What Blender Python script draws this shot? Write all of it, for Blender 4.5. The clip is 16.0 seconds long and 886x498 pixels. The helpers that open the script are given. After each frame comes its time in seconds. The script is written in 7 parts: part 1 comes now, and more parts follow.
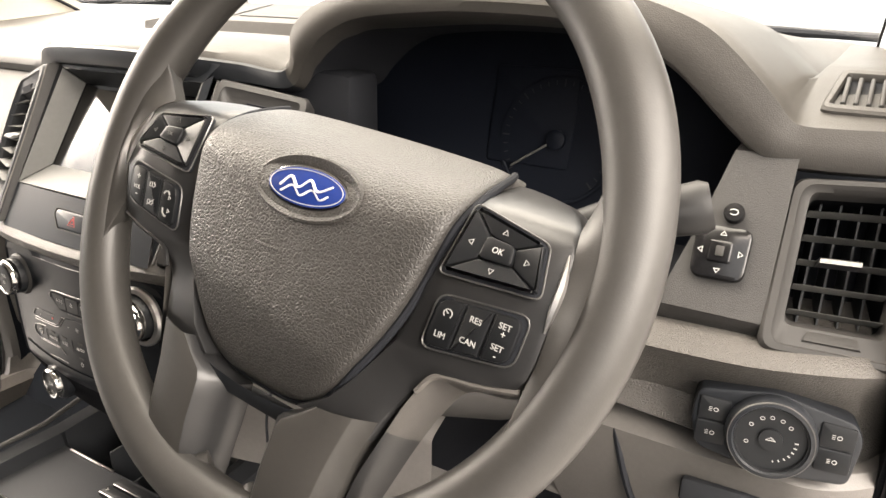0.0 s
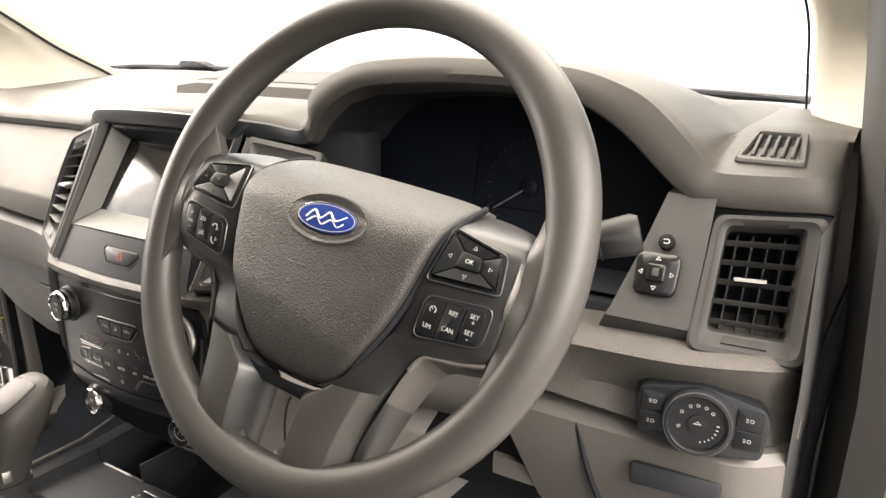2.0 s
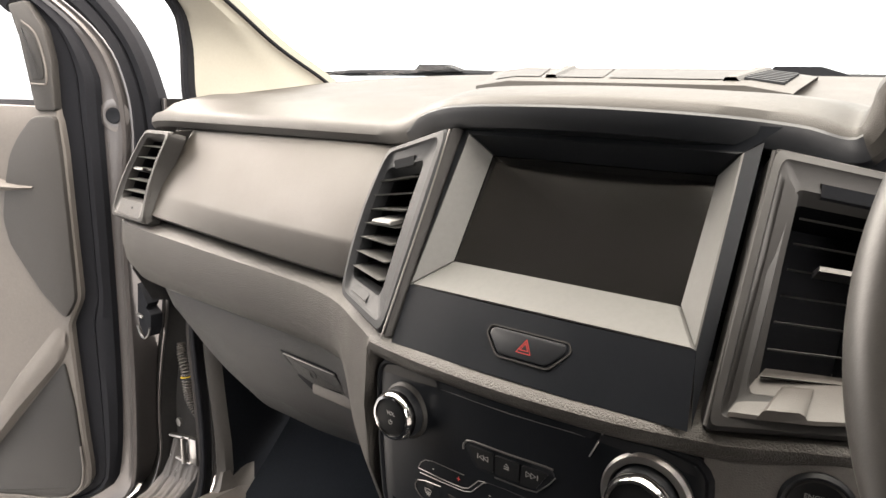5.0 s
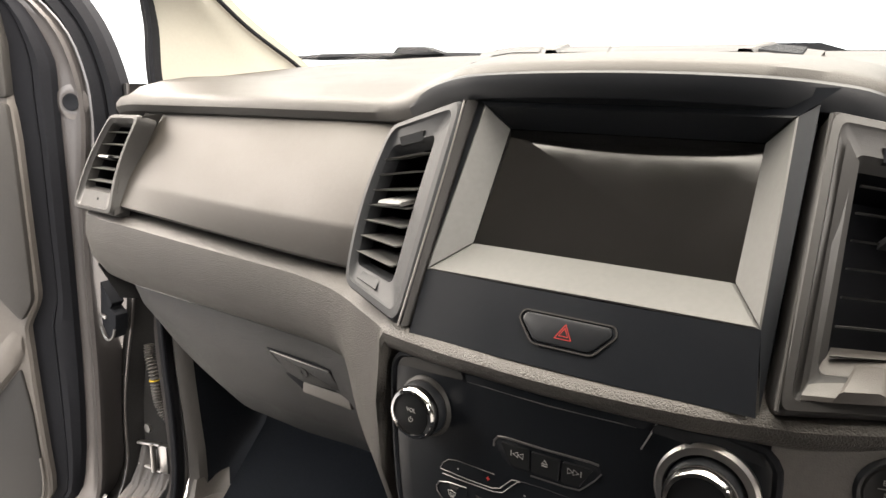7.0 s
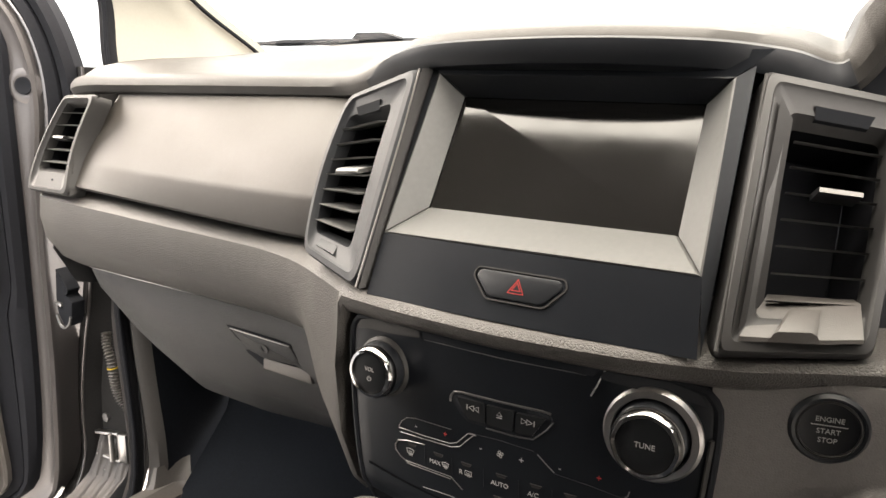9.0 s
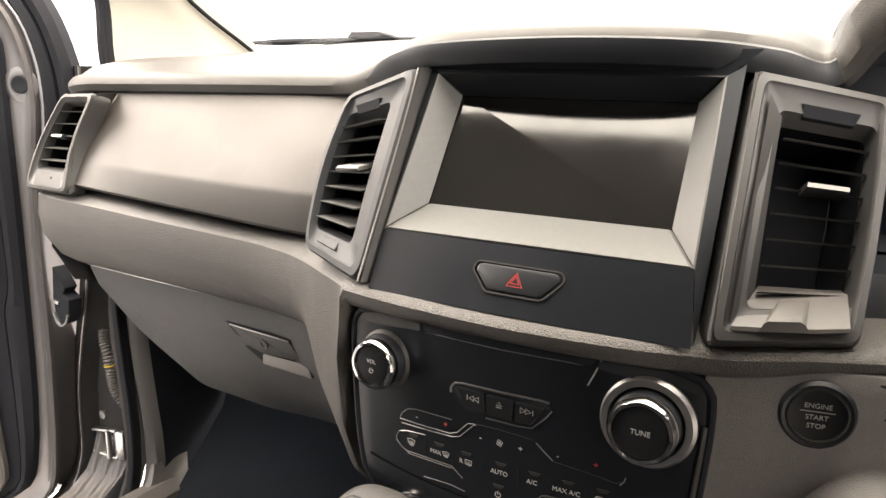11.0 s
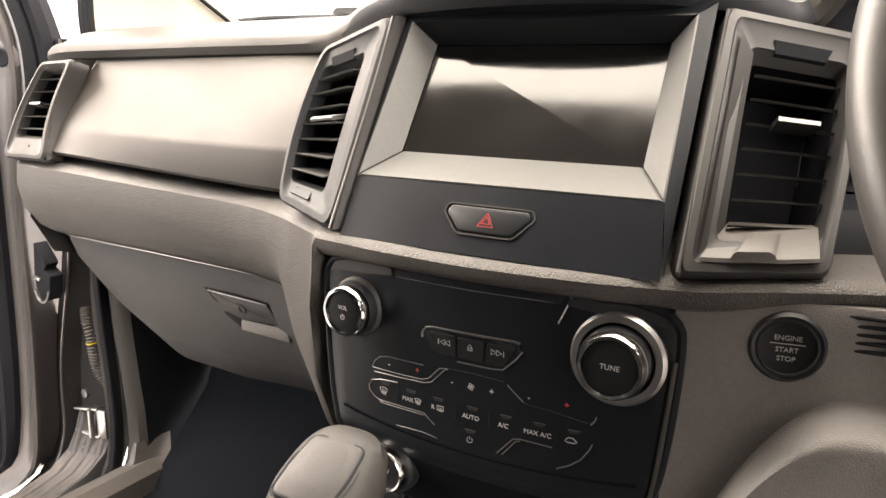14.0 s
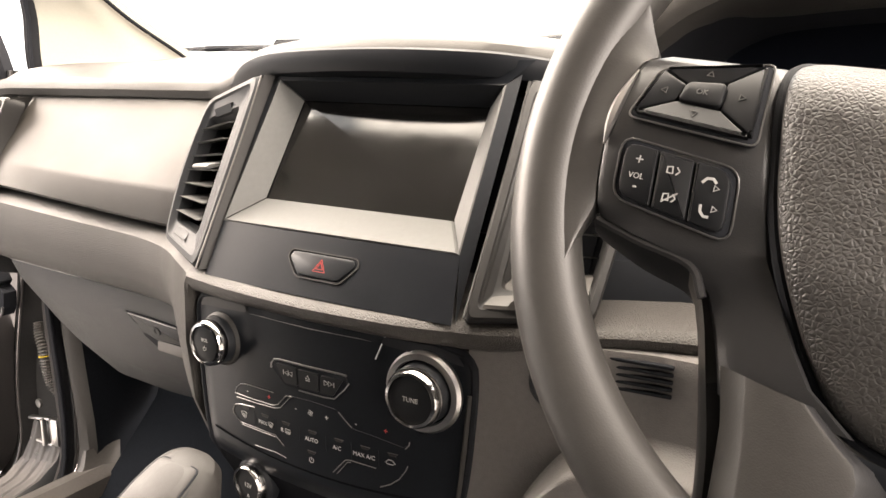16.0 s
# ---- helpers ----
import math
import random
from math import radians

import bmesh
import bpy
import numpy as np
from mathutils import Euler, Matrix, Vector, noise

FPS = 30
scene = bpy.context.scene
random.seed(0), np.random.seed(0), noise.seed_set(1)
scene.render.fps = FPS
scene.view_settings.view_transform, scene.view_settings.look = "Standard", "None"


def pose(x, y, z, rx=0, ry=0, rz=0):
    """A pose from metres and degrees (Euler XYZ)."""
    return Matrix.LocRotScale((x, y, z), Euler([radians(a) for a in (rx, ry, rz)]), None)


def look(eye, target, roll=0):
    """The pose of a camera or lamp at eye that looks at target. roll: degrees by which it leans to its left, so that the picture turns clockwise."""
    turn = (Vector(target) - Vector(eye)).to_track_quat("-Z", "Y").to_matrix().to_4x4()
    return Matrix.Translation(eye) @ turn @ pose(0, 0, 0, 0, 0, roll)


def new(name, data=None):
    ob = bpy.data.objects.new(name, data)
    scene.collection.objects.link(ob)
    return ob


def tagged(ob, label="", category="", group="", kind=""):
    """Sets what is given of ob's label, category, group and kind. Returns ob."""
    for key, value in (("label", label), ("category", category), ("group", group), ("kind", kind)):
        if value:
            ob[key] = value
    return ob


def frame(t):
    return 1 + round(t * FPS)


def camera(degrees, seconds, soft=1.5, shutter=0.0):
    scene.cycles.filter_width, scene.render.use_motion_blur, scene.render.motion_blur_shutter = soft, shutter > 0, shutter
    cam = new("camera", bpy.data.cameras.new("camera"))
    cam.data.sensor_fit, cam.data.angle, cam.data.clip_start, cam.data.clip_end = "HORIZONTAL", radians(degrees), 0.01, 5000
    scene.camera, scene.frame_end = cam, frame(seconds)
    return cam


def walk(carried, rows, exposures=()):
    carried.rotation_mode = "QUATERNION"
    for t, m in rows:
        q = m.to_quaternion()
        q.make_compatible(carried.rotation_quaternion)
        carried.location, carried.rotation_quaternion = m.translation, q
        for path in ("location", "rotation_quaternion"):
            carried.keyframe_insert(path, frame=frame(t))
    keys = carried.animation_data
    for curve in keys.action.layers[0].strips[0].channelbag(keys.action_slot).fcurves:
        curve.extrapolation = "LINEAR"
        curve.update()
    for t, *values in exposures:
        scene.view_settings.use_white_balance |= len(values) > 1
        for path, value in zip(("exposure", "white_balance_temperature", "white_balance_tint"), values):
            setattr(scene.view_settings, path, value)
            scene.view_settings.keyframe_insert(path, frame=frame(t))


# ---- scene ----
cam = camera(61.8, 16.0)
PATH = [
    (0, (0.674, 0.072, 1.415), (-0.303, 1.684, 0.748), 1.1),
    (0.5, (0.703, 0.021, 1.431), (-0.282, 1.639, 0.789), 1.0),
    (1, (0.733, -0.012, 1.434), (-0.264, 1.62, 0.846), 1.0),
    (1.5, (0.748, -0.035, 1.433), (-0.254, 1.605, 0.881), 1.0),
    (2, (0.747, -0.028, 1.43), (-0.26, 1.618, 0.903), 1.0),
    (2.5, (0.713, -0.033, 1.422), (-0.302, 1.613, 0.911), 0.9),
    (3, (0.635, -0.019, 1.405), (-0.407, 1.619, 0.924), 0.9),
    (3.5, (0.504, 0.013, 1.376), (-0.586, 1.624, 0.91), 0.8),
    (4, (0.361, 0.037, 1.354), (-0.776, 1.619, 0.906), 1.6),
    (4.5, (0.29, 0.065, 1.364), (-0.882, 1.621, 0.911), 1.3),
    (5, (0.251, 0.059, 1.369), (-0.932, 1.608, 0.922), 1.2),
    (7.5, (0.185, 0.066, 1.339), (-0.862, 1.71, 0.888), 1.0),
    (8, (0.188, 0.062, 1.334), (-0.834, 1.722, 0.885), 1.1),
    (8.5, (0.192, 0.056, 1.329), (-0.816, 1.725, 0.881), 1.1),
    (9, (0.201, 0.053, 1.322), (-0.796, 1.728, 0.875), 1.1),
    (11.5, (0.203, 0.037, 1.322), (-0.769, 1.726, 0.87), 1.0),
    (12, (0.206, 0.039, 1.324), (-0.768, 1.724, 0.862), 0.7),
    (12.5, (0.208, 0.036, 1.318), (-0.765, 1.724, 0.866), 0.9),
    (13, (0.208, 0.039, 1.303), (-0.76, 1.732, 0.859), 1.2),
    (13.5, (0.204, 0.053, 1.277), (-0.76, 1.748, 0.832), 1.2),
    (14, (0.219, 0.043, 1.281), (-0.745, 1.739, 0.838), 1.2),
    (14.5, (0.223, 0.034, 1.282), (-0.742, 1.728, 0.832), 1.1),
    (15, (0.24, 0.032, 1.299), (-0.723, 1.725, 0.847), 1.0),
    (15.5, (0.289, 0.032, 1.322), (-0.678, 1.727, 0.883), 1.2),
    (16, (0.353, 0.059, 1.327), (-0.629, 1.745, 0.888), 1.3),
]
walk(cam, [(t, look(eye, target, roll)) for t, eye, target, roll in PATH], ((0.0, 0.66, 6850, 11), (1.5, 0.53, 6780, 11), (3.0, 0.36, 6640, 11), (4.0, 0.34, 6640, 12), (5.0, 0.31, 6620, 11), (8.0, 0.44, 6620, 10), (11.5, 0.68, 6780, 12), (16.0, 0.74, 6930, 14)))

# ---- light ----
world = bpy.data.worlds.new("studio")
scene.world = world
world.use_nodes = True
wn = world.node_tree.nodes["Background"]
wn.inputs["Color"].default_value = (0.97, 0.98, 1.0, 1)
wn.inputs["Strength"].default_value = 2.3
scene.view_settings.exposure = 0.0
# Unseen overhead lamp, standing in for the studio's ceiling lights.
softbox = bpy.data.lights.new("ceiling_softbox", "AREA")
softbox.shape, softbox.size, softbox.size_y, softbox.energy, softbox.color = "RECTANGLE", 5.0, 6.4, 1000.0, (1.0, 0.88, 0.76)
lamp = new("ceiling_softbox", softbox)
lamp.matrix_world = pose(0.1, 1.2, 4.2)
tagged(lamp, "large unseen area lamp for the studio's overhead lights", "lamp")
# Unseen fill lamps, added to brighten the dash through both door openings.
fill_light = bpy.data.lights.new("side_fill", "AREA")
fill_light.shape, fill_light.size, fill_light.size_y, fill_light.energy, fill_light.color = "RECTANGLE", 2.4, 1.8, 230.0, (1.0, 0.94, 0.88)
lamp = new("side_fill", fill_light)
lamp.matrix_world = look((2.6, 0.0, 2.2), (0, 0.5, 1.1))
tagged(lamp, "unseen fill lamp added beside the open driver door", "lamp", "side softboxes")
fill_light = bpy.data.lights.new("side_fill", "AREA")
fill_light.shape, fill_light.size, fill_light.size_y, fill_light.energy, fill_light.color = "RECTANGLE", 2.4, 1.8, 340.0, (1.0, 0.90, 0.80)
lamp = new("side_fill", fill_light)
lamp.matrix_world = look((-2.6, 0.60, 2.6), (0.0, 0.5, 1.1))
tagged(lamp, "unseen fill lamp added beside the open passenger door", "lamp", "side softboxes")


# ---- materials ----
def mat(name, col, rough=0.5, metal=0.0, grain=0.0, scale=900.0, var=0.12, spec=0.5, coat=0.0, leather=False):
    """A principled surface with fine relief, and colour and gloss that vary at two scales."""
    m = bpy.data.materials.new(name)
    m.use_nodes = True
    nt = m.node_tree
    b = nt.nodes["Principled BSDF"]
    b.inputs["Metallic"].default_value = metal
    b.inputs["Specular IOR Level"].default_value = spec
    b.inputs["Coat Weight"].default_value = coat
    b.inputs["Coat Roughness"].default_value = 0.08
    tc = nt.nodes.new("ShaderNodeTexCoord")
    big = nt.nodes.new("ShaderNodeTexNoise")
    big.inputs["Scale"].default_value = 9.0
    big.inputs["Detail"].default_value = 6.0
    big.inputs["Roughness"].default_value = 0.65
    nt.links.new(tc.outputs["Object"], big.inputs["Vector"])
    fine = nt.nodes.new("ShaderNodeTexNoise")
    fine.inputs["Scale"].default_value = 260.0
    fine.inputs["Detail"].default_value = 2.9
    nt.links.new(tc.outputs["Object"], fine.inputs["Vector"])
    mixn = nt.nodes.new("ShaderNodeMix")
    mixn.inputs[0].default_value = 0.4
    nt.links.new(big.outputs["Fac"], mixn.inputs[2])
    nt.links.new(fine.outputs["Fac"], mixn.inputs[3])
    ramp = nt.nodes.new("ShaderNodeMapRange")
    ramp.inputs["From Min"].default_value, ramp.inputs["From Max"].default_value = 0.3, 0.7
    ramp.inputs["To Min"].default_value, ramp.inputs["To Max"].default_value = 1 - var, 1 + var
    nt.links.new(mixn.outputs[0], ramp.inputs["Value"])
    mul = nt.nodes.new("ShaderNodeVectorMath")
    mul.operation = "SCALE"
    mul.inputs[0].default_value = col
    nt.links.new(ramp.outputs["Result"], mul.inputs["Scale"])
    nt.links.new(mul.outputs["Vector"], b.inputs["Base Color"])
    rr = nt.nodes.new("ShaderNodeMapRange")
    rr.inputs["From Min"].default_value, rr.inputs["From Max"].default_value = 0.3, 0.7
    rr.inputs["To Min"].default_value, rr.inputs["To Max"].default_value = max(rough - 0.06, 0.02), min(rough + 0.06, 1)
    nt.links.new(big.outputs["Fac"], rr.inputs["Value"])
    nt.links.new(rr.outputs["Result"], b.inputs["Roughness"])
    if grain:
        g = nt.nodes.new("ShaderNodeTexVoronoi" if leather else "ShaderNodeTexNoise")
        g.inputs["Scale"].default_value = scale
        nt.links.new(tc.outputs["Object"], g.inputs["Vector"])
        bump = nt.nodes.new("ShaderNodeBump")
        bump.inputs["Strength"].default_value = grain
        bump.inputs["Distance"].default_value = 0.0006
        if leather:
            g.feature = "DISTANCE_TO_EDGE"
            warp = nt.nodes.new("ShaderNodeTexNoise")
            warp.inputs["Scale"].default_value = scale * 0.6
            nt.links.new(tc.outputs["Object"], warp.inputs["Vector"])
            wm = nt.nodes.new("ShaderNodeVectorMath")
            wm.operation = "MULTIPLY_ADD"
            wm.inputs[1].default_value = (0.9 / scale,) * 3
            nt.links.new(warp.outputs["Color"], wm.inputs[0])
            nt.links.new(tc.outputs["Object"], wm.inputs[2])
            nt.links.new(wm.outputs["Vector"], g.inputs["Vector"])
            cl = nt.nodes.new("ShaderNodeMapRange")
            cl.inputs["From Max"].default_value = 0.28
            nt.links.new(g.outputs["Distance"], cl.inputs["Value"])
            nt.links.new(cl.outputs["Result"], bump.inputs["Height"])
        else:
            nt.links.new(g.outputs["Fac"], bump.inputs["Height"])
        nt.links.new(bump.outputs["Normal"], b.inputs["Normal"])
    return m


M_PAD = mat("soft dash plastic", (0.042, 0.0398, 0.037), 0.50, grain=0.2, scale=700, leather=True, spec=0.22)
M_FACE = mat("satin dash panel", (0.0355, 0.0313, 0.0266), 0.62, grain=0.25, scale=1500)
M_BOL = mat("grained dash plastic", (0.0520, 0.0485, 0.0445), 0.50, grain=0.5, scale=470, leather=True, spec=0.4)
M_LOW = mat("grey lower plastic", (0.082, 0.0770, 0.0725), 0.5, grain=0.3, scale=900)
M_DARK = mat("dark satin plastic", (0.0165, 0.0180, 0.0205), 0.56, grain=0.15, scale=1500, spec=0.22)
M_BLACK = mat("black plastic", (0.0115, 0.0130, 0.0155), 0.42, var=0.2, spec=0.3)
M_GAP = mat("deep black plastic", (0.0130, 0.0142, 0.0172), 0.75, spec=0.12)
# near-black that puts the shade inside ducts and recesses into the colour
M_VOID = mat("shade black duct", (0.0090, 0.0095, 0.0112), 0.9, spec=0.02)
M_GLOSS = mat("piano black panel", (0.0085, 0.0100, 0.0126), 0.40, var=0.1, spec=0.16)
M_DIAL = mat("matt black dial face", (0.0045, 0.0060, 0.0100), 0.55, spec=0.12)
M_VENT = mat("vent frame plastic", (0.0265, 0.0256, 0.0246), 0.55, grain=0.15, scale=1500, spec=0.26)
M_BLK2 = mat("satin black vent frame", (0.0115, 0.0130, 0.0155), 0.42, grain=0.12, scale=1500, spec=0.28)
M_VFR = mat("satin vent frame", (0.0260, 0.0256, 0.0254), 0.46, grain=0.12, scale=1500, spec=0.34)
M_DOTS = mat("fine dotted plastic", (0.026, 0.0252, 0.0245), 0.42, grain=0.3, scale=1000, spec=0.36, leather=True)
M_SHINE = mat("glossy black switch", (0.005, 0.005, 0.0055), 0.22, var=0.08, spec=0.4)
M_STALK = mat("matt black stalk plastic", (0.009, 0.009, 0.0092), 0.55, grain=0.1, spec=0.3)
M_SLAT = mat("vent slat plastic", (0.02, 0.02, 0.0215), 0.32)
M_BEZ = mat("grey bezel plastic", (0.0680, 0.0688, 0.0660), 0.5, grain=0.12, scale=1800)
M_SCREEN = mat("screen glass", (0.006, 0.006, 0.006), 0.11, var=0.1, spec=0.6)
M_CHROME = mat("chrome", (0.45, 0.445, 0.44), 0.14, metal=1.0, var=0.04)
M_RING = mat("dark plated ring", (0.13, 0.127, 0.124), 0.40, metal=1.0, var=0.05)
M_LINE = mat("dull plated line", (0.16, 0.158, 0.155), 0.4, metal=0.8, var=0.05)
M_SATIN = mat("satin metal", (0.42, 0.41, 0.4), 0.32, metal=1.0, var=0.05)
M_RIM = mat("wheel rim foam", (0.030, 0.0285, 0.0265), 0.45, grain=0.10, scale=1100, spec=0.5)
M_HUB = mat("airbag cover", (0.0305, 0.0288, 0.0269), 0.44, grain=0.46, scale=460, leather=True, spec=0.45)
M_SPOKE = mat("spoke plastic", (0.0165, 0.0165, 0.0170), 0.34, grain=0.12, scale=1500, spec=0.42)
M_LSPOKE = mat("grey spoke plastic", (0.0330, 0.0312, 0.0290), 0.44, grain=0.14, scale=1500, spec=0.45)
M_BTN = mat("button plastic", (0.0090, 0.0098, 0.0110), 0.46, spec=0.22)
M_KEY = mat("satin black wheel key", (0.0080, 0.0086, 0.0096), 0.38, var=0.1, spec=0.25)
M_EMB = mat("silver enamel", (0.55, 0.56, 0.58), 0.35, var=0.04)
M_PRINT = mat("white print", (0.34, 0.34, 0.33), 0.5, var=0.05)
M_RED = mat("red print", (0.42, 0.035, 0.03), 0.5, var=0.05)
M_BLUE = mat("blue enamel", (0.012, 0.03, 0.16), 0.2, var=0.06, coat=0.6)
M_CREAM = mat("cream pillar trim", (0.335, 0.318, 0.270), 0.65, grain=0.2, scale=900, var=0.05)
M_PAINT = mat("grey metallic paint", (0.160, 0.150, 0.147), 0.36, metal=0.6, coat=0.35, var=0.08)
M_RUBBER = mat("black rubber", (0.0110, 0.0113, 0.0128), 0.75, grain=0.3, spec=0.12)
M_SEAL = mat("worn black rubber", (0.0125, 0.0132, 0.0160), 0.7, grain=0.25, var=0.2, spec=0.10)
M_FOOT = mat("darker grey paint", (0.075, 0.070, 0.067), 0.45, metal=0.3, var=0.2, spec=0.4)
# darker copy of the pillar paint, for the shade in the hinge recess
M_SHADE = mat("shaded grey paint", (0.020, 0.0196, 0.0196), 0.6, metal=0.2, grain=0.2, scale=300, var=0.3, spec=0.3)
M_DTRIM = mat("beige grey door plastic", (0.130, 0.1195, 0.109), 0.55, grain=0.35, scale=600, leather=True)
M_CARPET = mat("dark carpet", (0.0085, 0.0100, 0.0128), 0.95, grain=1.0, scale=700, var=0.3, spec=0.1)
M_DOOR = mat("door trim plastic", (0.038, 0.0358, 0.0335), 0.55, grain=0.4, scale=600, leather=True)
M_START = mat("dark grained plastic", (0.150, 0.1425, 0.136), 0.48, grain=0.25, scale=560, leather=True, spec=0.4)
M_KNOB = mat("grey leather", (0.026, 0.0245, 0.0228), 0.55, grain=0.10, scale=620, leather=True, spec=0.3)
M_LID = mat("dark grained lid", (0.0335, 0.0332, 0.0338), 0.45, grain=0.6, scale=480, leather=True, spec=0.42)
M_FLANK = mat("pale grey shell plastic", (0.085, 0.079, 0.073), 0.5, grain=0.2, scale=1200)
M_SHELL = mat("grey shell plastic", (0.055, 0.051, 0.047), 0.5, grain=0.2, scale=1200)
M_FLOOR = mat("pale studio floor", (0.42, 0.41, 0.40), 0.5, var=0.04)
M_SILL = mat("sill plate", (0.115, 0.106, 0.097), 0.42, metal=0.2, var=0.15)
M_ROOF = mat("cream headlining", (0.55, 0.52, 0.46), 0.9, grain=0.4, scale=700)
M_DARKWALL = mat("dark blocking cloth", (0.03, 0.03, 0.03), 0.9, grain=0.8, scale=700)
M_BOOT = mat("black leather boot", (0.012, 0.012, 0.012), 0.45, grain=0.8, scale=300, leather=True)
M_YEL = mat("yellow tape", (0.6, 0.42, 0.03), 0.5)

M_GLASS = bpy.data.materials.new("window glass")
M_GLASS.use_nodes = True
_g = M_GLASS.node_tree
_g.nodes.clear()
_o = _g.nodes.new("ShaderNodeOutputMaterial")
_t = _g.nodes.new("ShaderNodeBsdfTransparent")
_t.inputs["Color"].default_value = (0.93, 0.96, 0.94, 1)
_s = _g.nodes.new("ShaderNodeBsdfGlossy")
_s.inputs["Roughness"].default_value = 0.02
_x = _g.nodes.new("ShaderNodeMixShader")
_x.inputs["Fac"].default_value = 0.05
_g.links.new(_t.outputs["BSDF"], _x.inputs[1])
_g.links.new(_s.outputs["BSDF"], _x.inputs[2])
_g.links.new(_x.outputs["Shader"], _o.inputs["Surface"])


# ---- mesh helpers ----
def V(*a):
    return Vector(a)


def thing(name, label, category, at=(0, 0, 0), group="", kind=""):
    ob = new(name)
    ob.location = at
    ob.empty_display_size = 0.05
    return tagged(ob, label, category, group, kind)


def part(name, bm, material, parent=None, label="", smooth=True, kind=""):
    """One mesh object in world places, under a thing or a part."""
    me = bpy.data.meshes.new(name)
    if isinstance(bm, tuple):
        me.from_pydata([tuple(v) for v in bm[0]], [], bm[1])
        b2 = bmesh.new()
        b2.from_mesh(me)
        bmesh.ops.recalc_face_normals(b2, faces=b2.faces)
        b2.to_mesh(me)
        b2.free()
    else:
        bmesh.ops.recalc_face_normals(bm, faces=bm.faces)
        bm.to_mesh(me)
        bm.free()
    me.materials.append(material)
    if smooth:
        me.polygons.foreach_set("use_smooth", [True] * len(me.polygons))
        me.set_sharp_from_angle(angle=radians(38))
    ob = new(name, me)
    if parent is not None:
        off = Vector()
        p = parent
        while p is not None:
            off += p.location
            p = p.parent
        ob.parent = parent
        me.transform(Matrix.Translation(-off))
    return tagged(ob, label=label, kind=kind)


def spline(xs, ys, q):
    """Monotone cubic through the knots."""
    xs, ys, q = np.array(xs, float), np.array(ys, float), np.asarray(q, float)
    h, d = np.diff(xs), np.diff(ys) / np.diff(xs)
    m = np.zeros(len(xs))
    m[0], m[-1] = d[0], d[-1]
    for i in range(1, len(xs) - 1):
        if d[i - 1] * d[i] > 0:
            w1, w2 = 2 * h[i] + h[i - 1], h[i] + 2 * h[i - 1]
            m[i] = (w1 + w2) / (w1 / d[i - 1] + w2 / d[i])
    i = np.clip(np.searchsorted(xs, q) - 1, 0, len(xs) - 2)
    t = (q - xs[i]) / h[i]
    return ((2 * t**3 - 3 * t**2 + 1) * ys[i] + (t**3 - 2 * t**2 + t) * h[i] * m[i] + (-2 * t**3 + 3 * t**2) * ys[i + 1] + (t**3 - t**2) * h[i] * m[i + 1])


def smooth_line(pts, n, closed=False):
    """n points along a Catmull-Rom line through pts."""
    P = [Vector(p) for p in pts]
    k = len(P)
    out = []
    segs = k if closed else k - 1
    for j in range(n):
        s = j / (n if closed else n - 1) * segs
        i = min(int(s), segs - 1)
        t = s - i
        if closed:
            a, b, c, d = P[(i - 1) % k], P[i % k], P[(i + 1) % k], P[(i + 2) % k]
        else:
            b, c = P[i], P[i + 1]
            a = P[i - 1] if i else b * 2 - c
            d = P[i + 2] if i + 2 < k else c * 2 - b
        out.append(0.5 * ((2 * b) + (c - a) * t + (2 * a - 5 * b + 4 * c - d) * t * t + (3 * b - a - 3 * c + d) * t**3))
    return out


def loft(rows, ring=False, wrap=False, caps=False):
    """A skin over rows of equally many points. ring: each row is closed; wrap: the last row joins the first."""
    n, m = len(rows), len(rows[0])
    verts = [p for r in rows for p in r]
    faces = []
    for i in range(n if wrap else n - 1):
        for j in range(m if ring else m - 1):
            a, b = i * m + j, i * m + (j + 1) % m
            c, d = ((i + 1) % n) * m + (j + 1) % m, ((i + 1) % n) * m + j
            faces.append((a, b, c, d))
    if caps:
        faces.append(tuple(range(m)))
        faces.append(tuple((n - 1) * m + j for j in range(m)))
    return verts, faces


def join(*geos):
    verts, faces = [], []
    for v, f in geos:
        k = len(verts)
        verts += list(v)
        faces += [tuple(i + k for i in q) for q in f]
    return verts, faces


def moved(geo, m):
    return [m @ Vector(v) for v in geo[0]], geo[1]


def rbox(sx, sy, sz, bev=0.003, seg=2):
    """A bevelled box round the origin."""
    bm = bmesh.new()
    bmesh.ops.create_cube(bm, size=1)
    for v in bm.verts:
        v.co = Vector((v.co.x * sx, v.co.y * sy, v.co.z * sz))
    if bev:
        bmesh.ops.bevel(bm, geom=list(bm.edges), offset=min(bev, 0.45 * min(sx, sy, sz)), segments=seg, affect="EDGES", profile=0.5)
    return dump(bm)


def dump(bm):
    bm.verts.index_update()
    out = [v.co.copy() for v in bm.verts], [tuple(v.index for v in f.verts) for f in bm.faces]
    bm.free()
    return out


def outline(pts, r=0.0, seg=4):
    """A flat outline (x, y) with its corners rounded."""
    out = []
    k = len(pts)
    for i in range(k):
        p, a, b = Vector(pts[i]), Vector(pts[i - 1]), Vector(pts[(i + 1) % k])
        rr = r[i] if isinstance(r, (list, tuple)) else r
        d = min(rr, 0.45 * (a - p).length, 0.45 * (b - p).length)
        if d <= 1e-6:
            out.append(p)
            continue
        s, e = p + (a - p).normalized() * d, p + (b - p).normalized() * d
        for j in range(seg + 1):
            t = j / seg
            out.append((1 - t) ** 2 * s + 2 * t * (1 - t) * p + t * t * e)
    return [(p[0], p[1]) for p in out]


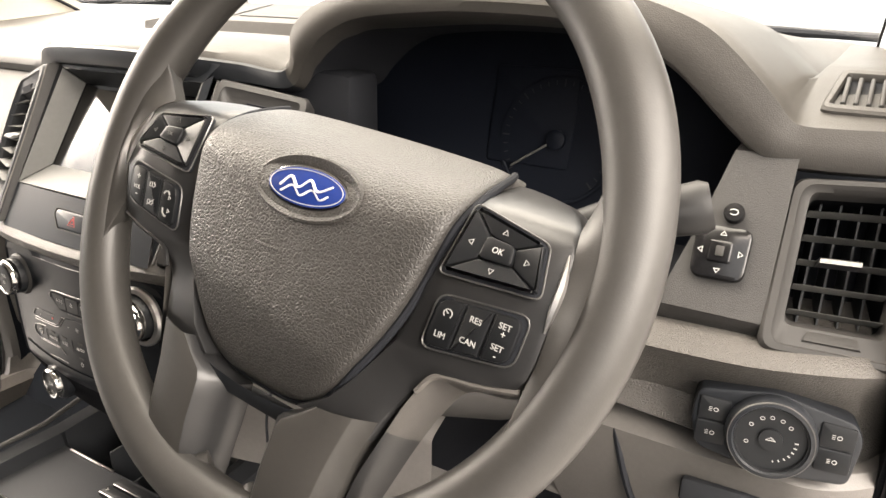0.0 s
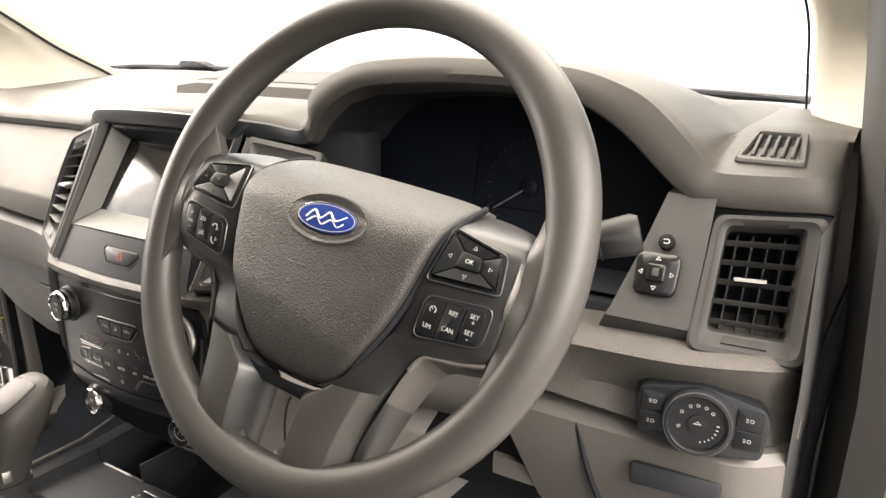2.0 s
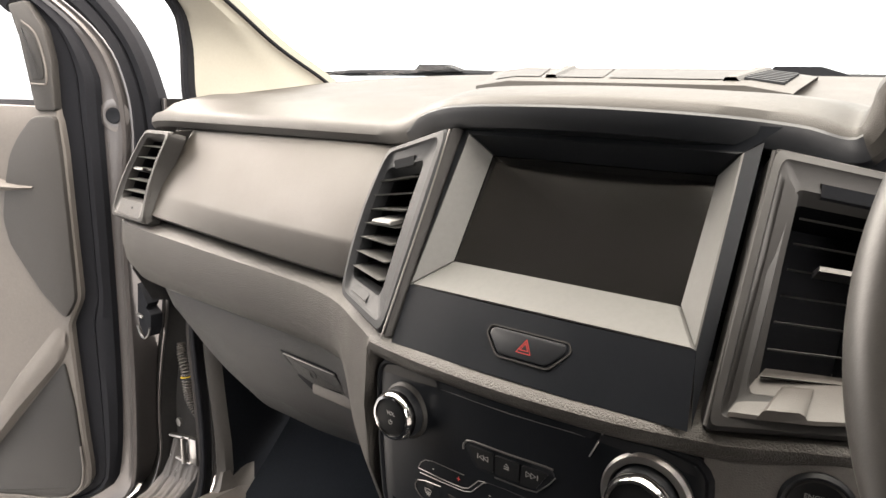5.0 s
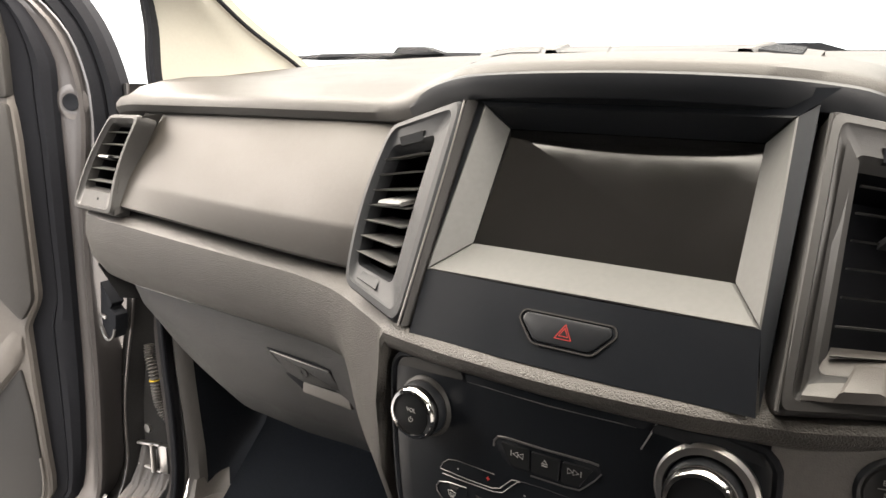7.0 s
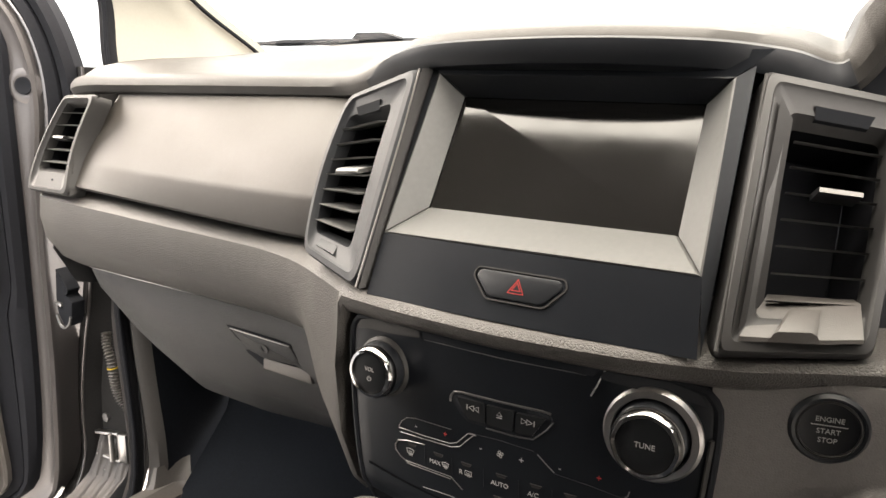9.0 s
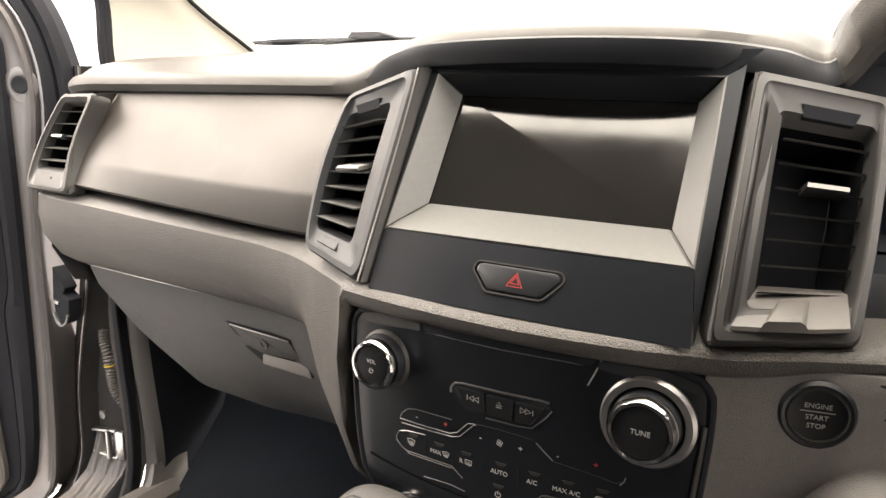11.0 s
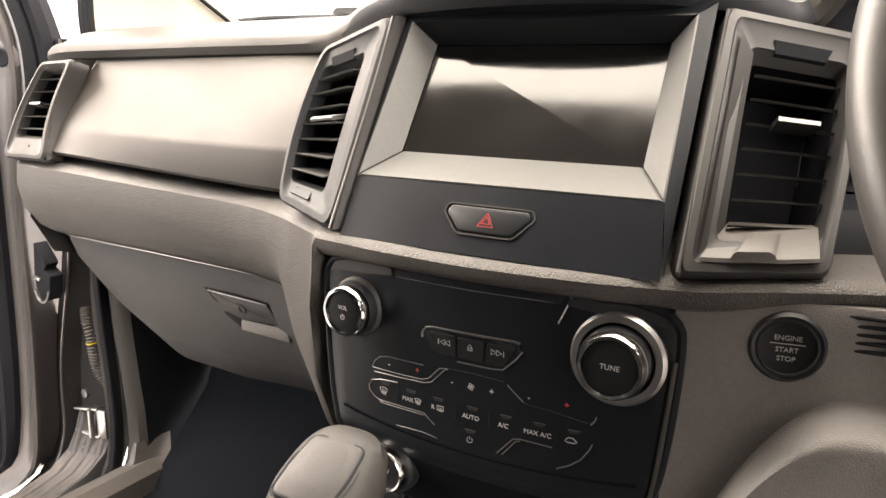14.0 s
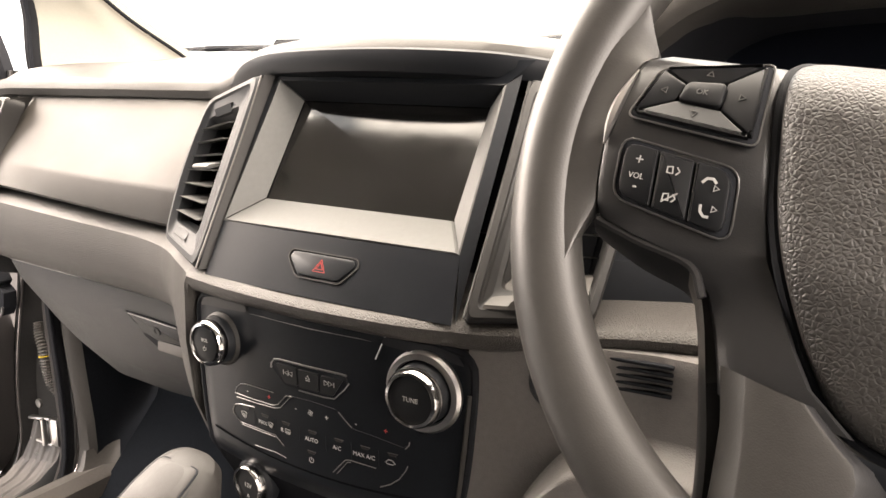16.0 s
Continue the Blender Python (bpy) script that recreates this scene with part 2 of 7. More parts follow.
def plate(ol, z0, z1, bev=0.001, inset=None):
    """A slab over an outline, its top edge chamfered round."""
    c = Vector((sum(p[0] for p in ol) / len(ol), sum(p[1] for p in ol) / len(ol)))
    w = max((Vector(p) - c).length for p in ol)

    def shrink(d):
        n = len(ol)
        res = []
        for i in range(n):
            p = Vector(ol[i])
            t = (Vector(ol[(i + 1) % n]) - Vector(ol[i - 1]))
            t = t.normalized() if t.length else Vector((1, 0))
            nn = Vector((-t.y, t.x))
            if nn.dot(c - p) < 0:
                nn = -nn
            res.append(p + nn * min(d, 0.5 * w))
        return res
    rows = [[V(p[0], p[1], z0) for p in ol], [V(p[0], p[1], z1 - bev) for p in ol]]
    rows.append([V(p.x, p.y, z1 - bev * 0.3) for p in shrink(bev * 0.3)])
    rows.append([V(p.x, p.y, z1) for p in shrink(bev)])
    v, f = loft(rows, ring=True)
    m = len(ol)
    f.append(tuple(3 * m + j for j in range(m)))
    return v, f


def lathe(profile, seg=40, caps=True):
    """Turn (radius, height) about z."""
    rows = [[V(r * math.cos(2 * math.pi * i / seg), r * math.sin(2 * math.pi * i / seg), h) for i in range(seg)] for r, h in profile]
    return loft(rows, ring=True, caps=caps)


def sweep(line, radius, seg=10, closed=False, flat=1.0):
    """A round bar along a line; radius may be a list."""
    P = [Vector(p) for p in line]
    n = len(P)
    rows = []
    up = None
    for i in range(n):
        t = (P[(i + 1) % n] - P[i - 1]) if closed else (P[min(i + 1, n - 1)] - P[max(i - 1, 0)])
        t.normalize()
        if up is None:
            up = t.orthogonal().normalized()
        up = (up - t * up.dot(t)).normalized()
        s = t.cross(up)
        r = radius[i] if isinstance(radius, (list, tuple)) else radius
        rows.append([P[i] + r * (math.cos(2 * math.pi * j / seg) * up + flat * math.sin(2 * math.pi * j / seg) * s) for j in range(seg)])
    return loft(rows, ring=True, wrap=closed, caps=not closed)


def frame_at(o, xdir, ydir):
    """A matrix with its origin at o, x along xdir and y as near ydir as can be; z faces out."""
    x = Vector(xdir).normalized()
    y = Vector(ydir)
    y = (y - x * y.dot(x)).normalized()
    z = x.cross(y)
    return Matrix(((x.x, y.x, z.x, o[0]), (x.y, y.y, z.y, o[1]), (x.z, y.z, z.z, o[2]), (0, 0, 0, 1)))


def letters(text, size, m, material, parent, name="lettering", bold=0.0, depth=0.0002):
    cu = bpy.data.curves.new(name, "FONT")
    cu.body, cu.size, cu.align_x, cu.align_y, cu.extrude, cu.offset = text, size, "CENTER", "CENTER", depth, bold
    cu.resolution_u = 3
    tmp = new("tmp_text", cu)
    me = bpy.data.meshes.new_from_object(tmp)
    bpy.data.objects.remove(tmp)
    geo = [m @ v.co for v in me.vertices], [tuple(p.vertices) for p in me.polygons]
    bpy.data.meshes.remove(me)
    return part(name, geo, material, parent, smooth=False)


def stroke(pts, w, m, material, parent, name="mark", h=0.0003, closed=False):
    """A thin raised line on a face."""
    P = [Vector((*p, 0)) for p in pts]
    n = len(P)
    L, R = [], []
    for i in range(n):
        t = (P[(i + 1) % n] - P[i - 1]) if closed else (P[min(i + 1, n - 1)] - P[max(i - 1, 0)])
        nn = Vector((-t.y, t.x, 0)).normalized() * w / 2
        L.append(P[i] + nn)
        R.append(P[i] - nn)
    z = V(0, 0, h)
    rows = [[m @ a, m @ (a + z), m @ (b + z), m @ b] for a, b in zip(L, R)]
    return part(name, loft(rows, ring=True, wrap=closed, caps=not closed), material, parent, smooth=False)


# ---- ground ----
bm = bmesh.new()
bmesh.ops.create_grid(bm, x_segments=8, y_segments=8, size=60)
tagged(part("ground", bm, M_FLOOR, kind="structure"), "pale grey studio floor under the car", "floor")

# Unseen wall, added to cut the light from the driver's side.
w = part("wall_blocker", moved(rbox(0.1, 7.0, 3.4, 0.0), pose(2.75, -1.5, 1.7)), M_FLOOR, kind="structure")
tagged(w, "plain grey wall added out of view to block light", "wall")

# ---- dashboard ----
dash = thing("dashboard", "dark grey moulded dashboard of a right-hand-drive pickup", "dashboard", (0, 0.7, 1.2))

LIP = [(-0.732, 0.676, 1.292, .010), (-0.724, 0.650, 1.300, .013), (-0.68, 0.640, 1.306, .015), (-0.60, 0.634, 1.308, .015), (-0.42, 0.624, 1.311, .015), (-0.27, 0.616, 1.313, .015), (-0.215, 0.600, 1.317, .016),
       (-0.15, 0.566, 1.333, .018), (-0.10, 0.550, 1.340, .018), (0.0, 0.544, 1.343, .018), (0.09, 0.552, 1.341, .018), (0.14, 0.578, 1.336, .017), (0.172, 0.606, 1.330, .016),
       (0.190, 0.603, 1.354, .022), (0.206, 0.600, 1.370, .023), (0.228, 0.600, 1.385, .020), (0.263, 0.600, 1.397, .018), (0.335, 0.600, 1.404, .017), (0.40, 0.600, 1.405, .016), (0.463, 0.600, 1.402, .016), (0.497, 0.600, 1.395, .019),
       (0.520, 0.600, 1.385, .023), (0.540, 0.601, 1.373, .027), (0.556, 0.602, 1.360, .028), (0.572, 0.603, 1.345, .028), (0.588, 0.605, 1.330, .027), (0.602, 0.607, 1.319, .024), (0.617, 0.611, 1.313, .022), (0.645, 0.615, 1.312, .022), (0.685, 0.622, 1.313, .022), (0.704, 0.635, 1.312, .020), (0.712, 0.660, 1.306, .014)]
N_LIP = 190
lip = smooth_line([p[:3] for p in LIP], N_LIP)
lipw = [p.x for p in smooth_line([(p[3], 0, 0) for p in LIP], N_LIP)]
rows, inner = [], []
outs = []
for i, p in enumerate(lip):
    t = lip[min(i + 1, N_LIP - 1)] - lip[max(i - 1, 0)]
    outs.append(V(0, 0, 1) if i < 4 or i > N_LIP - 5 else Vector((-t.z, 0, t.x)).normalized())
for i, p in enumerate(lip):
    o = sum((outs[min(max(i + j, 0), N_LIP - 1)] for j in range(-8, 9)), V(0, 0, 0)).normalized()
    w = lipw[i]
    hood = max(0.0, min(1.0, (p.x - 0.17) / 0.05)) * max(0.0, min(1.0, (0.60 - p.x) / 0.05))
    right = max(0.0, min(1.0, (p.x - 0.585) / 0.03))
    crisp = max(0.0, min(1.0, (p.x - 0.17) / 0.03))
    zb = 1.350 + 0.012 * (1 - (p.x / 0.72) ** 2)
    c = p + o * w + V(0, 0.016 - 0.004 * crisp, 0)
    back = V(c.x + o.x * 0.03 * (1 - right), 0.78, ((c.z + 0.003) * (0.72 * hood) + (1 - 0.72 * hood) * max(1.340 - 0.02 * (p.x / 0.7) ** 4, zb - 0.012)) * (1 - right) + 1.362 * right)
    mid = c.lerp(back, 0.42) + V(0, 0, 0.009 - 0.003 * hood)
    if right:
        mid = mid.lerp(V(c.x, 0.708, 1.356), right)
    end = V(back.x, 0.985, zb + 0.006 + 0.013 * (1 - (back.x / 0.76) ** 4))
    rows.append([p - o * 0.020 + V(0, 0.075, 0), p - o * 0.012 + V(0, 0.012, 0), p - o * 0.008 + V(0, 0.003, 0), p + V(0, -0.001, 0), p + o * w * 0.45 + V(0, 0.0005, 0), p + o * w * (0.85 + 0.06 * crisp) + V(0, 0.006 - 0.001 * crisp, 0), c,
                 c.lerp(mid, 0.12 + 0.28 * (1 - crisp)) + V(0, 0, 0.004 - 0.003 * crisp), mid, mid.lerp(back, 0.5) + V(0, 0, 0.003), back, back.lerp(end, 0.5), end, end + V(0, 0.02, -0.05)])
    inner.append((p, o))
lips = []
for i, p in enumerate(lip):
    if -0.205 < p.x < 0.176:
        o, w = inner[i][1], lipw[i]
        e = min(1.0, (p.x + 0.205) / 0.03)
        lips.append([p - o * 0.020 + V(0, 0.075, 0), p - o * 0.0125 + V(0, 0.010, 0), p - o * 0.0085 + V(0, 0.001, 0), p + V(0, -0.003, 0), p + o * w * 0.45 * e + V(0, -0.002, 0), p + o * w * 0.62 * e + V(0, 0.005, 0)])
part("under_lip", loft(lips), M_BLK2, dash, "black band under the pad's front edge")
part("top_pad", loft(rows), M_PAD, dash, "soft grained upper dash pad with instrument hood")

# front band of the dash: bolster that runs the full width
BX = [-0.738, -0.725, -0.60, -0.45, -0.32, -0.245, -0.232, -0.221, -0.206, -0.190, -0.170, -0.150, -0.143, -0.136, -0.06, 0.0, 0.06, 0.14, 0.19, 0.26, 0.36, 0.50, 0.60, 0.69, 0.712]
BY = [0.620, 0.592, 0.566, 0.556, 0.547, 0.529, 0.5235, 0.5185, 0.510, 0.500, 0.4885, 0.477, 0.4725, 0.4685, 0.456, 0.454, 0.456, 0.470, 0.490, 0.515, 0.530, 0.532, 0.530, 0.552, 0.590]
BT = [1.170, 1.175, 1.176, 1.173, 1.171, 1.171, 1.171, 1.171, 1.1715, 1.172, 1.172, 1.172, 1.172, 1.172, 1.171, 1.170, 1.171, 1.173, 1.175, 1.177, 1.186, 1.192, 1.196, 1.199, 1.190]
BB = [1.082, 1.079, 1.083, 1.085, 1.086, 1.087, 1.085, 1.072, 1.036, 1.007, 0.985, 0.972, 0.985, 1.150, 1.1525, 1.1525, 1.1525, 1.152, 1.156, 1.158, 1.150, 1.125, 1.118, 1.110, 1.110]
xs = np.array(sorted(list(np.linspace(-0.738, 0.712, 116)) + list(np.linspace(-0.240, -0.152, 18)) + [-0.145, -0.1395, -0.1375]))
by, bt, bb = spline(BX, BY, xs), spline(BX, BT, xs), spline(BX, BB, xs)
rows = []
for x, y, t, b in zip(xs, by, bt, bb):
    h = t - b
    x = float(x)
    lean = 0.03 * min(h / 0.08, 1.5)
    rc = 0.028 * min(1.0, max(0.0, (x - 0.46) / 0.1))
    rows.append([V(x, y + 0.09, t + 0.012), V(x, y + 0.034, t + 0.004), V(x, y + 0.012, t), V(x, y + 0.003, t - 0.007 * min(1, h / 0.05)), V(x, y + rc * 0.7, t - h * 0.35), V(x, y + lean * 0.15 + rc * 0.9, t - h * 0.65), V(x, y + lean * 0.6, b + h * 0.1), V(x, y + lean, b), V(x, y + lean + 0.03, b - 0.002)])
part("bolster", loft(rows), M_BOL, dash, "grained dark grey padded band across the dash")

# passenger face panel
rows = []
for kx in np.linspace(0.0, 1.0, 42):
    k = float(kx)
    y0, y1, y2 = 0.648 - 0.04 * k, 0.592 - 0.055 * k - 0.006 * math.sin(3.14 * k), 0.577 - 0.037 * k
    z0, z1, z2 = 1.299, 1.213 + 0.003 * k, 1.187 - 0.009 * k
    prf = [(y0 + 0.02, z0 + 0.012), (y0, z0), (y0 * 0.55 + y1 * 0.45 - 0.003, z0 * 0.55 + z1 * 0.45), (y1 + 0.003, z1 + 0.006), (y1, z1), (y2, z2 + 0.004), (y2 + 0.004, z2), (y2 + 0.04, z2 - 0.006)]
    rows.append([V(-0.632 + k * (0.632 - 0.198) - (1 - k) ** 3 * 0.026 * max(0.0, (z - 1.187) / 0.112), y + 0.006 * k ** 9, z) for y, z in prf])
part("face_panel", loft(rows), M_FACE, dash, "smooth satin grey passenger face panel")

# dark cores behind the skins
for sx, sy, sz, x, y, z in ((0.72, 0.2, 0.21, -0.33, 0.80, 1.21), (0.66, 0.2, 0.10, 0.36, 0.84, 1.16), (0.24, 0.12, 0.12, 0, 0.67, 1.26), (0.25, 0.2, 0.20, 0, 0.66, 1.07), (0.40, 0.12, 0.05, -0.42, 0.69, 1.16)):
    part("core", moved(rbox(sx, sy, sz, 0.01), pose(x, y, z)), M_GAP, dash)

# driver side panel with the mirror switch
rows = []
for k in np.linspace(0.0, 1.0, 14):
    k = float(k)
    rows.append([V(a + (0.624 - a) * k, y, z) for a, y, z in ((0.584, 0.655, 1.318), (0.583, 0.612, 1.312), (0.570, 0.586, 1.262), (0.556, 0.560, 1.217), (0.553, 0.5565, 1.211), (0.548, 0.561, 1.200), (0.538, 0.578, 1.176))])
part("side_panel", loft(rows), M_DOTS, dash, "fine-dotted dark grey switch panel")

# instrument binnacle
hoodpts = [(p, o) for p, o in inner if 0.168 < p.x < 0.612]
cx, cz = 0.385, 1.30
rows = []
for p, o in hoodpts:
    q0 = p - o * 0.010 + V(0, 0.008, 0)
    q1 = V(cx + (q0.x - cx) * 0.93, 0.66, cz + (q0.z - cz) * 0.93)
    q2 = V(cx + (q0.x - cx) * 0.86, 0.715, cz + (q0.z - cz) * 0.82)
    rows.append([q0, q1, q2])
part("binnacle", loft(rows), M_GAP, dash, "black instrument binnacle")
part("binnacle_floor", join(loft([[V(0.17, 0.60, 1.215), V(0.17, 0.735, 1.21)], [V(0.62, 0.60, 1.215), V(0.62, 0.735, 1.21)]]), loft([[V(0.15, 0.62, 1.33), V(0.15, 0.60, 1.2)], [V(0.21, 0.735, 1.33), V(0.21, 0.735, 1.2)]]), loft([[V(0.60, 0.615, 1.32), V(0.60, 0.60, 1.2)], [V(0.56, 0.735, 1.34), V(0.56, 0.735, 1.2)]])), M_GAP, dash)

cluster = thing("instrument_cluster", "dark switched-off instrument cluster behind a clear lens", "gauges", (0.385, 0.72, 1.30))
CL = frame_at((0.385, 0.705, 1.298), (1, 0, 0), (0, 0.22, 1))
ol = outline([(-0.20, -0.10), (0.20, -0.10), (0.19, 0.07), (0.12, 0.10), (-0.12, 0.10), (-0.19, 0.07)], 0.03)
part("face", moved(plate(ol, -0.004, 0.0), CL), M_DIAL, cluster, "black dial face")
for gx in (0.028,):
    part("dial_ring", moved(lathe([(0.056, 0.001), (0.057, 0.002), (0.059, 0.002), (0.060, 0.001)], 48, False), CL @ pose(gx, -0.014, 0)), M_DIAL, cluster)
    geo = []
    for i in range(31):
        a = radians(225 - 270 * i / 30)
        ln = 0.007 if i % 5 == 0 else 0.004
        geo.append(moved(rbox(ln, 0.0009 if i % 5 else 0.0014, 0.0006, 0), CL @ pose(gx, -0.014, 0.002) @ pose(0, 0, 0, 0, 0, math.degrees(a)) @ pose(0.052, 0, 0)))
    part("tick_marks", join(*geo), M_DARK, cluster, "grey scale marks", kind="stuff")
    part("needle", moved(rbox(0.046, 0.0018, 0.0016, 0.0005), CL @ pose(gx, -0.014, 0.006) @ pose(0, 0, 0, 0, 0, 215) @ pose(0.027, 0, 0)), M_BEZ, cluster, "dial needle")
    part("needle_hub", moved(lathe([(0.009, 0.0), (0.009, 0.007), (0.006, 0.009)], 24), CL @ pose(gx, -0.014, 0)), M_DIAL, cluster)
part("trip_display", moved(plate(outline([(-0.042, -0.04), (0.042, -0.04), (0.042, 0.05), (-0.042, 0.05)], 0.005), 0, 0.002), CL), M_DIAL, cluster, "blank trip display")


# ---- vents ----
def vent(name, corners, label, slats, open_box, slide, group, vanes=3, slide_u=0.5, slide_row=2, deep=0.012, blade=0.016, material=None, bow=0.0, shell=None, both=False, paddle=0.0):
    """An air vent on four corners TL, TR, BR, BL, seen from the driver's side."""
    TL, TR, BR, BL = [Vector(c) for c in corners]
    c0 = (TL + TR + BR + BL) / 4
    ob = thing(name, label, "air vent", c0, group)
    nrm = (TR - TL + BR - BL).cross(TL - BL + TR - BR).normalized()
    if nrm.y > 0:
        nrm = -nrm

    def Q(u, v, w=0.0):
        u += bow * math.sin(math.pi * min(max(v, 0), 1)) * (1.0 if both else (1 - u) if bow < 0 else u)
        return TL.lerp(TR, u).lerp(BL.lerp(BR, u), v) + nrm * w
    u0, v0, u1, v1 = open_box

    def loop(a, b, c, d, w, r=0.1):
        pts = outline([(a, b), (c, b), (c, b * 0.67 + d * 0.33), (c, b * 0.33 + d * 0.67), (c, d), (a, d), (a, b * 0.33 + d * 0.67), (a, b * 0.67 + d * 0.33)], r, 4)
        return [Q(u, v, w) for u, v in pts]
    r = 0.055 if bow > 0 else 0.10
    rows = [loop(0, 0, 1, 1, -0.02, r), loop(0, 0, 1, 1, 0.0, r), loop(0.02, 0.012, 0.98, 0.988, 0.003, r), loop(0.07, 0.04, 0.93, 0.96, 0.0035, r), loop(0.085, 0.05, 0.915, 0.95, 0.0015, r),
            loop(u0 * 0.75 + 0.02, v0 * 0.8, 1 - (1 - u1) * 0.8, 1 - (1 - v1) * 0.8, -0.001, 0.06), loop(u0, v0, u1, v1, -0.012, 0.05)]
    part("frame", loft(rows, ring=True), shell or M_VENT, ob, "dark moulded vent frame")
    part("throat", loft([loop(u0, v0, u1, v1, -0.012, 0.05), loop(u0, v0, u1, v1, -0.055, 0.05)], ring=True), M_VOID, ob)
    part("cavity", ([Q(u0, v0, -0.054), Q(u1, v0, -0.054), Q(u1, v1, -0.054), Q(u0, v1, -0.054)], [(0, 1, 2, 3)]), M_VOID, ob)
    # tab above and sill lip below the opening
    um = (u0 + u1) / 2
    du = (u1 - u0) * 0.33
    wide = 1.35 if shell else 1.0
    part("top_tab", loft([[Q(um - du * s, v0 * 0.55, -0.002), Q(um - du * s * 0.95, v0 * 0.62, 0.002), Q(um - du * s * 0.85, v0 * 0.86, -0.002), Q(um - du * s * 0.85, v0 * 0.9, -0.01)] for s in (1, 0.9, -0.9, -1)]), M_GAP if bow > 0 else (shell or M_VENT), ob)
    if both:
        part("bottom_mark", moved(rbox(0.003, 0.0012, 0.004, 0.0004), Matrix.Translation(Q(um + 0.1, v1 + (1 - v1) * 0.5, 0.0))), M_GAP, ob)
    else:
        # one centre vent's lip is coloured paler for the light it catches
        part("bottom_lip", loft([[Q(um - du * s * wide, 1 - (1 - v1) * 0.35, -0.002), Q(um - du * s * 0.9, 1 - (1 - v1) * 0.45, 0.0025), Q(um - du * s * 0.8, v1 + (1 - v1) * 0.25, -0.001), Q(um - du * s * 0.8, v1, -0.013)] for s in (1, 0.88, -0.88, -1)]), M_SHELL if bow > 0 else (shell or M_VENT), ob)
    for i in range(slats):
        v = v0 + (v1 - v0) * (i + 0.6) / slats
        th = 0.0006
        rows = []
        for u in (u0 + (0.05 if bow > 0 else 0.0), u1):
            q = Q(u, v, -deep)
            dn = (Q(u, v + 0.01) - Q(u, v)).normalized()
            rows.append([q - dn * th, q + nrm * 0.0022, q + dn * th, q - nrm * blade + dn * (th + slide), q - nrm * blade - dn * (th - slide)])
        # the paler plastic passed in draws the light caught on slat edges
        part("slat", loft(rows, ring=True, caps=True), material or M_SLAT, ob)
    for i in range(vanes):
        u = u0 + (u1 - u0) * (i + 0.75) / (vanes + 0.5)
        part("vane", loft([[Q(u - 0.008, v, -0.022), Q(u + 0.008, v, -0.022), Q(u + 0.008, v, -0.05), Q(u - 0.008, v, -0.05)] for v in (v0, v1)], ring=True, caps=True), M_GAP if shell else M_DARK, ob)
    v = v0 + (v1 - v0) * (slide_row + 0.6) / slats
    us = u0 + (u1 - u0) * slide_u
    hw = (u1 - u0) * (0.30 if paddle else 0.22)
    q = [Q(us - hw, v - 0.012, -0.006), Q(us + hw, v - 0.012, -0.006)]
    if paddle:
        up_ = (Q(us, v) - Q(us, v + 0.01)).normalized()
        pad_ = [[p + nrm * (0.012 - f * 0.030) + up_ * (f * 0.017 + h) for f, h in ((0, -0.001), (0.04, 0.001), (1.0, 0.001), (1.0, -0.002), (0.04, -0.003))] for p in (q[0], q[0].lerp(q[1], 0.06) + nrm * 0.001, q[0].lerp(q[1], 0.94) + nrm * 0.001, q[1])]
        part("slider", loft(pad_, ring=True, caps=True), M_BEZ, ob, "broad grey sliding paddle")
        return ob
    dn = (Q(us, v + 0.01) - Q(us, v)).normalized()
    rows = [[p + nrm * -0.004, p + nrm * 0.006, p + nrm * 0.009 + dn * 0.001, p + nrm * 0.009 + dn * 0.0035, p + nrm * 0.004 + dn * 0.0045, p - nrm * 0.004 + dn * 0.0045] for p in q]
    slider = part("slider", loft(rows, ring=True, caps=True), M_SLAT, ob, "sliding vent tab")
    rows = [[p + nrm * 0.0065 - dn * 0.0004, p + nrm * 0.0095 + dn * 0.0008, p + nrm * 0.0096 + dn * 0.0038, p + nrm * 0.0085 + dn * 0.0038] for p in q]
    part("trim", loft(rows, ring=True, caps=True), M_RING, slider, "bright satin metal edge")
    return ob


CV = [(0.1285, 0.564, 1.331), (0.2085, 0.600, 1.314), (0.2085, 0.503, 1.177), (0.1320, 0.4665, 1.1745)]
cvent = vent("air_vent", CV, "black centre air vent beside the screen, chrome tab", 7, (0.25, 0.165, 0.89, 0.845), -0.0005, "centre vents", 0, 0.56, 2, 0.008, 0.0014, M_BEZ, 0.03, M_VFR)
# outer ridge, inner flank and sill of the centre vent; sill coloured pale as lit
part("ridge", sweep(smooth_line([(0.1300, 0.5610, 1.329), (0.1308, 0.5330, 1.280), (0.1318, 0.5010, 1.230), (0.1332, 0.4655, 1.177)], 20), 0.0012, 6), M_VENT, cvent)
part("flank", loft([[V(0.1405, 0.5560, 1.316), V(0.1480, 0.5600, 1.302)], [V(0.1410, 0.5300, 1.272), V(0.1487, 0.5370, 1.263)], [V(0.1425, 0.4730, 1.187), V(0.1500, 0.5060, 1.2005)]]), M_VFR, cvent, "inner flank")
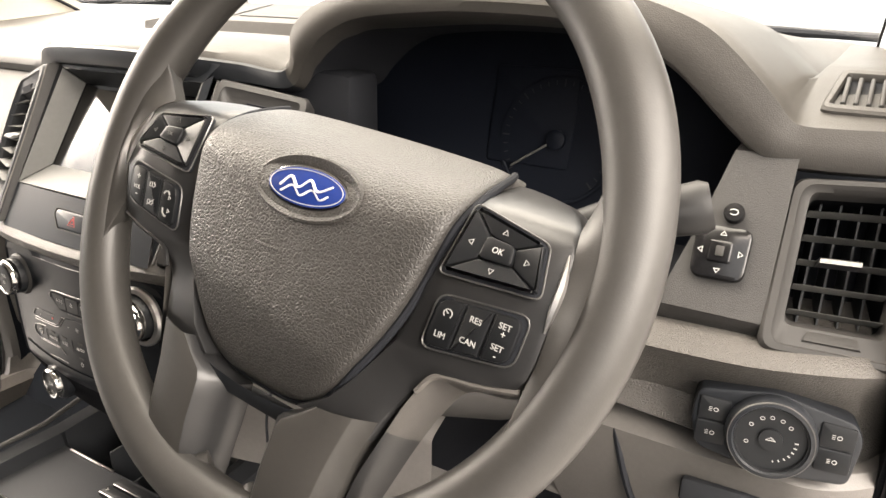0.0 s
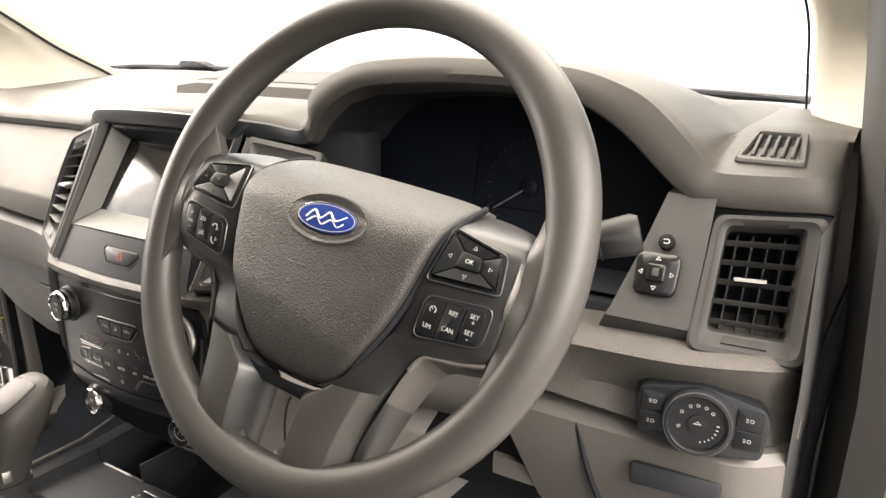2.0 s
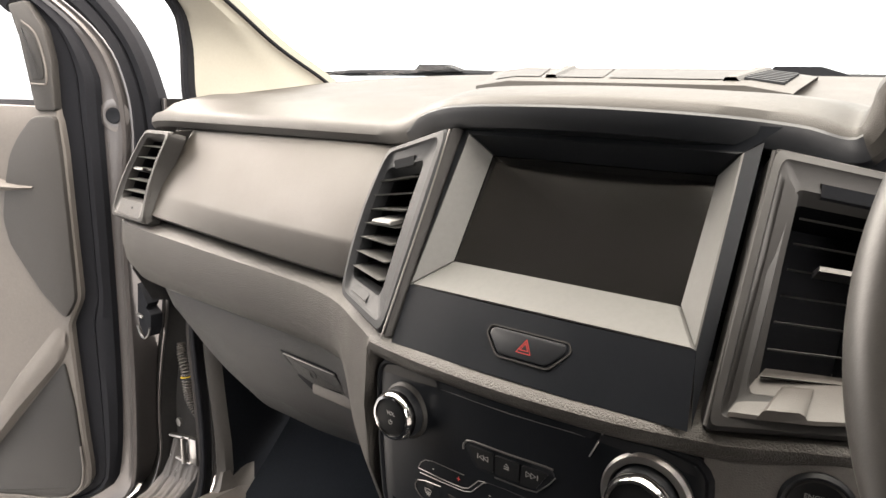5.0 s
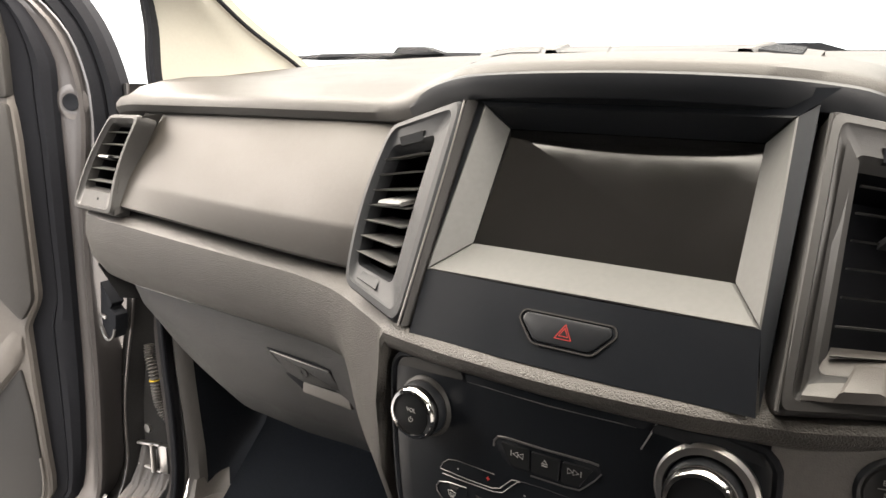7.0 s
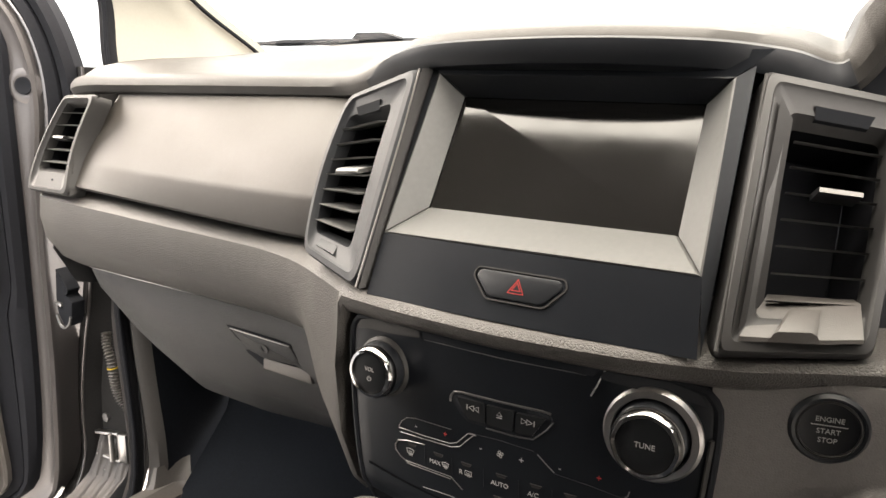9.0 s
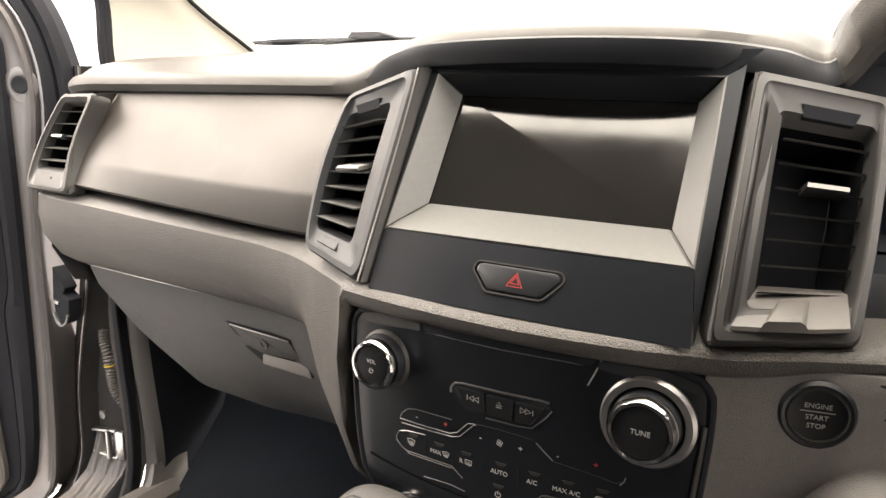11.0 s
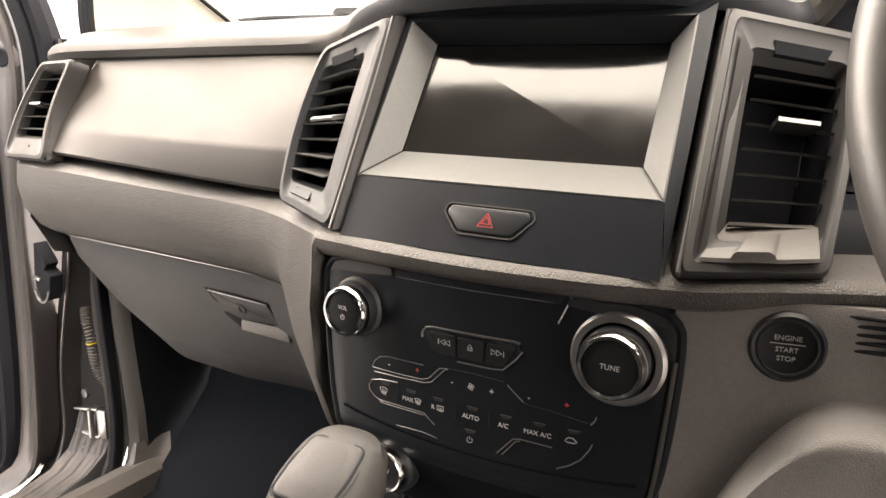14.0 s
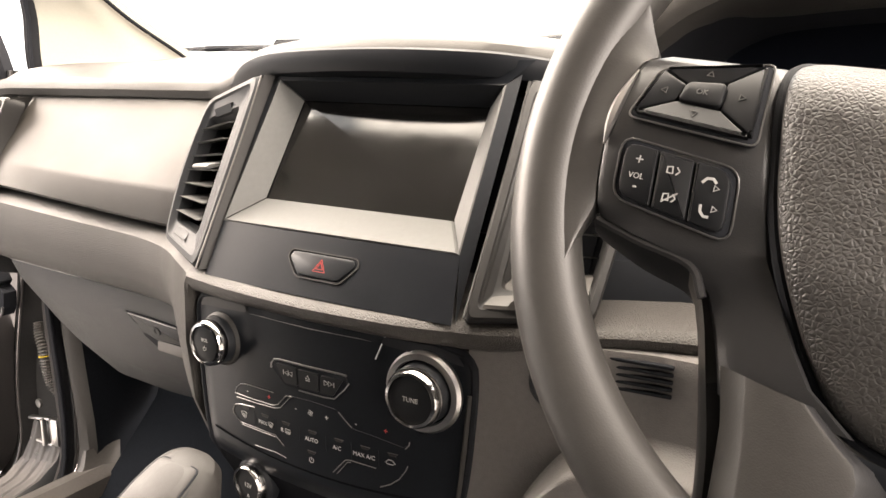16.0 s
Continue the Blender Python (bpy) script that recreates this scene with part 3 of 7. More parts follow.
part("sill", loft([[V(0.1432, 0.4725, 1.1835), V(0.1432, 0.4735, 1.1860), V(0.1500, 0.5070, 1.2000), V(0.150, 0.520, 1.2000)], [V(0.160, 0.4790, 1.1838), V(0.160, 0.4800, 1.1862), V(0.162, 0.5110, 1.2002), V(0.162, 0.524, 1.2002)], [V(0.185, 0.4895, 1.1845), V(0.185, 0.4905, 1.1868), V(0.186, 0.5180, 1.2005), V(0.186, 0.531, 1.2005)], [V(0.203, 0.4985, 1.1860), V(0.203, 0.4995, 1.1880), V(0.199, 0.5230, 1.2010), V(0.199, 0.536, 1.2010)]]), M_SHELL, cvent, "sloping sill, coloured pale as lit")
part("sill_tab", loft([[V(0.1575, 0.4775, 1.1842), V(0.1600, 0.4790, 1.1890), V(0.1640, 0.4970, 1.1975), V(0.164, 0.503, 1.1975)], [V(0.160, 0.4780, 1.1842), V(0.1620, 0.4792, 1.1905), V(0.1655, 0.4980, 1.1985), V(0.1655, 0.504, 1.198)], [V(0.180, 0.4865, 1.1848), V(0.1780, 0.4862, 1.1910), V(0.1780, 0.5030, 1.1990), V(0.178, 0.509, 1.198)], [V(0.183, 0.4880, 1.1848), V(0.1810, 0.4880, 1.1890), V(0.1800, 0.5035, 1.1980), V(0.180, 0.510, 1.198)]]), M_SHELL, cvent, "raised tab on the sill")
CW = [(-0.1970, 0.5630, 1.3060), (-0.1165, 0.5485, 1.3310), (-0.1160, 0.4650, 1.1725), (-0.2010, 0.5050, 1.1815)]
wvent = vent("air_vent", CW, "dark grey centre air vent beside the passenger panel", 7, (0.13, 0.17, 0.66, 0.83), -0.0115, "centre vents", 0, 0.66, 3, 0.000, 0.024, M_BEZ, -0.13, M_DARK, False, 1.0)
part("side_strip", loft([[V(-0.1155, 0.5480, 1.330), V(-0.1105, 0.5600, 1.330)], [V(-0.1150, 0.5180, 1.273), V(-0.1105, 0.5340, 1.273)], [V(-0.1150, 0.4650, 1.173), V(-0.1095, 0.4780, 1.173)]]), M_DOTS, wvent, "fine-dotted dark side strip")
part("edge_line", sweep(smooth_line([(-0.1172, 0.5470, 1.3295), (-0.1166, 0.5185, 1.274), (-0.1165, 0.4638, 1.174)], 16), 0.0008, 6), M_FLANK, wvent, "pale edge of the vent frame")
RV = [(0.622, 0.612, 1.298), (0.710, 0.632, 1.302), (0.711, 0.572, 1.191), (0.624, 0.548, 1.198)]
vent("air_vent", RV, "dark grey corner air vent at the driver's door, chrome tab", 5, (0.165, 0.095, 0.79, 0.805), 0.0012, "corner vents", 4, 0.42, 2, 0.006, 0.010, M_BEZ)
LV = [(-0.6880, 0.620, 1.2940), (-0.5990, 0.602, 1.2970), (-0.6160, 0.565, 1.1800), (-0.7330, 0.585, 1.1750)]
lvent = vent("air_vent", LV, "dark grey corner air vent at the passenger door", 5, (0.14, 0.10, 0.80, 0.74), -0.0046, "corner vents", 0, 0.5, 2, 0.003, 0.012, M_BEZ, -0.14, None, True)
part("side_wall", loft([[V(-0.600 - 0.017 * f - 0.014 * math.sin(3.1416 * f), 0.604 - 0.037 * f, 1.297 - 0.117 * f), V(-0.612 - 0.004 * f - 0.010 * math.sin(3.1416 * f), 0.640 - 0.055 * f, 1.297 - 0.112 * f)] for f in np.linspace(0, 1, 9)]), M_VENT, lvent, "dark side wall of the vent")

# ---- centre screen unit ----
unit = thing("screen_unit", "dark screen housing with grey sloping bezel, screen off", "car screen", (0, 0.55, 1.25))
oTL, oTR, oBL, oBR = V(-0.1040, 0.556, 1.3265), V(0.1130, 0.558, 1.3270), V(-0.1100, 0.490, 1.2110), V(0.1180, 0.485, 1.2135)
sTL, sTR, sBL, sBR = V(-0.0905, 0.572, 1.3090), V(0.0945, 0.572, 1.3095), V(-0.0895, 0.519, 1.2275), V(0.0965, 0.516, 1.2290)
part("screen", ([sTL, sTR, sBR, sBL], [(0, 1, 2, 3)]), M_SCREEN, unit, "switched-off glossy touch screen", smooth=False)


def slope(name, a, b, c, d, material, label=""):
    n = (b - a).cross(d - a).normalized()
    if n.y > 0:
        n = -n
    e = n * 0.0012
    m = [a, b, c, d]
    cen = (a + b + c + d) / 4
    ins = [p.lerp(cen, 0.03) + e for p in m]
    return part(name, join((ins, [(0, 1, 2, 3)]), loft([m, ins], ring=True)), material, unit, label)


slope("bezel_bottom", oBL, oBR, sBR, sBL, M_BEZ, "grey lower bezel slope")
slope("bezel_side", oTL, oBL, sBL, sTL, M_BEZ)
slope("bezel_side", oTR, oBR, sBR, sTR, M_BEZ)
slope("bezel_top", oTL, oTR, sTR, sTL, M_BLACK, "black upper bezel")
# surrounding face: sides and lower front
fl, fr = V(-0.1125, 0.4665, 1.170), V(0.1275, 0.4660, 1.170)
tl, tr = V(-0.1105, 0.560, 1.334), V(0.1235, 0.562, 1.334)
part("housing", join(loft([[oBL, fl + V(0.004, 0.0, 0)], [oBL.lerp(oBR, 0.33) + V(0, -0.002, 0), fl.lerp(fr, 0.33) + V(0, -0.004, 0)], [oBL.lerp(oBR, 0.67) + V(0, -0.002, 0), fl.lerp(fr, 0.67) + V(0, -0.004, 0)], [oBR, fr - V(0.004, 0, 0)]]),
                     ([oTL, oBL, fl + V(0.003, 0.004, 0), tl], [(0, 1, 2, 3)]), ([oTR, oBR, fr + V(-0.003, 0.004, 0), tr], [(0, 1, 2, 3)]), loft([[tl + V(-0.01, 0, 0.01), oTL], [tr + V(0.01, 0, 0.01), oTR]])), M_GLOSS, unit, "black satin screen surround")
HZ = frame_at((0.0070, 0.4745, 1.1915), (1, 0, 0), (0, 0.55, 1.0)) @ Matrix.Scale(0.86, 4)
btn = part("hazard_button", moved(plate(outline([(-0.033, 0.010), (0.033, 0.010), (0.036, 0.004), (0.022, -0.011), (-0.022, -0.011), (-0.036, 0.004)], 0.004), -0.004, 0.0022, 0.0015), HZ), M_BLACK, unit, "dark hazard light button")
for s in (1.0, 0.55):
    tri = [(0.0, 0.006 * s - 0.0005), (0.0065 * s, -0.005 * s - 0.0005), (-0.0065 * s, -0.005 * s - 0.0005)]
    stroke(tri, 0.0008, HZ @ pose(0, 0, 0.0022), M_RED, btn, "triangle", closed=True)
stroke(outline([(-0.036, 0.0115), (0.036, 0.0115), (0.039, 0.0045), (0.024, -0.0128), (-0.024, -0.0128), (-0.039, 0.0045)], 0.004), 0.0012, HZ, M_VENT, unit, "button_surround", 0.0016, True)

# black panel below the instruments, left and right of the column
xs2 = [0.196, 0.212, 0.248, 0.30, 0.36, 0.45, 0.56]
ys2 = spline([0.19, 0.212, 0.248, 0.36, 0.56], [0.538, 0.548, 0.562, 0.575, 0.580], xs2)
part("lower_panel", loft([[V(x, float(y), 1.150), V(x, float(y) + 0.001, 1.180), V(x, float(y) + 0.012, 1.208), V(x, float(y) + 0.045, 1.214)] for x, y in zip(xs2, ys2)]), M_BLK2, dash, "black panel below the instruments")
part("core", moved(rbox(0.10, 0.05, 0.075, 0.01), pose(0.185, 0.648, 1.300)), M_GAP, dash)
part("core", moved(rbox(0.03, 0.10, 0.18, 0.01), pose(-0.722, 0.83, 1.21)), M_GAP, dash)

# ---- radio and climate panel ----
radio = thing("radio_panel", "black radio and climate control panel with two knobs", "car radio", (0, 0.48, 1.07))


RX0 = 0.0045


def radio_y(x, z):
    return 0.461 + 0.5 * max(0.0, 1.02 - z) + 0.013 * (x / 0.13) ** 2


def RP(x, z, lift=0.0):
    """A frame on the radio panel, x from its middle and z up, z axis out towards the seats."""
    m = frame_at((RX0 + x, radio_y(x, z), z), (1, 0.2 * x / 0.13, 0), (0, -0.02, 1))
    return m @ pose(0, 0, lift)


def on_panel(ol, lift):
    return [RP(x, z) @ V(0, 0, lift) for x, z in ol]


geo, rim_l, rim_r = [], [], []
for z in np.linspace(0.955, 1.1535, 40):
    z = float(z)
    hw = float(spline([0.955, 0.99, 1.018, 1.045, 1.085, 1.123, 1.1367, 1.1460, 1.1510, 1.1535], [0.106, 0.114, 0.1215, 0.1275, 0.1315, 0.1333, 0.1328, 0.1280, 0.1200, 0.1060], [z])[0])
    geo.append([RP(hw * k, z) @ V(0, 0, 0.0 if abs(k) < 0.97 else -0.0012 if abs(k) < 0.999 else -0.006) for k in (-1, -0.985, *np.linspace(-0.965, 0.965, 21), 0.985, 1)])
    rim_l.append(RP(-hw, z) @ V(0, 0, -0.002))
    rim_r.append(RP(hw, z) @ V(0, 0, -0.002))
part("panel", loft(geo), M_GLOSS, radio, "satin black control panel face")
part("edge_gap", sweep(rim_l, 0.0030, 8), M_GAP, radio)
part("edge_gap", sweep(rim_r, 0.0030, 8), M_GAP, radio)
part("edge_strip", sweep([RP(float(spline([1.00, 1.045, 1.12], [0.1195, 0.1255, 0.1310], [z])[0]), z) @ V(0, 0, 0.0002) for z in np.linspace(1.0, 1.12, 14)], 0.0024, 8, flat=0.5), M_VENT, radio, "satin side strip of the panel")
slot = outline([(-0.0630, 1.1530), (0.0650, 1.1530), (0.0600, 1.1475), (-0.0615, 1.1468)], 0.001)
part("cd_slot", (on_panel(slot, 0.0012), [tuple(range(len(slot)))]), M_GAP, radio, "black disc slot")
for sx, mt in ((-1, M_VENT), (1, M_DARK)):
    pl = outline([(0.0665 * sx, 1.1525), (0.1060 * sx, 1.1520), (0.1215 * sx, 1.1480), (0.1270 * sx, 1.1400), (0.1150 * sx, 1.1425), (0.0930 * sx, 1.1440), (0.0645 * sx, 1.1468)], 0.002, 3)
    part("corner_plate", (on_panel(pl, 0.0012), [tuple(range(len(pl)))]), mt, radio, "satin corner of the panel")


def panel_line(pts, w, material, name="edge_line"):
    """A thin line on the panel; bright ones draw edge highlights as plated metal."""
    return part(name, sweep([RP(x, z) @ V(0, 0, 0.0004) for x, z in pts], w / 2, 6), material, radio)


panel_line([(-0.0615, 1.1464), (0.0, 1.1466), (0.0560, 1.1474)], 0.0008, M_LINE, "slot_line")
panel_line([(0.0672, 1.1523), (0.0630, 1.1420), (0.0597, 1.1345)], 0.0012, M_SATIN, "notch_edge")


def knob(x, z, r, ring_r, text, size, icon=None):
    m = frame_at((RX0 + x, radio_y(x, z) + 0.001, z), (1, 0.35 * x, 0), (0, 0.02, 1))
    part("knob_ring", moved(lathe([(ring_r, 0), (ring_r, 0.003), (ring_r - 0.002, 0.0055), (ring_r - 0.006, 0.0062), (r + 0.004, 0.003)], 56, False), m), M_SATIN if ring_r > 0.025 else M_VENT, radio, "satin ring round the knob")
    k = part("knob", moved(lathe([(r + 0.003, 0.001), (r + 0.002, 0.011), (r + 0.001, 0.013)], 48), m), M_BLACK, radio, "round black rotary knob")
    geo = lathe([(r + 0.0015, 0.012), (r + 0.0022, 0.0150), (r + 0.0018, 0.0180), (r + 0.0002, 0.0205), (r - 0.002, 0.0212), (r - 0.0025, 0.0195)], 64, False)
    wavy = [V(v.x, v.y, v.z) * 1.0 if abs(v.z - 0.018) > 0.004 else V(v.x * (1 + 0.007 * math.cos(8 * math.atan2(v.y, v.x))), v.y * (1 + 0.007 * math.cos(8 * math.atan2(v.y, v.x))), v.z) for v in geo[0]]
    part("chrome_ring", moved((wavy, geo[1]), m), M_CHROME, k, "bright fluted chrome knob ring")
    part("cap", moved(lathe([(r - 0.002, 0.017), (r - 0.0023, 0.0195), (r - 0.004, 0.0200), (0.0004, 0.0200)], 48), m), M_BTN, k, "black knob cap")
    letters(text, size, m @ pose(0, 0.003 if icon else 0, 0.0202), M_PRINT, k)
    if icon:
        stroke([(0.0017 * math.sin(a), -0.0038 + 0.0017 * math.cos(a)) for a in np.linspace(0.6, 5.7, 12)], 0.0004, m @ pose(0, 0, 0.0202), M_PRINT, k, "power_mark")
        stroke([(0, -0.0015), (0, -0.0037)], 0.0004, m @ pose(0, 0, 0.0202), M_PRINT, k, "power_mark")


knob(-0.0975, 1.1175, 0.0172, 0.0225, "VOL", 0.0042, True)
knob(0.0975, 1.1175, 0.0192, 0.0300, "TUNE", 0.0047)


def panel_button(pts, name, lift=0.0007, r=0.003, material=None, label=""):
    """A nearly flush key in panel coordinates (x, z)."""
    ol = outline(pts, r, 3)
    cxx, czz = sum(p[0] for p in ol) / len(ol), sum(p[1] for p in ol) / len(ol)
    top = [(cxx + (p[0] - cxx) * 0.99, czz + (p[1] - czz) * 0.95) for p in ol]
    a, b, c = on_panel(ol, -0.001), on_panel(ol, lift * 0.4), on_panel(top, lift)
    v, f = loft([a, b, c], ring=True)
    m = len(ol)
    f.append(tuple(2 * m + j for j in range(m)))
    return part(name, (v, f), material or M_BTN, radio, label)


# media keys: a tray with a bright upper lip, three keys in it
panel_button([(-0.0365, 1.1145), (0.0345, 1.1165), (0.0375, 1.1110), (0.0245, 1.0965), (-0.0250, 1.0955), (-0.0385, 1.1080)], "key_tray", 0.0006, 0.004, M_GAP)
for x0, x1, x2, x3 in ((-0.0330, -0.0115, -0.0105, -0.0235), (-0.0100, 0.0105, 0.0100, -0.0090), (0.0120, 0.0325, 0.0235, 0.0115)):
    panel_button([(x0, 1.1125), (x1, 1.1130), (x2, 1.0985), (x3, 1.0980)], "media_key", 0.0016, 0.0015)
panel_line([(-0.0385, 1.1072), (-0.0383, 1.1110), (-0.0355, 1.1146), (-0.0300, 1.1158), (0.0, 1.1164), (0.0300, 1.1172), (0.0352, 1.1166)], 0.0017, M_LINE, "tray_lip")
panel_line([(0.0372, 1.1112), (0.0330, 1.1052), (0.0240, 1.0962), (0.0140, 1.0952), (-0.0100, 1.0950)], 0.0011, M_LINE, "tray_lip")


def tri_mark(x, z, s, flip, lift=0.0018):
    stroke([(-s * flip, s), (s * flip, 0), (-s * flip, -s)], 0.0005, RP(x, z, lift), M_PRINT, radio, "arrow_mark", closed=True)


for dx in (0.0, 0.0038):
    tri_mark(-0.0210 + dx, 1.1074, 0.0019, -1)
    tri_mark(0.0178 + dx, 1.1078, 0.0019, 1)
stroke([(0, 0.0019), (0, -0.0019)], 0.0005, RP(-0.0242, 1.1074, 0.0018), M_PRINT, radio, "bar_mark")
stroke([(0, 0.0019), (0, -0.0019)], 0.0005, RP(0.0248, 1.1078, 0.0018), M_PRINT, radio, "bar_mark")
stroke([(-0.002, 0), (0, 0.0026), (0.002, 0)], 0.0005, RP(0.0002, 1.1072, 0.0018), M_PRINT, radio, "eject_mark", closed=True)
stroke([(-0.002, -0.0014), (0.002, -0.0014)], 0.0005, RP(0.0002, 1.1072, 0.0018), M_PRINT, radio, "eject_mark")

# temperature and fan keys, flush in the face, told apart by drawn highlight lines
panel_line([(-0.0838, 1.0745), (-0.0815, 1.0790), (-0.0766, 1.0832), (-0.0689, 1.0852), (-0.0374, 1.0862)], 0.0007, M_LINE)
panel_line([(-0.0838, 1.0735), (-0.0600, 1.0742), (-0.0386, 1.0753), (-0.0326, 1.0776), (-0.0239, 1.0870), (-0.0180, 1.0880)], 0.0007, M_LINE)
panel_line([(-0.0820, 1.0704), (-0.0600, 1.0717), (-0.0371, 1.0732), (-0.0303, 1.0753), (-0.0198, 1.0866), (-0.0173, 1.0875)], 0.0007, M_LINE)
panel_line([(-0.0173, 1.0882), (0.0, 1.0890), (0.0250, 1.0880)], 0.0006, M_DARK)
panel_line([(0.0276, 1.0865), (0.0335, 1.0815), (0.0395, 1.0768)], 0.0008, M_LINE)
panel_line([(0.0395, 1.0762), (0.0600, 1.0745), (0.0820, 1.0712), (0.0866, 1.0737)], 0.0006, M_DARK)
panel_line([(0.0842, 1.0707), (0.0866, 1.0737), (0.0872, 1.0765)], 0.0009, M_LINE)
for t, x, z, mt in (("-", -0.0678, 1.0796, M_PRINT), ("+", -0.0424, 1.0809, M_RED), ("-", -0.0136, 1.0794, M_PRINT), ("+", 0.0166, 1.0790, M_PRINT), ("-", 0.0430, 1.0810, M_PRINT), ("+", 0.0682, 1.0807, M_RED)):
    letters(t, 0.0062, RP(x, z, 0.0004), mt, radio)
for a in range(4):
    stroke([(0.0012 * (1 + math.cos(b)) * math.cos(a * 1.571 + 0.4) - 0.0009 * math.sin(b) * math.sin(a * 1.571 + 0.4), 0.0012 * (1 + math.cos(b)) * math.sin(a * 1.571 + 0.4) + 0.0009 * math.sin(b) * math.cos(a * 1.571 + 0.4)) for b in np.linspace(0, 6.28, 10, endpoint=False)], 0.0004, RP(0.0012, 1.0793, 0.0004), M_PRINT, radio, "fan_mark", closed=True)
# climate keys
panel_line([(-0.0740, 1.0480), (-0.0820, 1.0510), (-0.0868, 1.0550), (-0.0873, 1.0585), (-0.0845, 1.0630), (-0.0765, 1.0655), (-0.0600, 1.0674)], 0.0009, M_LINE)
panel_line([(-0.0780, 1.0492), (-0.0366, 1.0503), (-0.0272, 1.0437)], 0.0008, M_LINE)
panel_line([(-0.0764, 1.0475), (-0.0366, 1.0486)], 0.0006, M_LINE)
panel_line([(-0.0607, 1.0338), (-0.0372, 1.0353), (-0.0250, 1.0340)], 0.0006, M_LINE)
panel_line([(0.0221, 1.0360), (0.0333, 1.0490), (0.0375, 1.0502), (0.0600, 1.0496)], 0.0008, M_LINE)
panel_line([(0.0258, 1.0359), (0.0352, 1.0478), (0.0385, 1.0488)], 0.0007, M_LINE)
panel_line([(0.0860, 1.0575), (0.0842, 1.0530), (0.0793, 1.0455), (0.0720, 1.0395), (0.0640, 1.0355)], 0.0009, M_LINE)
for x in (-0.0600, -0.0365, -0.0112, 0.0150, 0.0385, 0.0620):
    panel_line([(x, 1.0645), (x + 0.0006, 1.0515)], 0.0005, M_GAP, "key_joint")
for x in (-0.0713, -0.0478, -0.0246, 0.0026, 0.0275, 0.0510, 0.0739, 0.0014):
    z = 1.0635 if x != 0.0014 else 1.0465
    panel_button([(x - 0.0042, z + 0.0012), (x + 0.0042, z + 0.0012), (x + 0.0026, z - 0.0012), (x - 0.0026, z - 0.0012)], "indicator", 0.0007, 0.0004, M_VENT)
for t, x, sz in (("MAX", -0.0505, 0.0045), ("R", -0.0287, 0.0047), ("AUTO", 0.0016, 0.0047), ("A/C", 0.0259, 0.0047), ("MAX A/C", 0.0499, 0.0047)):
    letters(t, sz, RP(x, 1.0570, 0.0004), M_PRINT, radio)
for x, k in ((-0.0728, 1.25), (-0.0415, 1.0)):
    stroke([(-0.0028 * k, 0.0018 * k), (0.0, 0.0024 * k), (0.0028 * k, 0.0018 * k), (0.0018 * k, -0.0010 * k), (-0.0018 * k, -0.0010 * k)], 0.0005, RP(x, 1.0574, 0.0004), M_PRINT, radio, "screen_mark", closed=True)
    for d in (-0.001, 0.0, 0.001):
        stroke([(d * k, 0.0010 * k), (d * k + 0.0004, -0.0022 * k)], 0.0004, RP(x, 1.0574, 0.0004), M_PRINT, radio, "heat_mark")
stroke([(-0.0026, 0.002), (0.0026, 0.002), (0.0026, -0.0012), (-0.0026, -0.0012)], 0.0005, RP(-0.0226, 1.0572, 0.0004), M_PRINT, radio, "screen_mark", closed=True)
for d in (-0.0012, 0.0, 0.0012):
    stroke([(d, 0.0008), (d + 0.0004, -0.0022)], 0.0004, RP(-0.0226, 1.0572, 0.0004), M_PRINT, radio, "heat_mark")
stroke([(-0.0040, -0.0005), (-0.0018, 0.0018), (0.0015, 0.0018), (0.0040, -0.0005), (0.0022, -0.0015), (-0.0022, -0.0015)], 0.0006, RP(0.0722, 1.0573, 0.0004), M_PRINT, radio, "car_mark", closed=True)
stroke([(0.0021 * math.sin(a), 0.0021 * math.cos(a)) for a in np.linspace(0.6, 5.7, 12)], 0.0005, RP(0.0014, 1.0402, 0.0004), M_PRINT, radio, "power_mark")
stroke([(0, 0.0027), (0, 0.0002)], 0.0005, RP(0.0014, 1.0402, 0.0004), M_PRINT, radio, "power_mark")

# recess below the keys: a flat near-black sheet for its shade, sockets in it
part("socket_recess", loft([[RP(hw * k, z0 + (0.957 - z0) * f) @ V(0, 0, 0.0006) for f in (0.0, 0.35, 0.7, 1.0)] for k, hw, z0 in [(float(k), 0.1185 - 0.004 * abs(float(k)), 1.030 + 0.006 * float(k) ** 2) for k in np.linspace(-1, 1, 17)]]), M_VOID, radio, "flat near-black sheet for the recess shade under the keys")
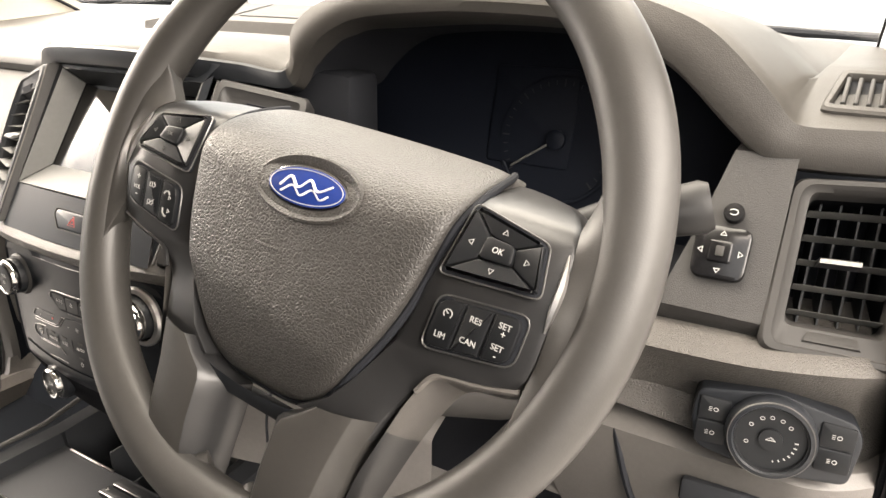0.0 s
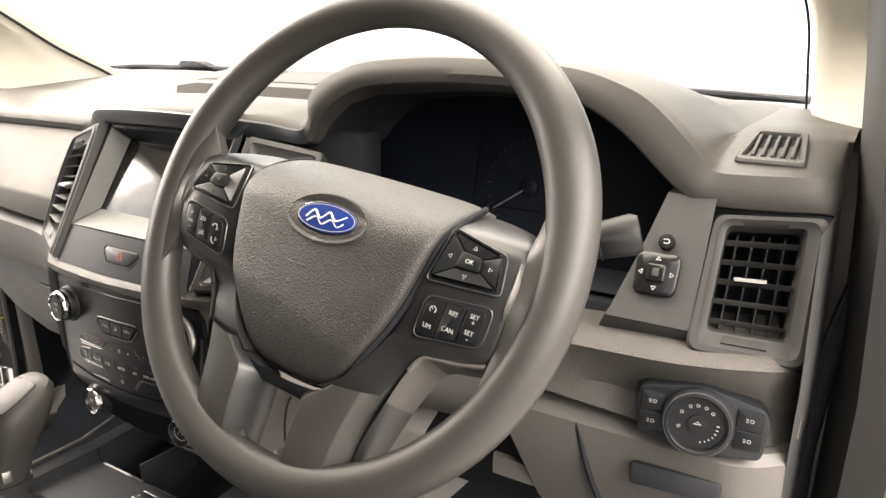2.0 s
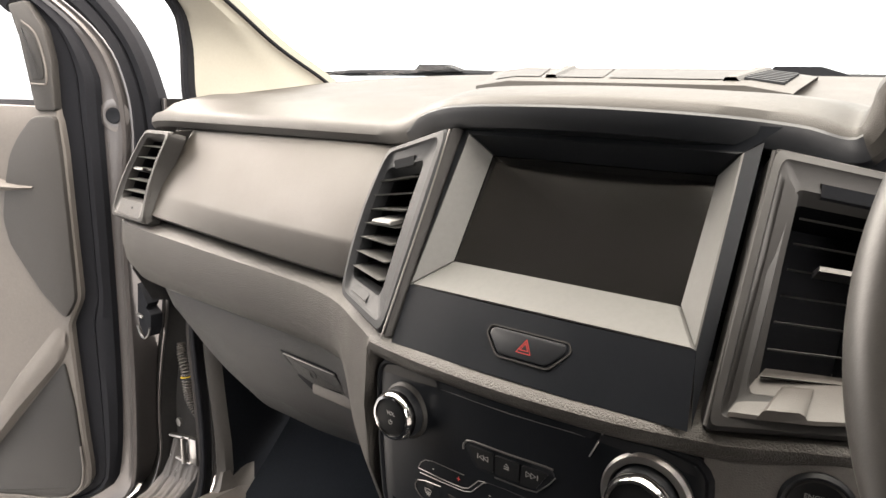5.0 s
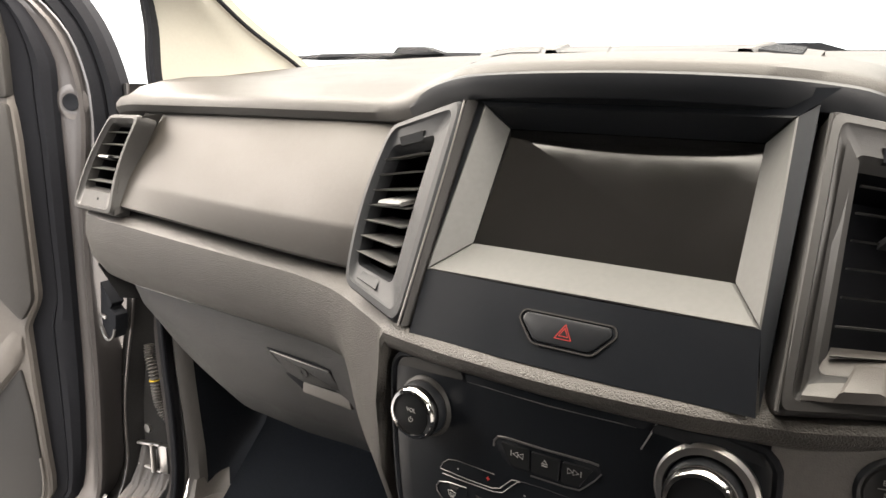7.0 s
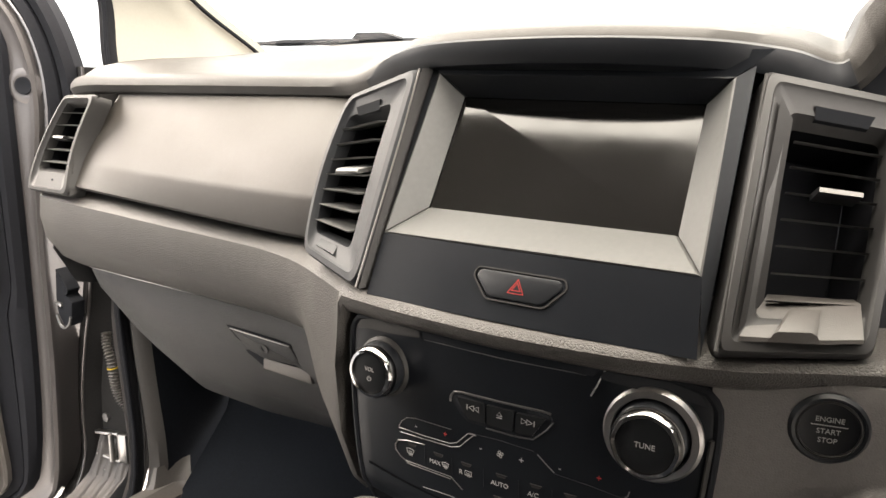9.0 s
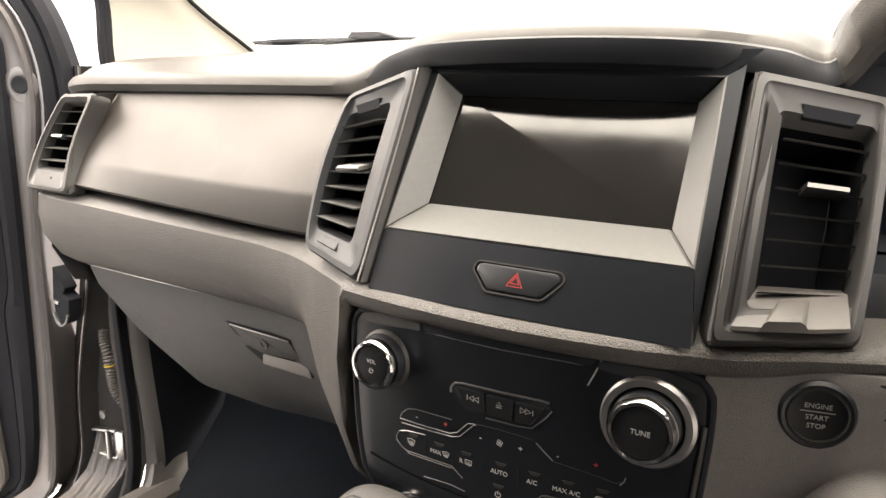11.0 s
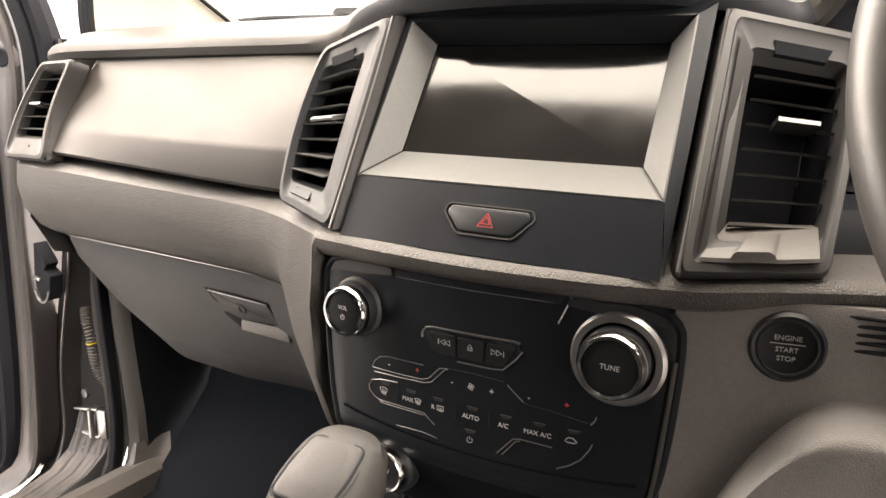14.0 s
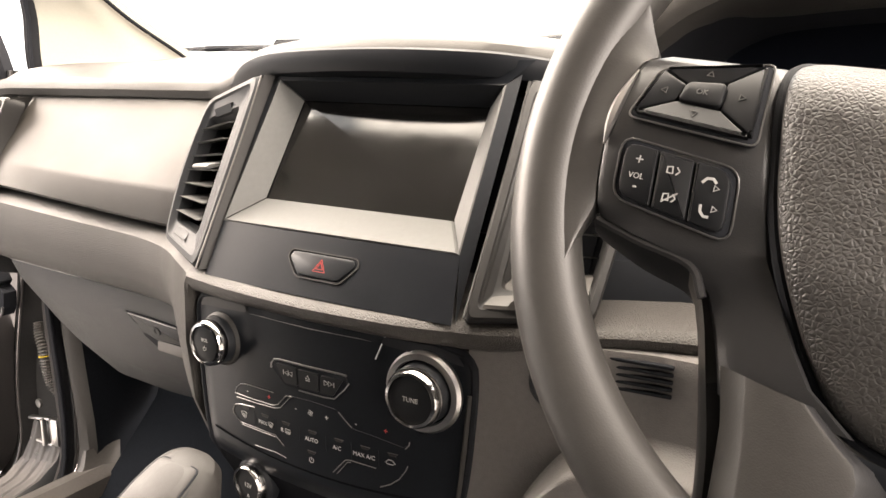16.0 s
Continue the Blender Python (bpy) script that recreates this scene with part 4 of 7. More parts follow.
for x, z, txt in ((-0.0700, 0.994, "12V"), (0.0930, 1.000, "")):
    sk = thing("power_socket", "round black socket cap with a chrome ring" if txt else "round rotary drive switch with a chrome ring", "socket", (RX0 + x, radio_y(x, z), z))
    m = RP(x, z)
    part("collar", moved(lathe([(0.0215, -0.002), (0.0215, 0.006), (0.019, 0.009), (0.0165, 0.009)], 40, False), m), M_BLACK, sk)
    part("ring", moved(lathe([(0.0175, 0.006), (0.0175, 0.014), (0.0162, 0.016), (0.0148, 0.0155), (0.0145, 0.013)], 40, False), m), M_CHROME, sk, "chrome ring")
    part("cap", moved(lathe([(0.0148, 0.008), (0.0148, 0.0135), (0.0002, 0.0138)], 40), m), M_BTN, sk)
    if txt:
        letters(txt, 0.0058, m @ pose(0, 0, 0.0139), M_PRINT, sk)
        stroke([(-0.0015, -0.0105), (0.0015, -0.0105), (0, -0.008)], 0.0006, m @ pose(0, 0, 0.0139), M_PRINT, sk, "arrow_mark", closed=True)
    else:
        stroke([(0.009 * math.sin(a), 0.009 * math.cos(a)) for a in np.linspace(0, 6.28, 20, endpoint=False)], 0.0008, m @ pose(0, 0, 0.0139), M_PRINT, sk, "ring_mark", closed=True)
        stroke([(-0.005, -0.003), (-0.001, 0.003), (0.002, -0.002), (0.005, 0.003)], 0.0008, m @ pose(0, 0, 0.0139), M_PRINT, sk, "hill_mark")

# ---- start button panel ----
rows = []
for x in np.linspace(0.132, 0.42, 64):
    x = float(x)
    y = 0.476 + 0.030 * min(1.0, max(0.0, (x - 0.13) / 0.12))
    arch = max(1.022, 1.107 - 17.0 * max(0.0, 0.230 - x) ** 2)
    row = [V(x, y + 0.04, 1.166), V(x, y + 0.002, 1.162)]
    for z in list(np.linspace(1.155, arch + 0.001, 8)) + [arch - 0.018 * f for f in np.linspace(0, 1, 8)] + list(np.linspace(arch - 0.022, 0.999, 8)):
        q = min(1.0, max(0.0, (arch - float(z)) / 0.018))
        row.append(V(x, y - 0.026 * q * q * (3 - 2 * q) + 0.10 * max(0.0, 1.035 - float(z)) ** 1.2, float(z)))
    rows.append(row + [V(x, y + 0.06, 0.996)])
part("start_panel", loft(rows), M_START, dash, "dark grey panel round the start button")
start = thing("start_button", "round black engine start button with white lettering", "button", (0.187, 0.495, 1.13))
SB = frame_at((0.1925, 0.4920, 1.1360), (1, 0.22, 0), (0, -0.02, 1)) @ Matrix.Scale(0.94, 4)
part("bezel", moved(lathe([(0.0225, -0.004), (0.0225, 0.001), (0.0205, 0.0035), (0.0185, 0.003), (0.0180, -0.001)], 48, False), SB), M_BLACK, start)
part("ring", moved(lathe([(0.0182, 0.0), (0.0182, 0.0028), (0.0172, 0.0034), (0.0168, 0.002)], 48, False), SB), M_VENT, start)
part("button", moved(lathe([(0.0168, -0.001), (0.0166, 0.002), (0.013, 0.0012), (0.0003, 0.0007)], 48), SB), M_BTN, start)
letters("ENGINE", 0.0045, SB @ pose(0, 0.0058, 0.0014), M_PRINT, start)
letters("START", 0.0045, SB @ pose(0, -0.0018, 0.0014), M_PRINT, start)
letters("STOP", 0.0045, SB @ pose(0, -0.0075, 0.0014), M_PRINT, start)
stroke([(-0.010, 0.0022), (0.010, 0.0022)], 0.0005, SB @ pose(0, 0, 0.0014), M_PRINT, start, "line")
for i in range(5):
    part("grille_slot", moved(rbox(0.042, 0.005, 0.0024, 0.0008), pose(0.240, 0.5040, 1.1570 - 0.0048 * i, 0, 0, 6)), M_GAP, dash)

# driver lower panels, either side of the steering column
rows = []
for x in np.linspace(0.455, 0.708, 40):
    x = float(x)
    k = min(1.0, (x - 0.14) / 0.2)
    y = 0.492 + 0.05 * k ** 1.3
    z0 = 1.106 + 0.010 * k
    e = 0.03 * max(0, (x - 0.66) / 0.05) ** 2
    sk = max(0.0, 1 - (x - 0.455) / 0.22)
    rows.append([V(x, y + 0.035 + e, z0 + 0.003), V(x, y + 0.012 + e, z0), V(x + 0.004 * sk, y + 0.004 + e, z0 - 0.008), V(x + 0.016 * sk, y + 0.008 + e, z0 - 0.04), V(x + 0.040 * sk, y + 0.03 + e, z0 - 0.11), V(x + 0.046 * sk, y + 0.060 + e, z0 - 0.15), V(x + 0.046 * sk, y + 0.13 + e, z0 - 0.155)])
part("knee_panel", loft(rows), M_LOW, dash, "light grey lower knee panel")
part("knee_strip", loft([[V(x, 0.574 + 0.01 * k, 1.036 - 0.006 * k), V(x, 0.570, 1.034 - 0.004 * k), V(x, 0.570, 1.013), V(x, 0.578, 1.009), V(x, 0.62, 1.008)] for x, k in ((0.445, 0.0), (0.46, 0.2), (0.49, 0.6), (0.53, 1.0))]), M_LOW, dash, "light grey lower edge of the knee panel")
# black sheet stands in for the dark open space round the column
part("column_gap", moved(rbox(0.30, 0.02, 0.30, 0.004), pose(0.42, 0.64, 1.02)), M_GAP, dash)
part("panel_gap", sweep(smooth_line([(0.538, 0.5485, 1.108), (0.551, 0.552, 1.06), (0.566, 0.567, 1.01), (0.574, 0.585, 0.975)], 16), 0.0028, 6), M_GAP, dash)
part("card_slot", moved(rbox(0.075, 0.012, 0.020, 0.004), frame_at((0.6285, 0.5480, 1.0785), (1, 0.08, 0.01), (0, 1, -0.2))), M_DARK, dash, "shallow slot in the knee panel")
part("side_skirt", loft([[V(0.708, 0.57, 1.30), V(0.712, 0.70, 1.30)], [V(0.711, 0.555, 1.18), V(0.714, 0.70, 1.18)], [V(0.708, 0.575, 1.10), V(0.714, 0.70, 1.10)], [V(0.704, 0.60, 0.95), V(0.714, 0.72, 0.90)]]), M_LID, dash)
part("side_skirt", loft([[V(-0.700, 0.68, 1.30), V(-0.712, 0.80, 1.30)], [V(-0.706, 0.62, 1.18), V(-0.714, 0.80, 1.18)], [V(-0.708, 0.595, 1.10), V(-0.714, 0.80, 1.10)], [V(-0.704, 0.62, 1.05), V(-0.714, 0.80, 1.0)]]), M_LID, dash)

# glovebox
glove = thing("glovebox", "closed grey glovebox with a recessed latch", "glovebox", (-0.45, 0.65, 1.0))
rows = []
for x in np.linspace(-0.712, -0.165, 38):
    x = float(x)
    over = max(0.0, x + 0.245)
    z0 = float(spline(BX, BB, [min(x, -0.245)])[0]) - 0.004 + 0.01 * over
    y0 = float(spline(BX, BY, [min(x, -0.245)])[0]) + 0.043 - 0.24 * over
    e = 0.03 * max(0, (-0.66 - x) / 0.04) ** 2
    drop = float(spline([-0.712, -0.68, -0.61, -0.52, -0.43, -0.34, -0.237, -0.165], [0.050, 0.080, 0.130, 0.164, 0.164, 0.157, 0.146, 0.130], [x])[0])
    rows.append([V(x, y0 + 0.03, z0 + 0.001), V(x, y0 + 0.003 + e, z0), V(x, y0 + 0.002 + e, z0 - 0.004), V(x, y0 + 0.012 + e, z0 - 0.33 * drop), V(x, y0 + 0.040 + e, z0 - 0.74 * drop), V(x, y0 + 0.075 + e, z0 - drop), V(x, y0 + 0.15 + e, z0 - drop - 0.01)])
part("lid", loft(rows), M_LID, glove, "grained grey glovebox lid")
part("lid_edge", sweep([r[1] + V(0, -0.0035, 0.0005) for r in rows if r[1].x < -0.230], 0.0010, 6), M_SATIN, glove)
part("lid_gap", sweep(smooth_line([(-0.232, 0.562, 1.083), (-0.2205, 0.560, 1.069), (-0.206, 0.560, 1.034), (-0.190, 0.556, 1.004), (-0.170, 0.548, 0.983)], 24), 0.0024, 6), M_GAP, glove)
GH = frame_at((-0.392, 0.6090, 1.028), (1, -0.08, 0), (0, -0.28, 1))
part("latch_recess", moved(plate(outline([(-0.0130, 0.0244), (0.0905, 0.0247), (0.1040, -0.0010), (0.1120, -0.0190), (0.0370, -0.0200), (0.0295, -0.0155), (0.0125, -0.0060)], 0.001), -0.008, 0.0006, 0.0003), GH), M_GAP, glove)
part("latch", moved(plate(outline([(-0.0060, 0.0230), (0.0890, 0.0234), (0.1015, 0.0005), (0.0400, -0.0050), (0.0185, 0.0000)], 0.0015), -0.002, 0.0022, 0.0010), GH), M_LID, glove, "grey latch paddle")
part("latch_edge", moved(rbox(0.094, 0.0012, 0.0012, 0.0004), GH @ pose(0.0420, 0.0230, 0.0022, 0, 0, 0.2)), M_SATIN, glove, "bright upper edge of the latch")
# pale plastic stands for the light this lip catches
part("latch_lip", moved(plate(outline([(0.0385, -0.0060), (0.1085, -0.0028), (0.1135, -0.0178), (0.0370, -0.0190)], 0.003), -0.004, 0.0018, 0.0012), GH @ pose(0, -0.012, 0.001, -12) @ pose(0, 0.012, 0)), M_DTRIM, glove, "finger lip of the latch, coloured pale as lit")
part("lock", moved(lathe([(0.006, 0.0015), (0.006, 0.0034), (0.004, 0.0034), (0.0035, 0.0026), (0.0003, 0.0026)], 24), GH @ pose(0.0470, 0.0095, 0)), M_LID, glove)

# ---- light switch ----
lsw = thing("light_switch", "black headlight switch panel with a ringed dial", "switch", (0.64, 0.54, 1.143))
LS = frame_at((0.642, 0.5445, 1.143), (1, 0.16, -0.03), (0, 0.10, 1))
part("plate", moved(plate(outline([(-0.048, 0.021), (0.0, 0.029), (0.048, 0.019), (0.054, 0.008), (0.050, -0.024), (0.0, -0.029), (-0.044, -0.021), (-0.050, 0.0)], 0.006), -0.016, 0.003, 0.002), LS), M_BLACK, lsw, "black switch plate")
for x0, x1 in ((-0.046, -0.026), (0.028, 0.049)):
    for s in (1, -1):
        kx = part("switch_key", moved(plate(outline([(x0, 0.0005 * s), (x1, 0.0005 * s), (x1, 0.016 * s), (x0, 0.017 * s)], 0.002), 0.0, 0.0045, 0.001), LS), M_BTN, lsw)
        stroke([(0.0014 * math.cos(a), 0.0013 * math.sin(a)) for a in np.linspace(0, 6.28, 10, endpoint=False)], 0.0004, LS @ pose((x0 + x1) / 2 + 0.001, 0.0085 * s, 0.0046), M_PRINT, kx, "lamp_mark", closed=True)
        for d in (-0.0012, 0, 0.0012):
            stroke([(-0.0045, d), (-0.0025, d)], 0.0003, LS @ pose((x0 + x1) / 2 + 0.001, 0.0085 * s, 0.0046), M_PRINT, kx, "beam_mark")
dial = part("dial", moved(lathe([(0.0275, 0.002), (0.0275, 0.010), (0.026, 0.013), (0.022, 0.0135), (0.0215, 0.011), (0.0003, 0.0108)], 56), LS), M_BTN, lsw, "black rotary dial")
part("ring", moved(lathe([(0.0280, 0.004), (0.0280, 0.011), (0.0262, 0.0145), (0.0235, 0.0150), (0.0222, 0.0130)], 56, False), LS), M_BLACK, dial, "dark rounded ring")
part("ring_line", moved(lathe([(0.0266, 0.0141), (0.0262, 0.0149), (0.0257, 0.0149)], 56, False), LS), M_RING, dial, "thin bright ring")
part("hub", moved(lathe([(0.0075, 0.010), (0.0072, 0.0128), (0.0003, 0.0130)], 28), LS), M_BTN, dial)
for a in (200, 150, 118, 95, 70, 45):
    x, y = 0.0148 * math.cos(radians(a)), 0.0148 * math.sin(radians(a))
    stroke([(x + 0.0013 * math.cos(b), y + 0.0011 * math.sin(b)) for b in np.linspace(0, 6.28, 9, endpoint=False)], 0.0004, LS @ pose(0, 0, 0.0112), M_PRINT, dial, "dial_mark", closed=True)
for i in range(7):
    a = radians(-75 + 13 * i)
    part("dial_dot", moved(rbox(0.0011 + 0.0002 * i, 0.0008, 0.0004, 0), LS @ pose(0.0155 * math.cos(a), 0.0155 * math.sin(a), 0.0112, 0, 0, math.degrees(a))), M_PRINT, dial)
stroke([(-0.003, 0), (0, 0.002), (0.003, 0)], 0.0006, LS @ pose(0, 0, 0.0132), M_PRINT, dial, "lamp_mark", closed=True)

# ---- mirror switch ----
msw = thing("mirror_switch", "square black mirror adjuster with white arrows", "switch", (0.585, 0.575, 1.25))
MS = frame_at((0.5895, 0.5745, 1.2485), (1, 0.05, 0), (0, 0.58, 1)) @ Matrix.Scale(0.88, 4)
part("body", moved(plate(outline([(-0.021, 0.021), (0.021, 0.021), (0.020, -0.021), (-0.020, -0.021)], 0.009, 6), -0.004, 0.0035, 0.0025), MS), M_SHINE, msw)
part("knob", moved(plate(outline([(-0.0085, 0.0085), (0.0085, 0.0085), (0.0085, -0.0085), (-0.0085, -0.0085)], 0.002), 0.0, 0.007, 0.0015), MS), M_SHINE, msw)
part("knob_inset", moved(rbox(0.006, 0.008, 0.002, 0.0006), MS @ pose(0, 0, 0.0072)), M_VENT, msw)
for a in range(4):
    stroke([(-0.0022, 0.0133), (0.0022, 0.0133), (0.0, 0.0165)], 0.0010, MS @ pose(0, 0, 0.0036, 0, 0, 90 * a), M_PRINT, msw, "arrow_mark", closed=True)
fold = thing("fold_button", "small round black button with a white mark", "button", (0.585, 0.6, 1.28))
MF = frame_at((0.5925, 0.5872, 1.2735), (1, 0.05, 0), (0, 0.58, 1)) @ Matrix.Scale(0.7, 4)
part("cap", moved(lathe([(0.0098, -0.003), (0.0098, 0.0045), (0.0088, 0.006), (0.0003, 0.0066)], 32), MF), M_SHINE, fold)
stroke([(0.004 * math.cos(b), 0.0028 * math.sin(b)) for b in np.linspace(-2.4, 2.6, 12)], 0.0009, MF @ pose(0, 0, 0.0066), M_PRINT, fold, "mark")

# defroster outlet on the dash top
dvent = thing("defroster_vent", "grey framed side defroster outlet on the dash top", "air vent", (0.65, 0.68, 1.345))
DV = frame_at((0.655, 0.676, 1.3475), (1, 0.03, -0.01), (-0.10, 1, 0.30)) @ Matrix.Scale(0.92, 4)
o1 = outline([(-0.031, -0.040), (0.031, -0.040), (0.025, 0.040), (-0.023, 0.040)], 0.008)
o2 = outline([(-0.024, -0.029), (0.024, -0.029), (0.019, 0.029), (-0.017, 0.029)], 0.003)
part("frame", moved(loft([[V(*p, -0.004) for p in o1], [V(*p, 0.004) for p in o1], [V(p[0] * 0.95, p[1] * 0.95, 0.006) for p in o1], [V(p[0] * 1.08, p[1] * 1.08, 0.006) for p in o2], [V(*p, 0.003) for p in o2], [V(*p, -0.002) for p in o2]], ring=True), DV), M_PAD, dvent)
part("cavity", moved(([V(*p, 0.0) for p in o2], [tuple(range(len(o2)))]), DV), M_GAP, dvent)
for i in range(5):
    part("slat", moved(rbox(0.0035, 0.05, 0.006, 0.0012), DV @ pose(-0.0165 + 0.0085 * i, 0, 0.0025)), M_VENT, dvent)
# windscreen demister outlet
dv2 = thing("demister_outlet", "long dark demister outlet in a pale raised tray near the windscreen", "air vent", (-0.1, 0.87, 1.36))


def tray(u, v, lift=0.0):
    """A point on the raised demister tray: u across, v from its near edge to the glass."""
    wide = -0.262 * (1 - v) - 0.345 * v, 0.086 * (1 - v) + 0.072 * v
    end = min(1.0, 8 * u, 8 * (1 - u))
    return V(wide[0] + (wide[1] - wide[0]) * u, 0.800 + 0.15 * v, 1.3655 + 0.0065 * end + 0.0145 * v + lift)


part("tray", loft([[tray(u, 0.0, -0.02) + V(0, -0.015, 0), tray(u, 0.0, -0.003) + V(0, -0.012, 0)] + [tray(u, v) for v in (0.0, 0.15, 0.5, 0.9, 1.0)] + [tray(u, 1.0, -0.02)] for u in (0.0, 0.02, 0.06, 0.125, 0.3, 0.5, 0.7, 0.875, 0.94, 0.98, 1.0)]), M_PAD, dv2, "pale raised tray")
for u0, u1 in ((0.05, 0.22), (0.27, 0.44), (0.46, 0.83)):
    part("opening", join(*[([tray(a, 0.10, 0.0012), tray(b, 0.10, 0.0012), tray(b, 0.94, 0.0012), tray(a, 0.94, 0.0012)], [(0, 1, 2, 3)]) for a, b in zip(np.linspace(u0, u1, 7)[:-1], np.linspace(u0, u1, 7)[1:])]), M_VENT, dv2, "dark demister slot")
part("divider", loft([[tray(0.24 + 0.03 * v, v, 0.0), tray(0.245 + 0.03 * v, v, 0.004), tray(0.275 + 0.03 * v, v, 0.004), tray(0.285 + 0.03 * v, v, 0.0)] for v in (0.06, 0.3, 0.6, 0.95)]), M_PAD, dv2)
part("divider", loft([[tray(0.80 + 0.05 * v, v, 0.0), tray(0.805 + 0.05 * v, v, 0.004), tray(0.835 + 0.05 * v, v, 0.004), tray(0.845 + 0.05 * v, v, 0.0)] for v in (0.06, 0.3, 0.6, 0.95)]), M_PAD, dv2)
for i in range(7):
    v = 0.15 + 0.11 * i
    part("fin", loft([[tray(u, v, 0.0), tray(u, v, 0.003), tray(u, v + 0.04, 0.003), tray(u, v + 0.04, 0.0)] for u in (0.855, 0.96)]), M_DARK, dv2)

# small lid below the start button panel
part("fuse_lid_line", sweep(smooth_line([(0.262, 0.4640, 1.040), (0.258, 0.4690, 1.060), (0.256, 0.4775, 1.078), (0.262, 0.4845, 1.088), (0.280, 0.4865, 1.090), (0.300, 0.4870, 1.091)], 24), 0.0012, 6), M_GAP, dash, "dark joint of a small lid")

# ---- steering wheel ----
WC, WA = V(0.406, 0.372, 1.286), 23.3
WM = frame_at(WC, (1, 0, 0), (0, math.sin(radians(WA)), math.cos(radians(WA))))
wheel = thing("steering_wheel", "dark grey multifunction steering wheel with grained airbag cover", "steering wheel", WC)
R = 0.1801
RM = frame_at((0.4042, 0.3833, 1.2968), (1, -0.0027, 0), (0, math.sin(radians(26.2)), math.cos(radians(26.2))))
RI = RM.inverted()
rows = []
NR = 132
for i in range(NR):
    a = 2 * math.pi * i / NR
    c, s = math.cos(a), math.sin(a)
    grip = math.exp(-((abs(math.degrees(math.atan2(s, abs(c)))) - 25) / 16) ** 2) if s > 0 else 0
    ro, rn = 0.0168 + 0.0016 * grip, 0.0160 + 0.0014 * grip
    row = []
    for j in range(22):
        b = 2 * math.pi * j / 22
        fl = 1.0 - 0.10 * max(0, math.cos(b + 2.2))
        row.append(RM @ V((R + ro * fl * math.cos(b)) * c, (R + ro * fl * math.cos(b)) * s, rn * fl * math.sin(b)))
    rows.append(row)
rim = part("rim", loft(rows, ring=True, wrap=True), M_RIM, wheel, "foam-covered wheel rim")
HX = V(math.cos(radians(-0.5)), math.sin(radians(-0.5)), 0)
WR = frame_at((0.4009, 0.377, 1.2842), HX, (0, math.sin(radians(23.4)), math.cos(radians(23.4)))) @ pose(0, 0, 0, 0, 0, -6.8) @ pose(0.004, 0, 0)
half = [(0.0, 0.0680), (0.045, 0.0675), (0.075, 0.066), (0.0865, 0.0625), (0.0905, 0.052), (0.0915, 0.040), (0.0895, 0.024), (0.0865, 0.008), (0.0815, -0.014), (0.0745, -0.034), (0.0645, -0.054), (0.0535, -0.072), (0.0425, -0.0845), (0.026, -0.0915), (0.0, -0.093)]
PAD = smooth_line([(x, y, 0) for x, y in half] + [(-x, y, 0) for x, y in half[-2:0:-1]], 96, True)
pc = V(0.0, -0.012, 0)


def pad_drop(x, y):
    """The cover rolls back towards its top, and below a crease towards its chin."""
    up = max(0.0, y - 0.018) / 0.048
    dn = max(0.0, -0.050 - y - 0.16 * x) / 0.045
    return 0.060 * up ** 2.2 + 0.013 * dn


prof = [(1.0, -0.010), (1.0, 0.0155), (0.990, 0.0182), (0.965, 0.0200), (0.92, 0.0212), (0.86, 0.0220), (0.78, 0.0227), (0.7, 0.0231), (0.6, 0.0235), (0.5, 0.0238), (0.4, 0.0240), (0.3, 0.0241), (0.15, 0.0242), (0.02, 0.0242)]
rows = [[WR @ (pc + (p - pc) * k + V(0, 0, h - pad_drop(pc.x + (p.x - pc.x) * k, pc.y + (p.y - pc.y) * k))) for p in PAD] for k, h in prof]
pad = part("airbag_cover", loft(rows, ring=True, caps=True), M_HUB, wheel, "grained grey airbag cover")
low_pad = [p for p in PAD if p.y < 0.064]
k0 = next(i for i in range(len(low_pad)) if (low_pad[i] - low_pad[i - 1]).length > 0.03)
low_pad = low_pad[k0:] + low_pad[:k0]
part("cover_gap", moved(sweep([p * 1.018 - pc * 0.018 + V(0, 0, 0.0115 - pad_drop(p.x, p.y)) for p in low_pad], 0.0024, 8), WR), M_GAP, wheel)
# emblem: a plain blue oval with a pale shape
EM = WR @ pose(0.0035, 0.0210, 0.0212, -8, 0, 3.5)
oval = [(0.0288 * math.cos(t), 0.0120 * math.sin(t)) for t in np.linspace(0, 2 * math.pi, 56, endpoint=False)]
dish = [[EM @ V(p[0] * k, p[1] * k2, h) for p in oval] for k, k2, h in ((1.34, 1.62, -0.004), (1.31, 1.56, 0.0020), (1.26, 1.46, 0.0026), (1.18, 1.3, 0.0018), (1.08, 1.14, -0.0002), (1.0, 1.0, -0.0012))]
part("emblem_dish", loft(dish, ring=True), M_HUB, wheel)
em = part("emblem", moved(plate(oval, -0.004, 0.0024, 0.0012), EM), M_CHROME, wheel, "silver-edged oval emblem")
part("field", moved(plate([(p[0] * 0.945, p[1] * 0.88) for p in oval], 0.0, 0.0028, 0.0003), EM), M_BLUE, em, "deep blue enamel oval")
stroke([(p[0] * 0.90, p[1] * 0.78) for p in oval], 0.0004, EM @ pose(0, 0, 0.0028), M_PRINT, em, "inner_line", closed=True)
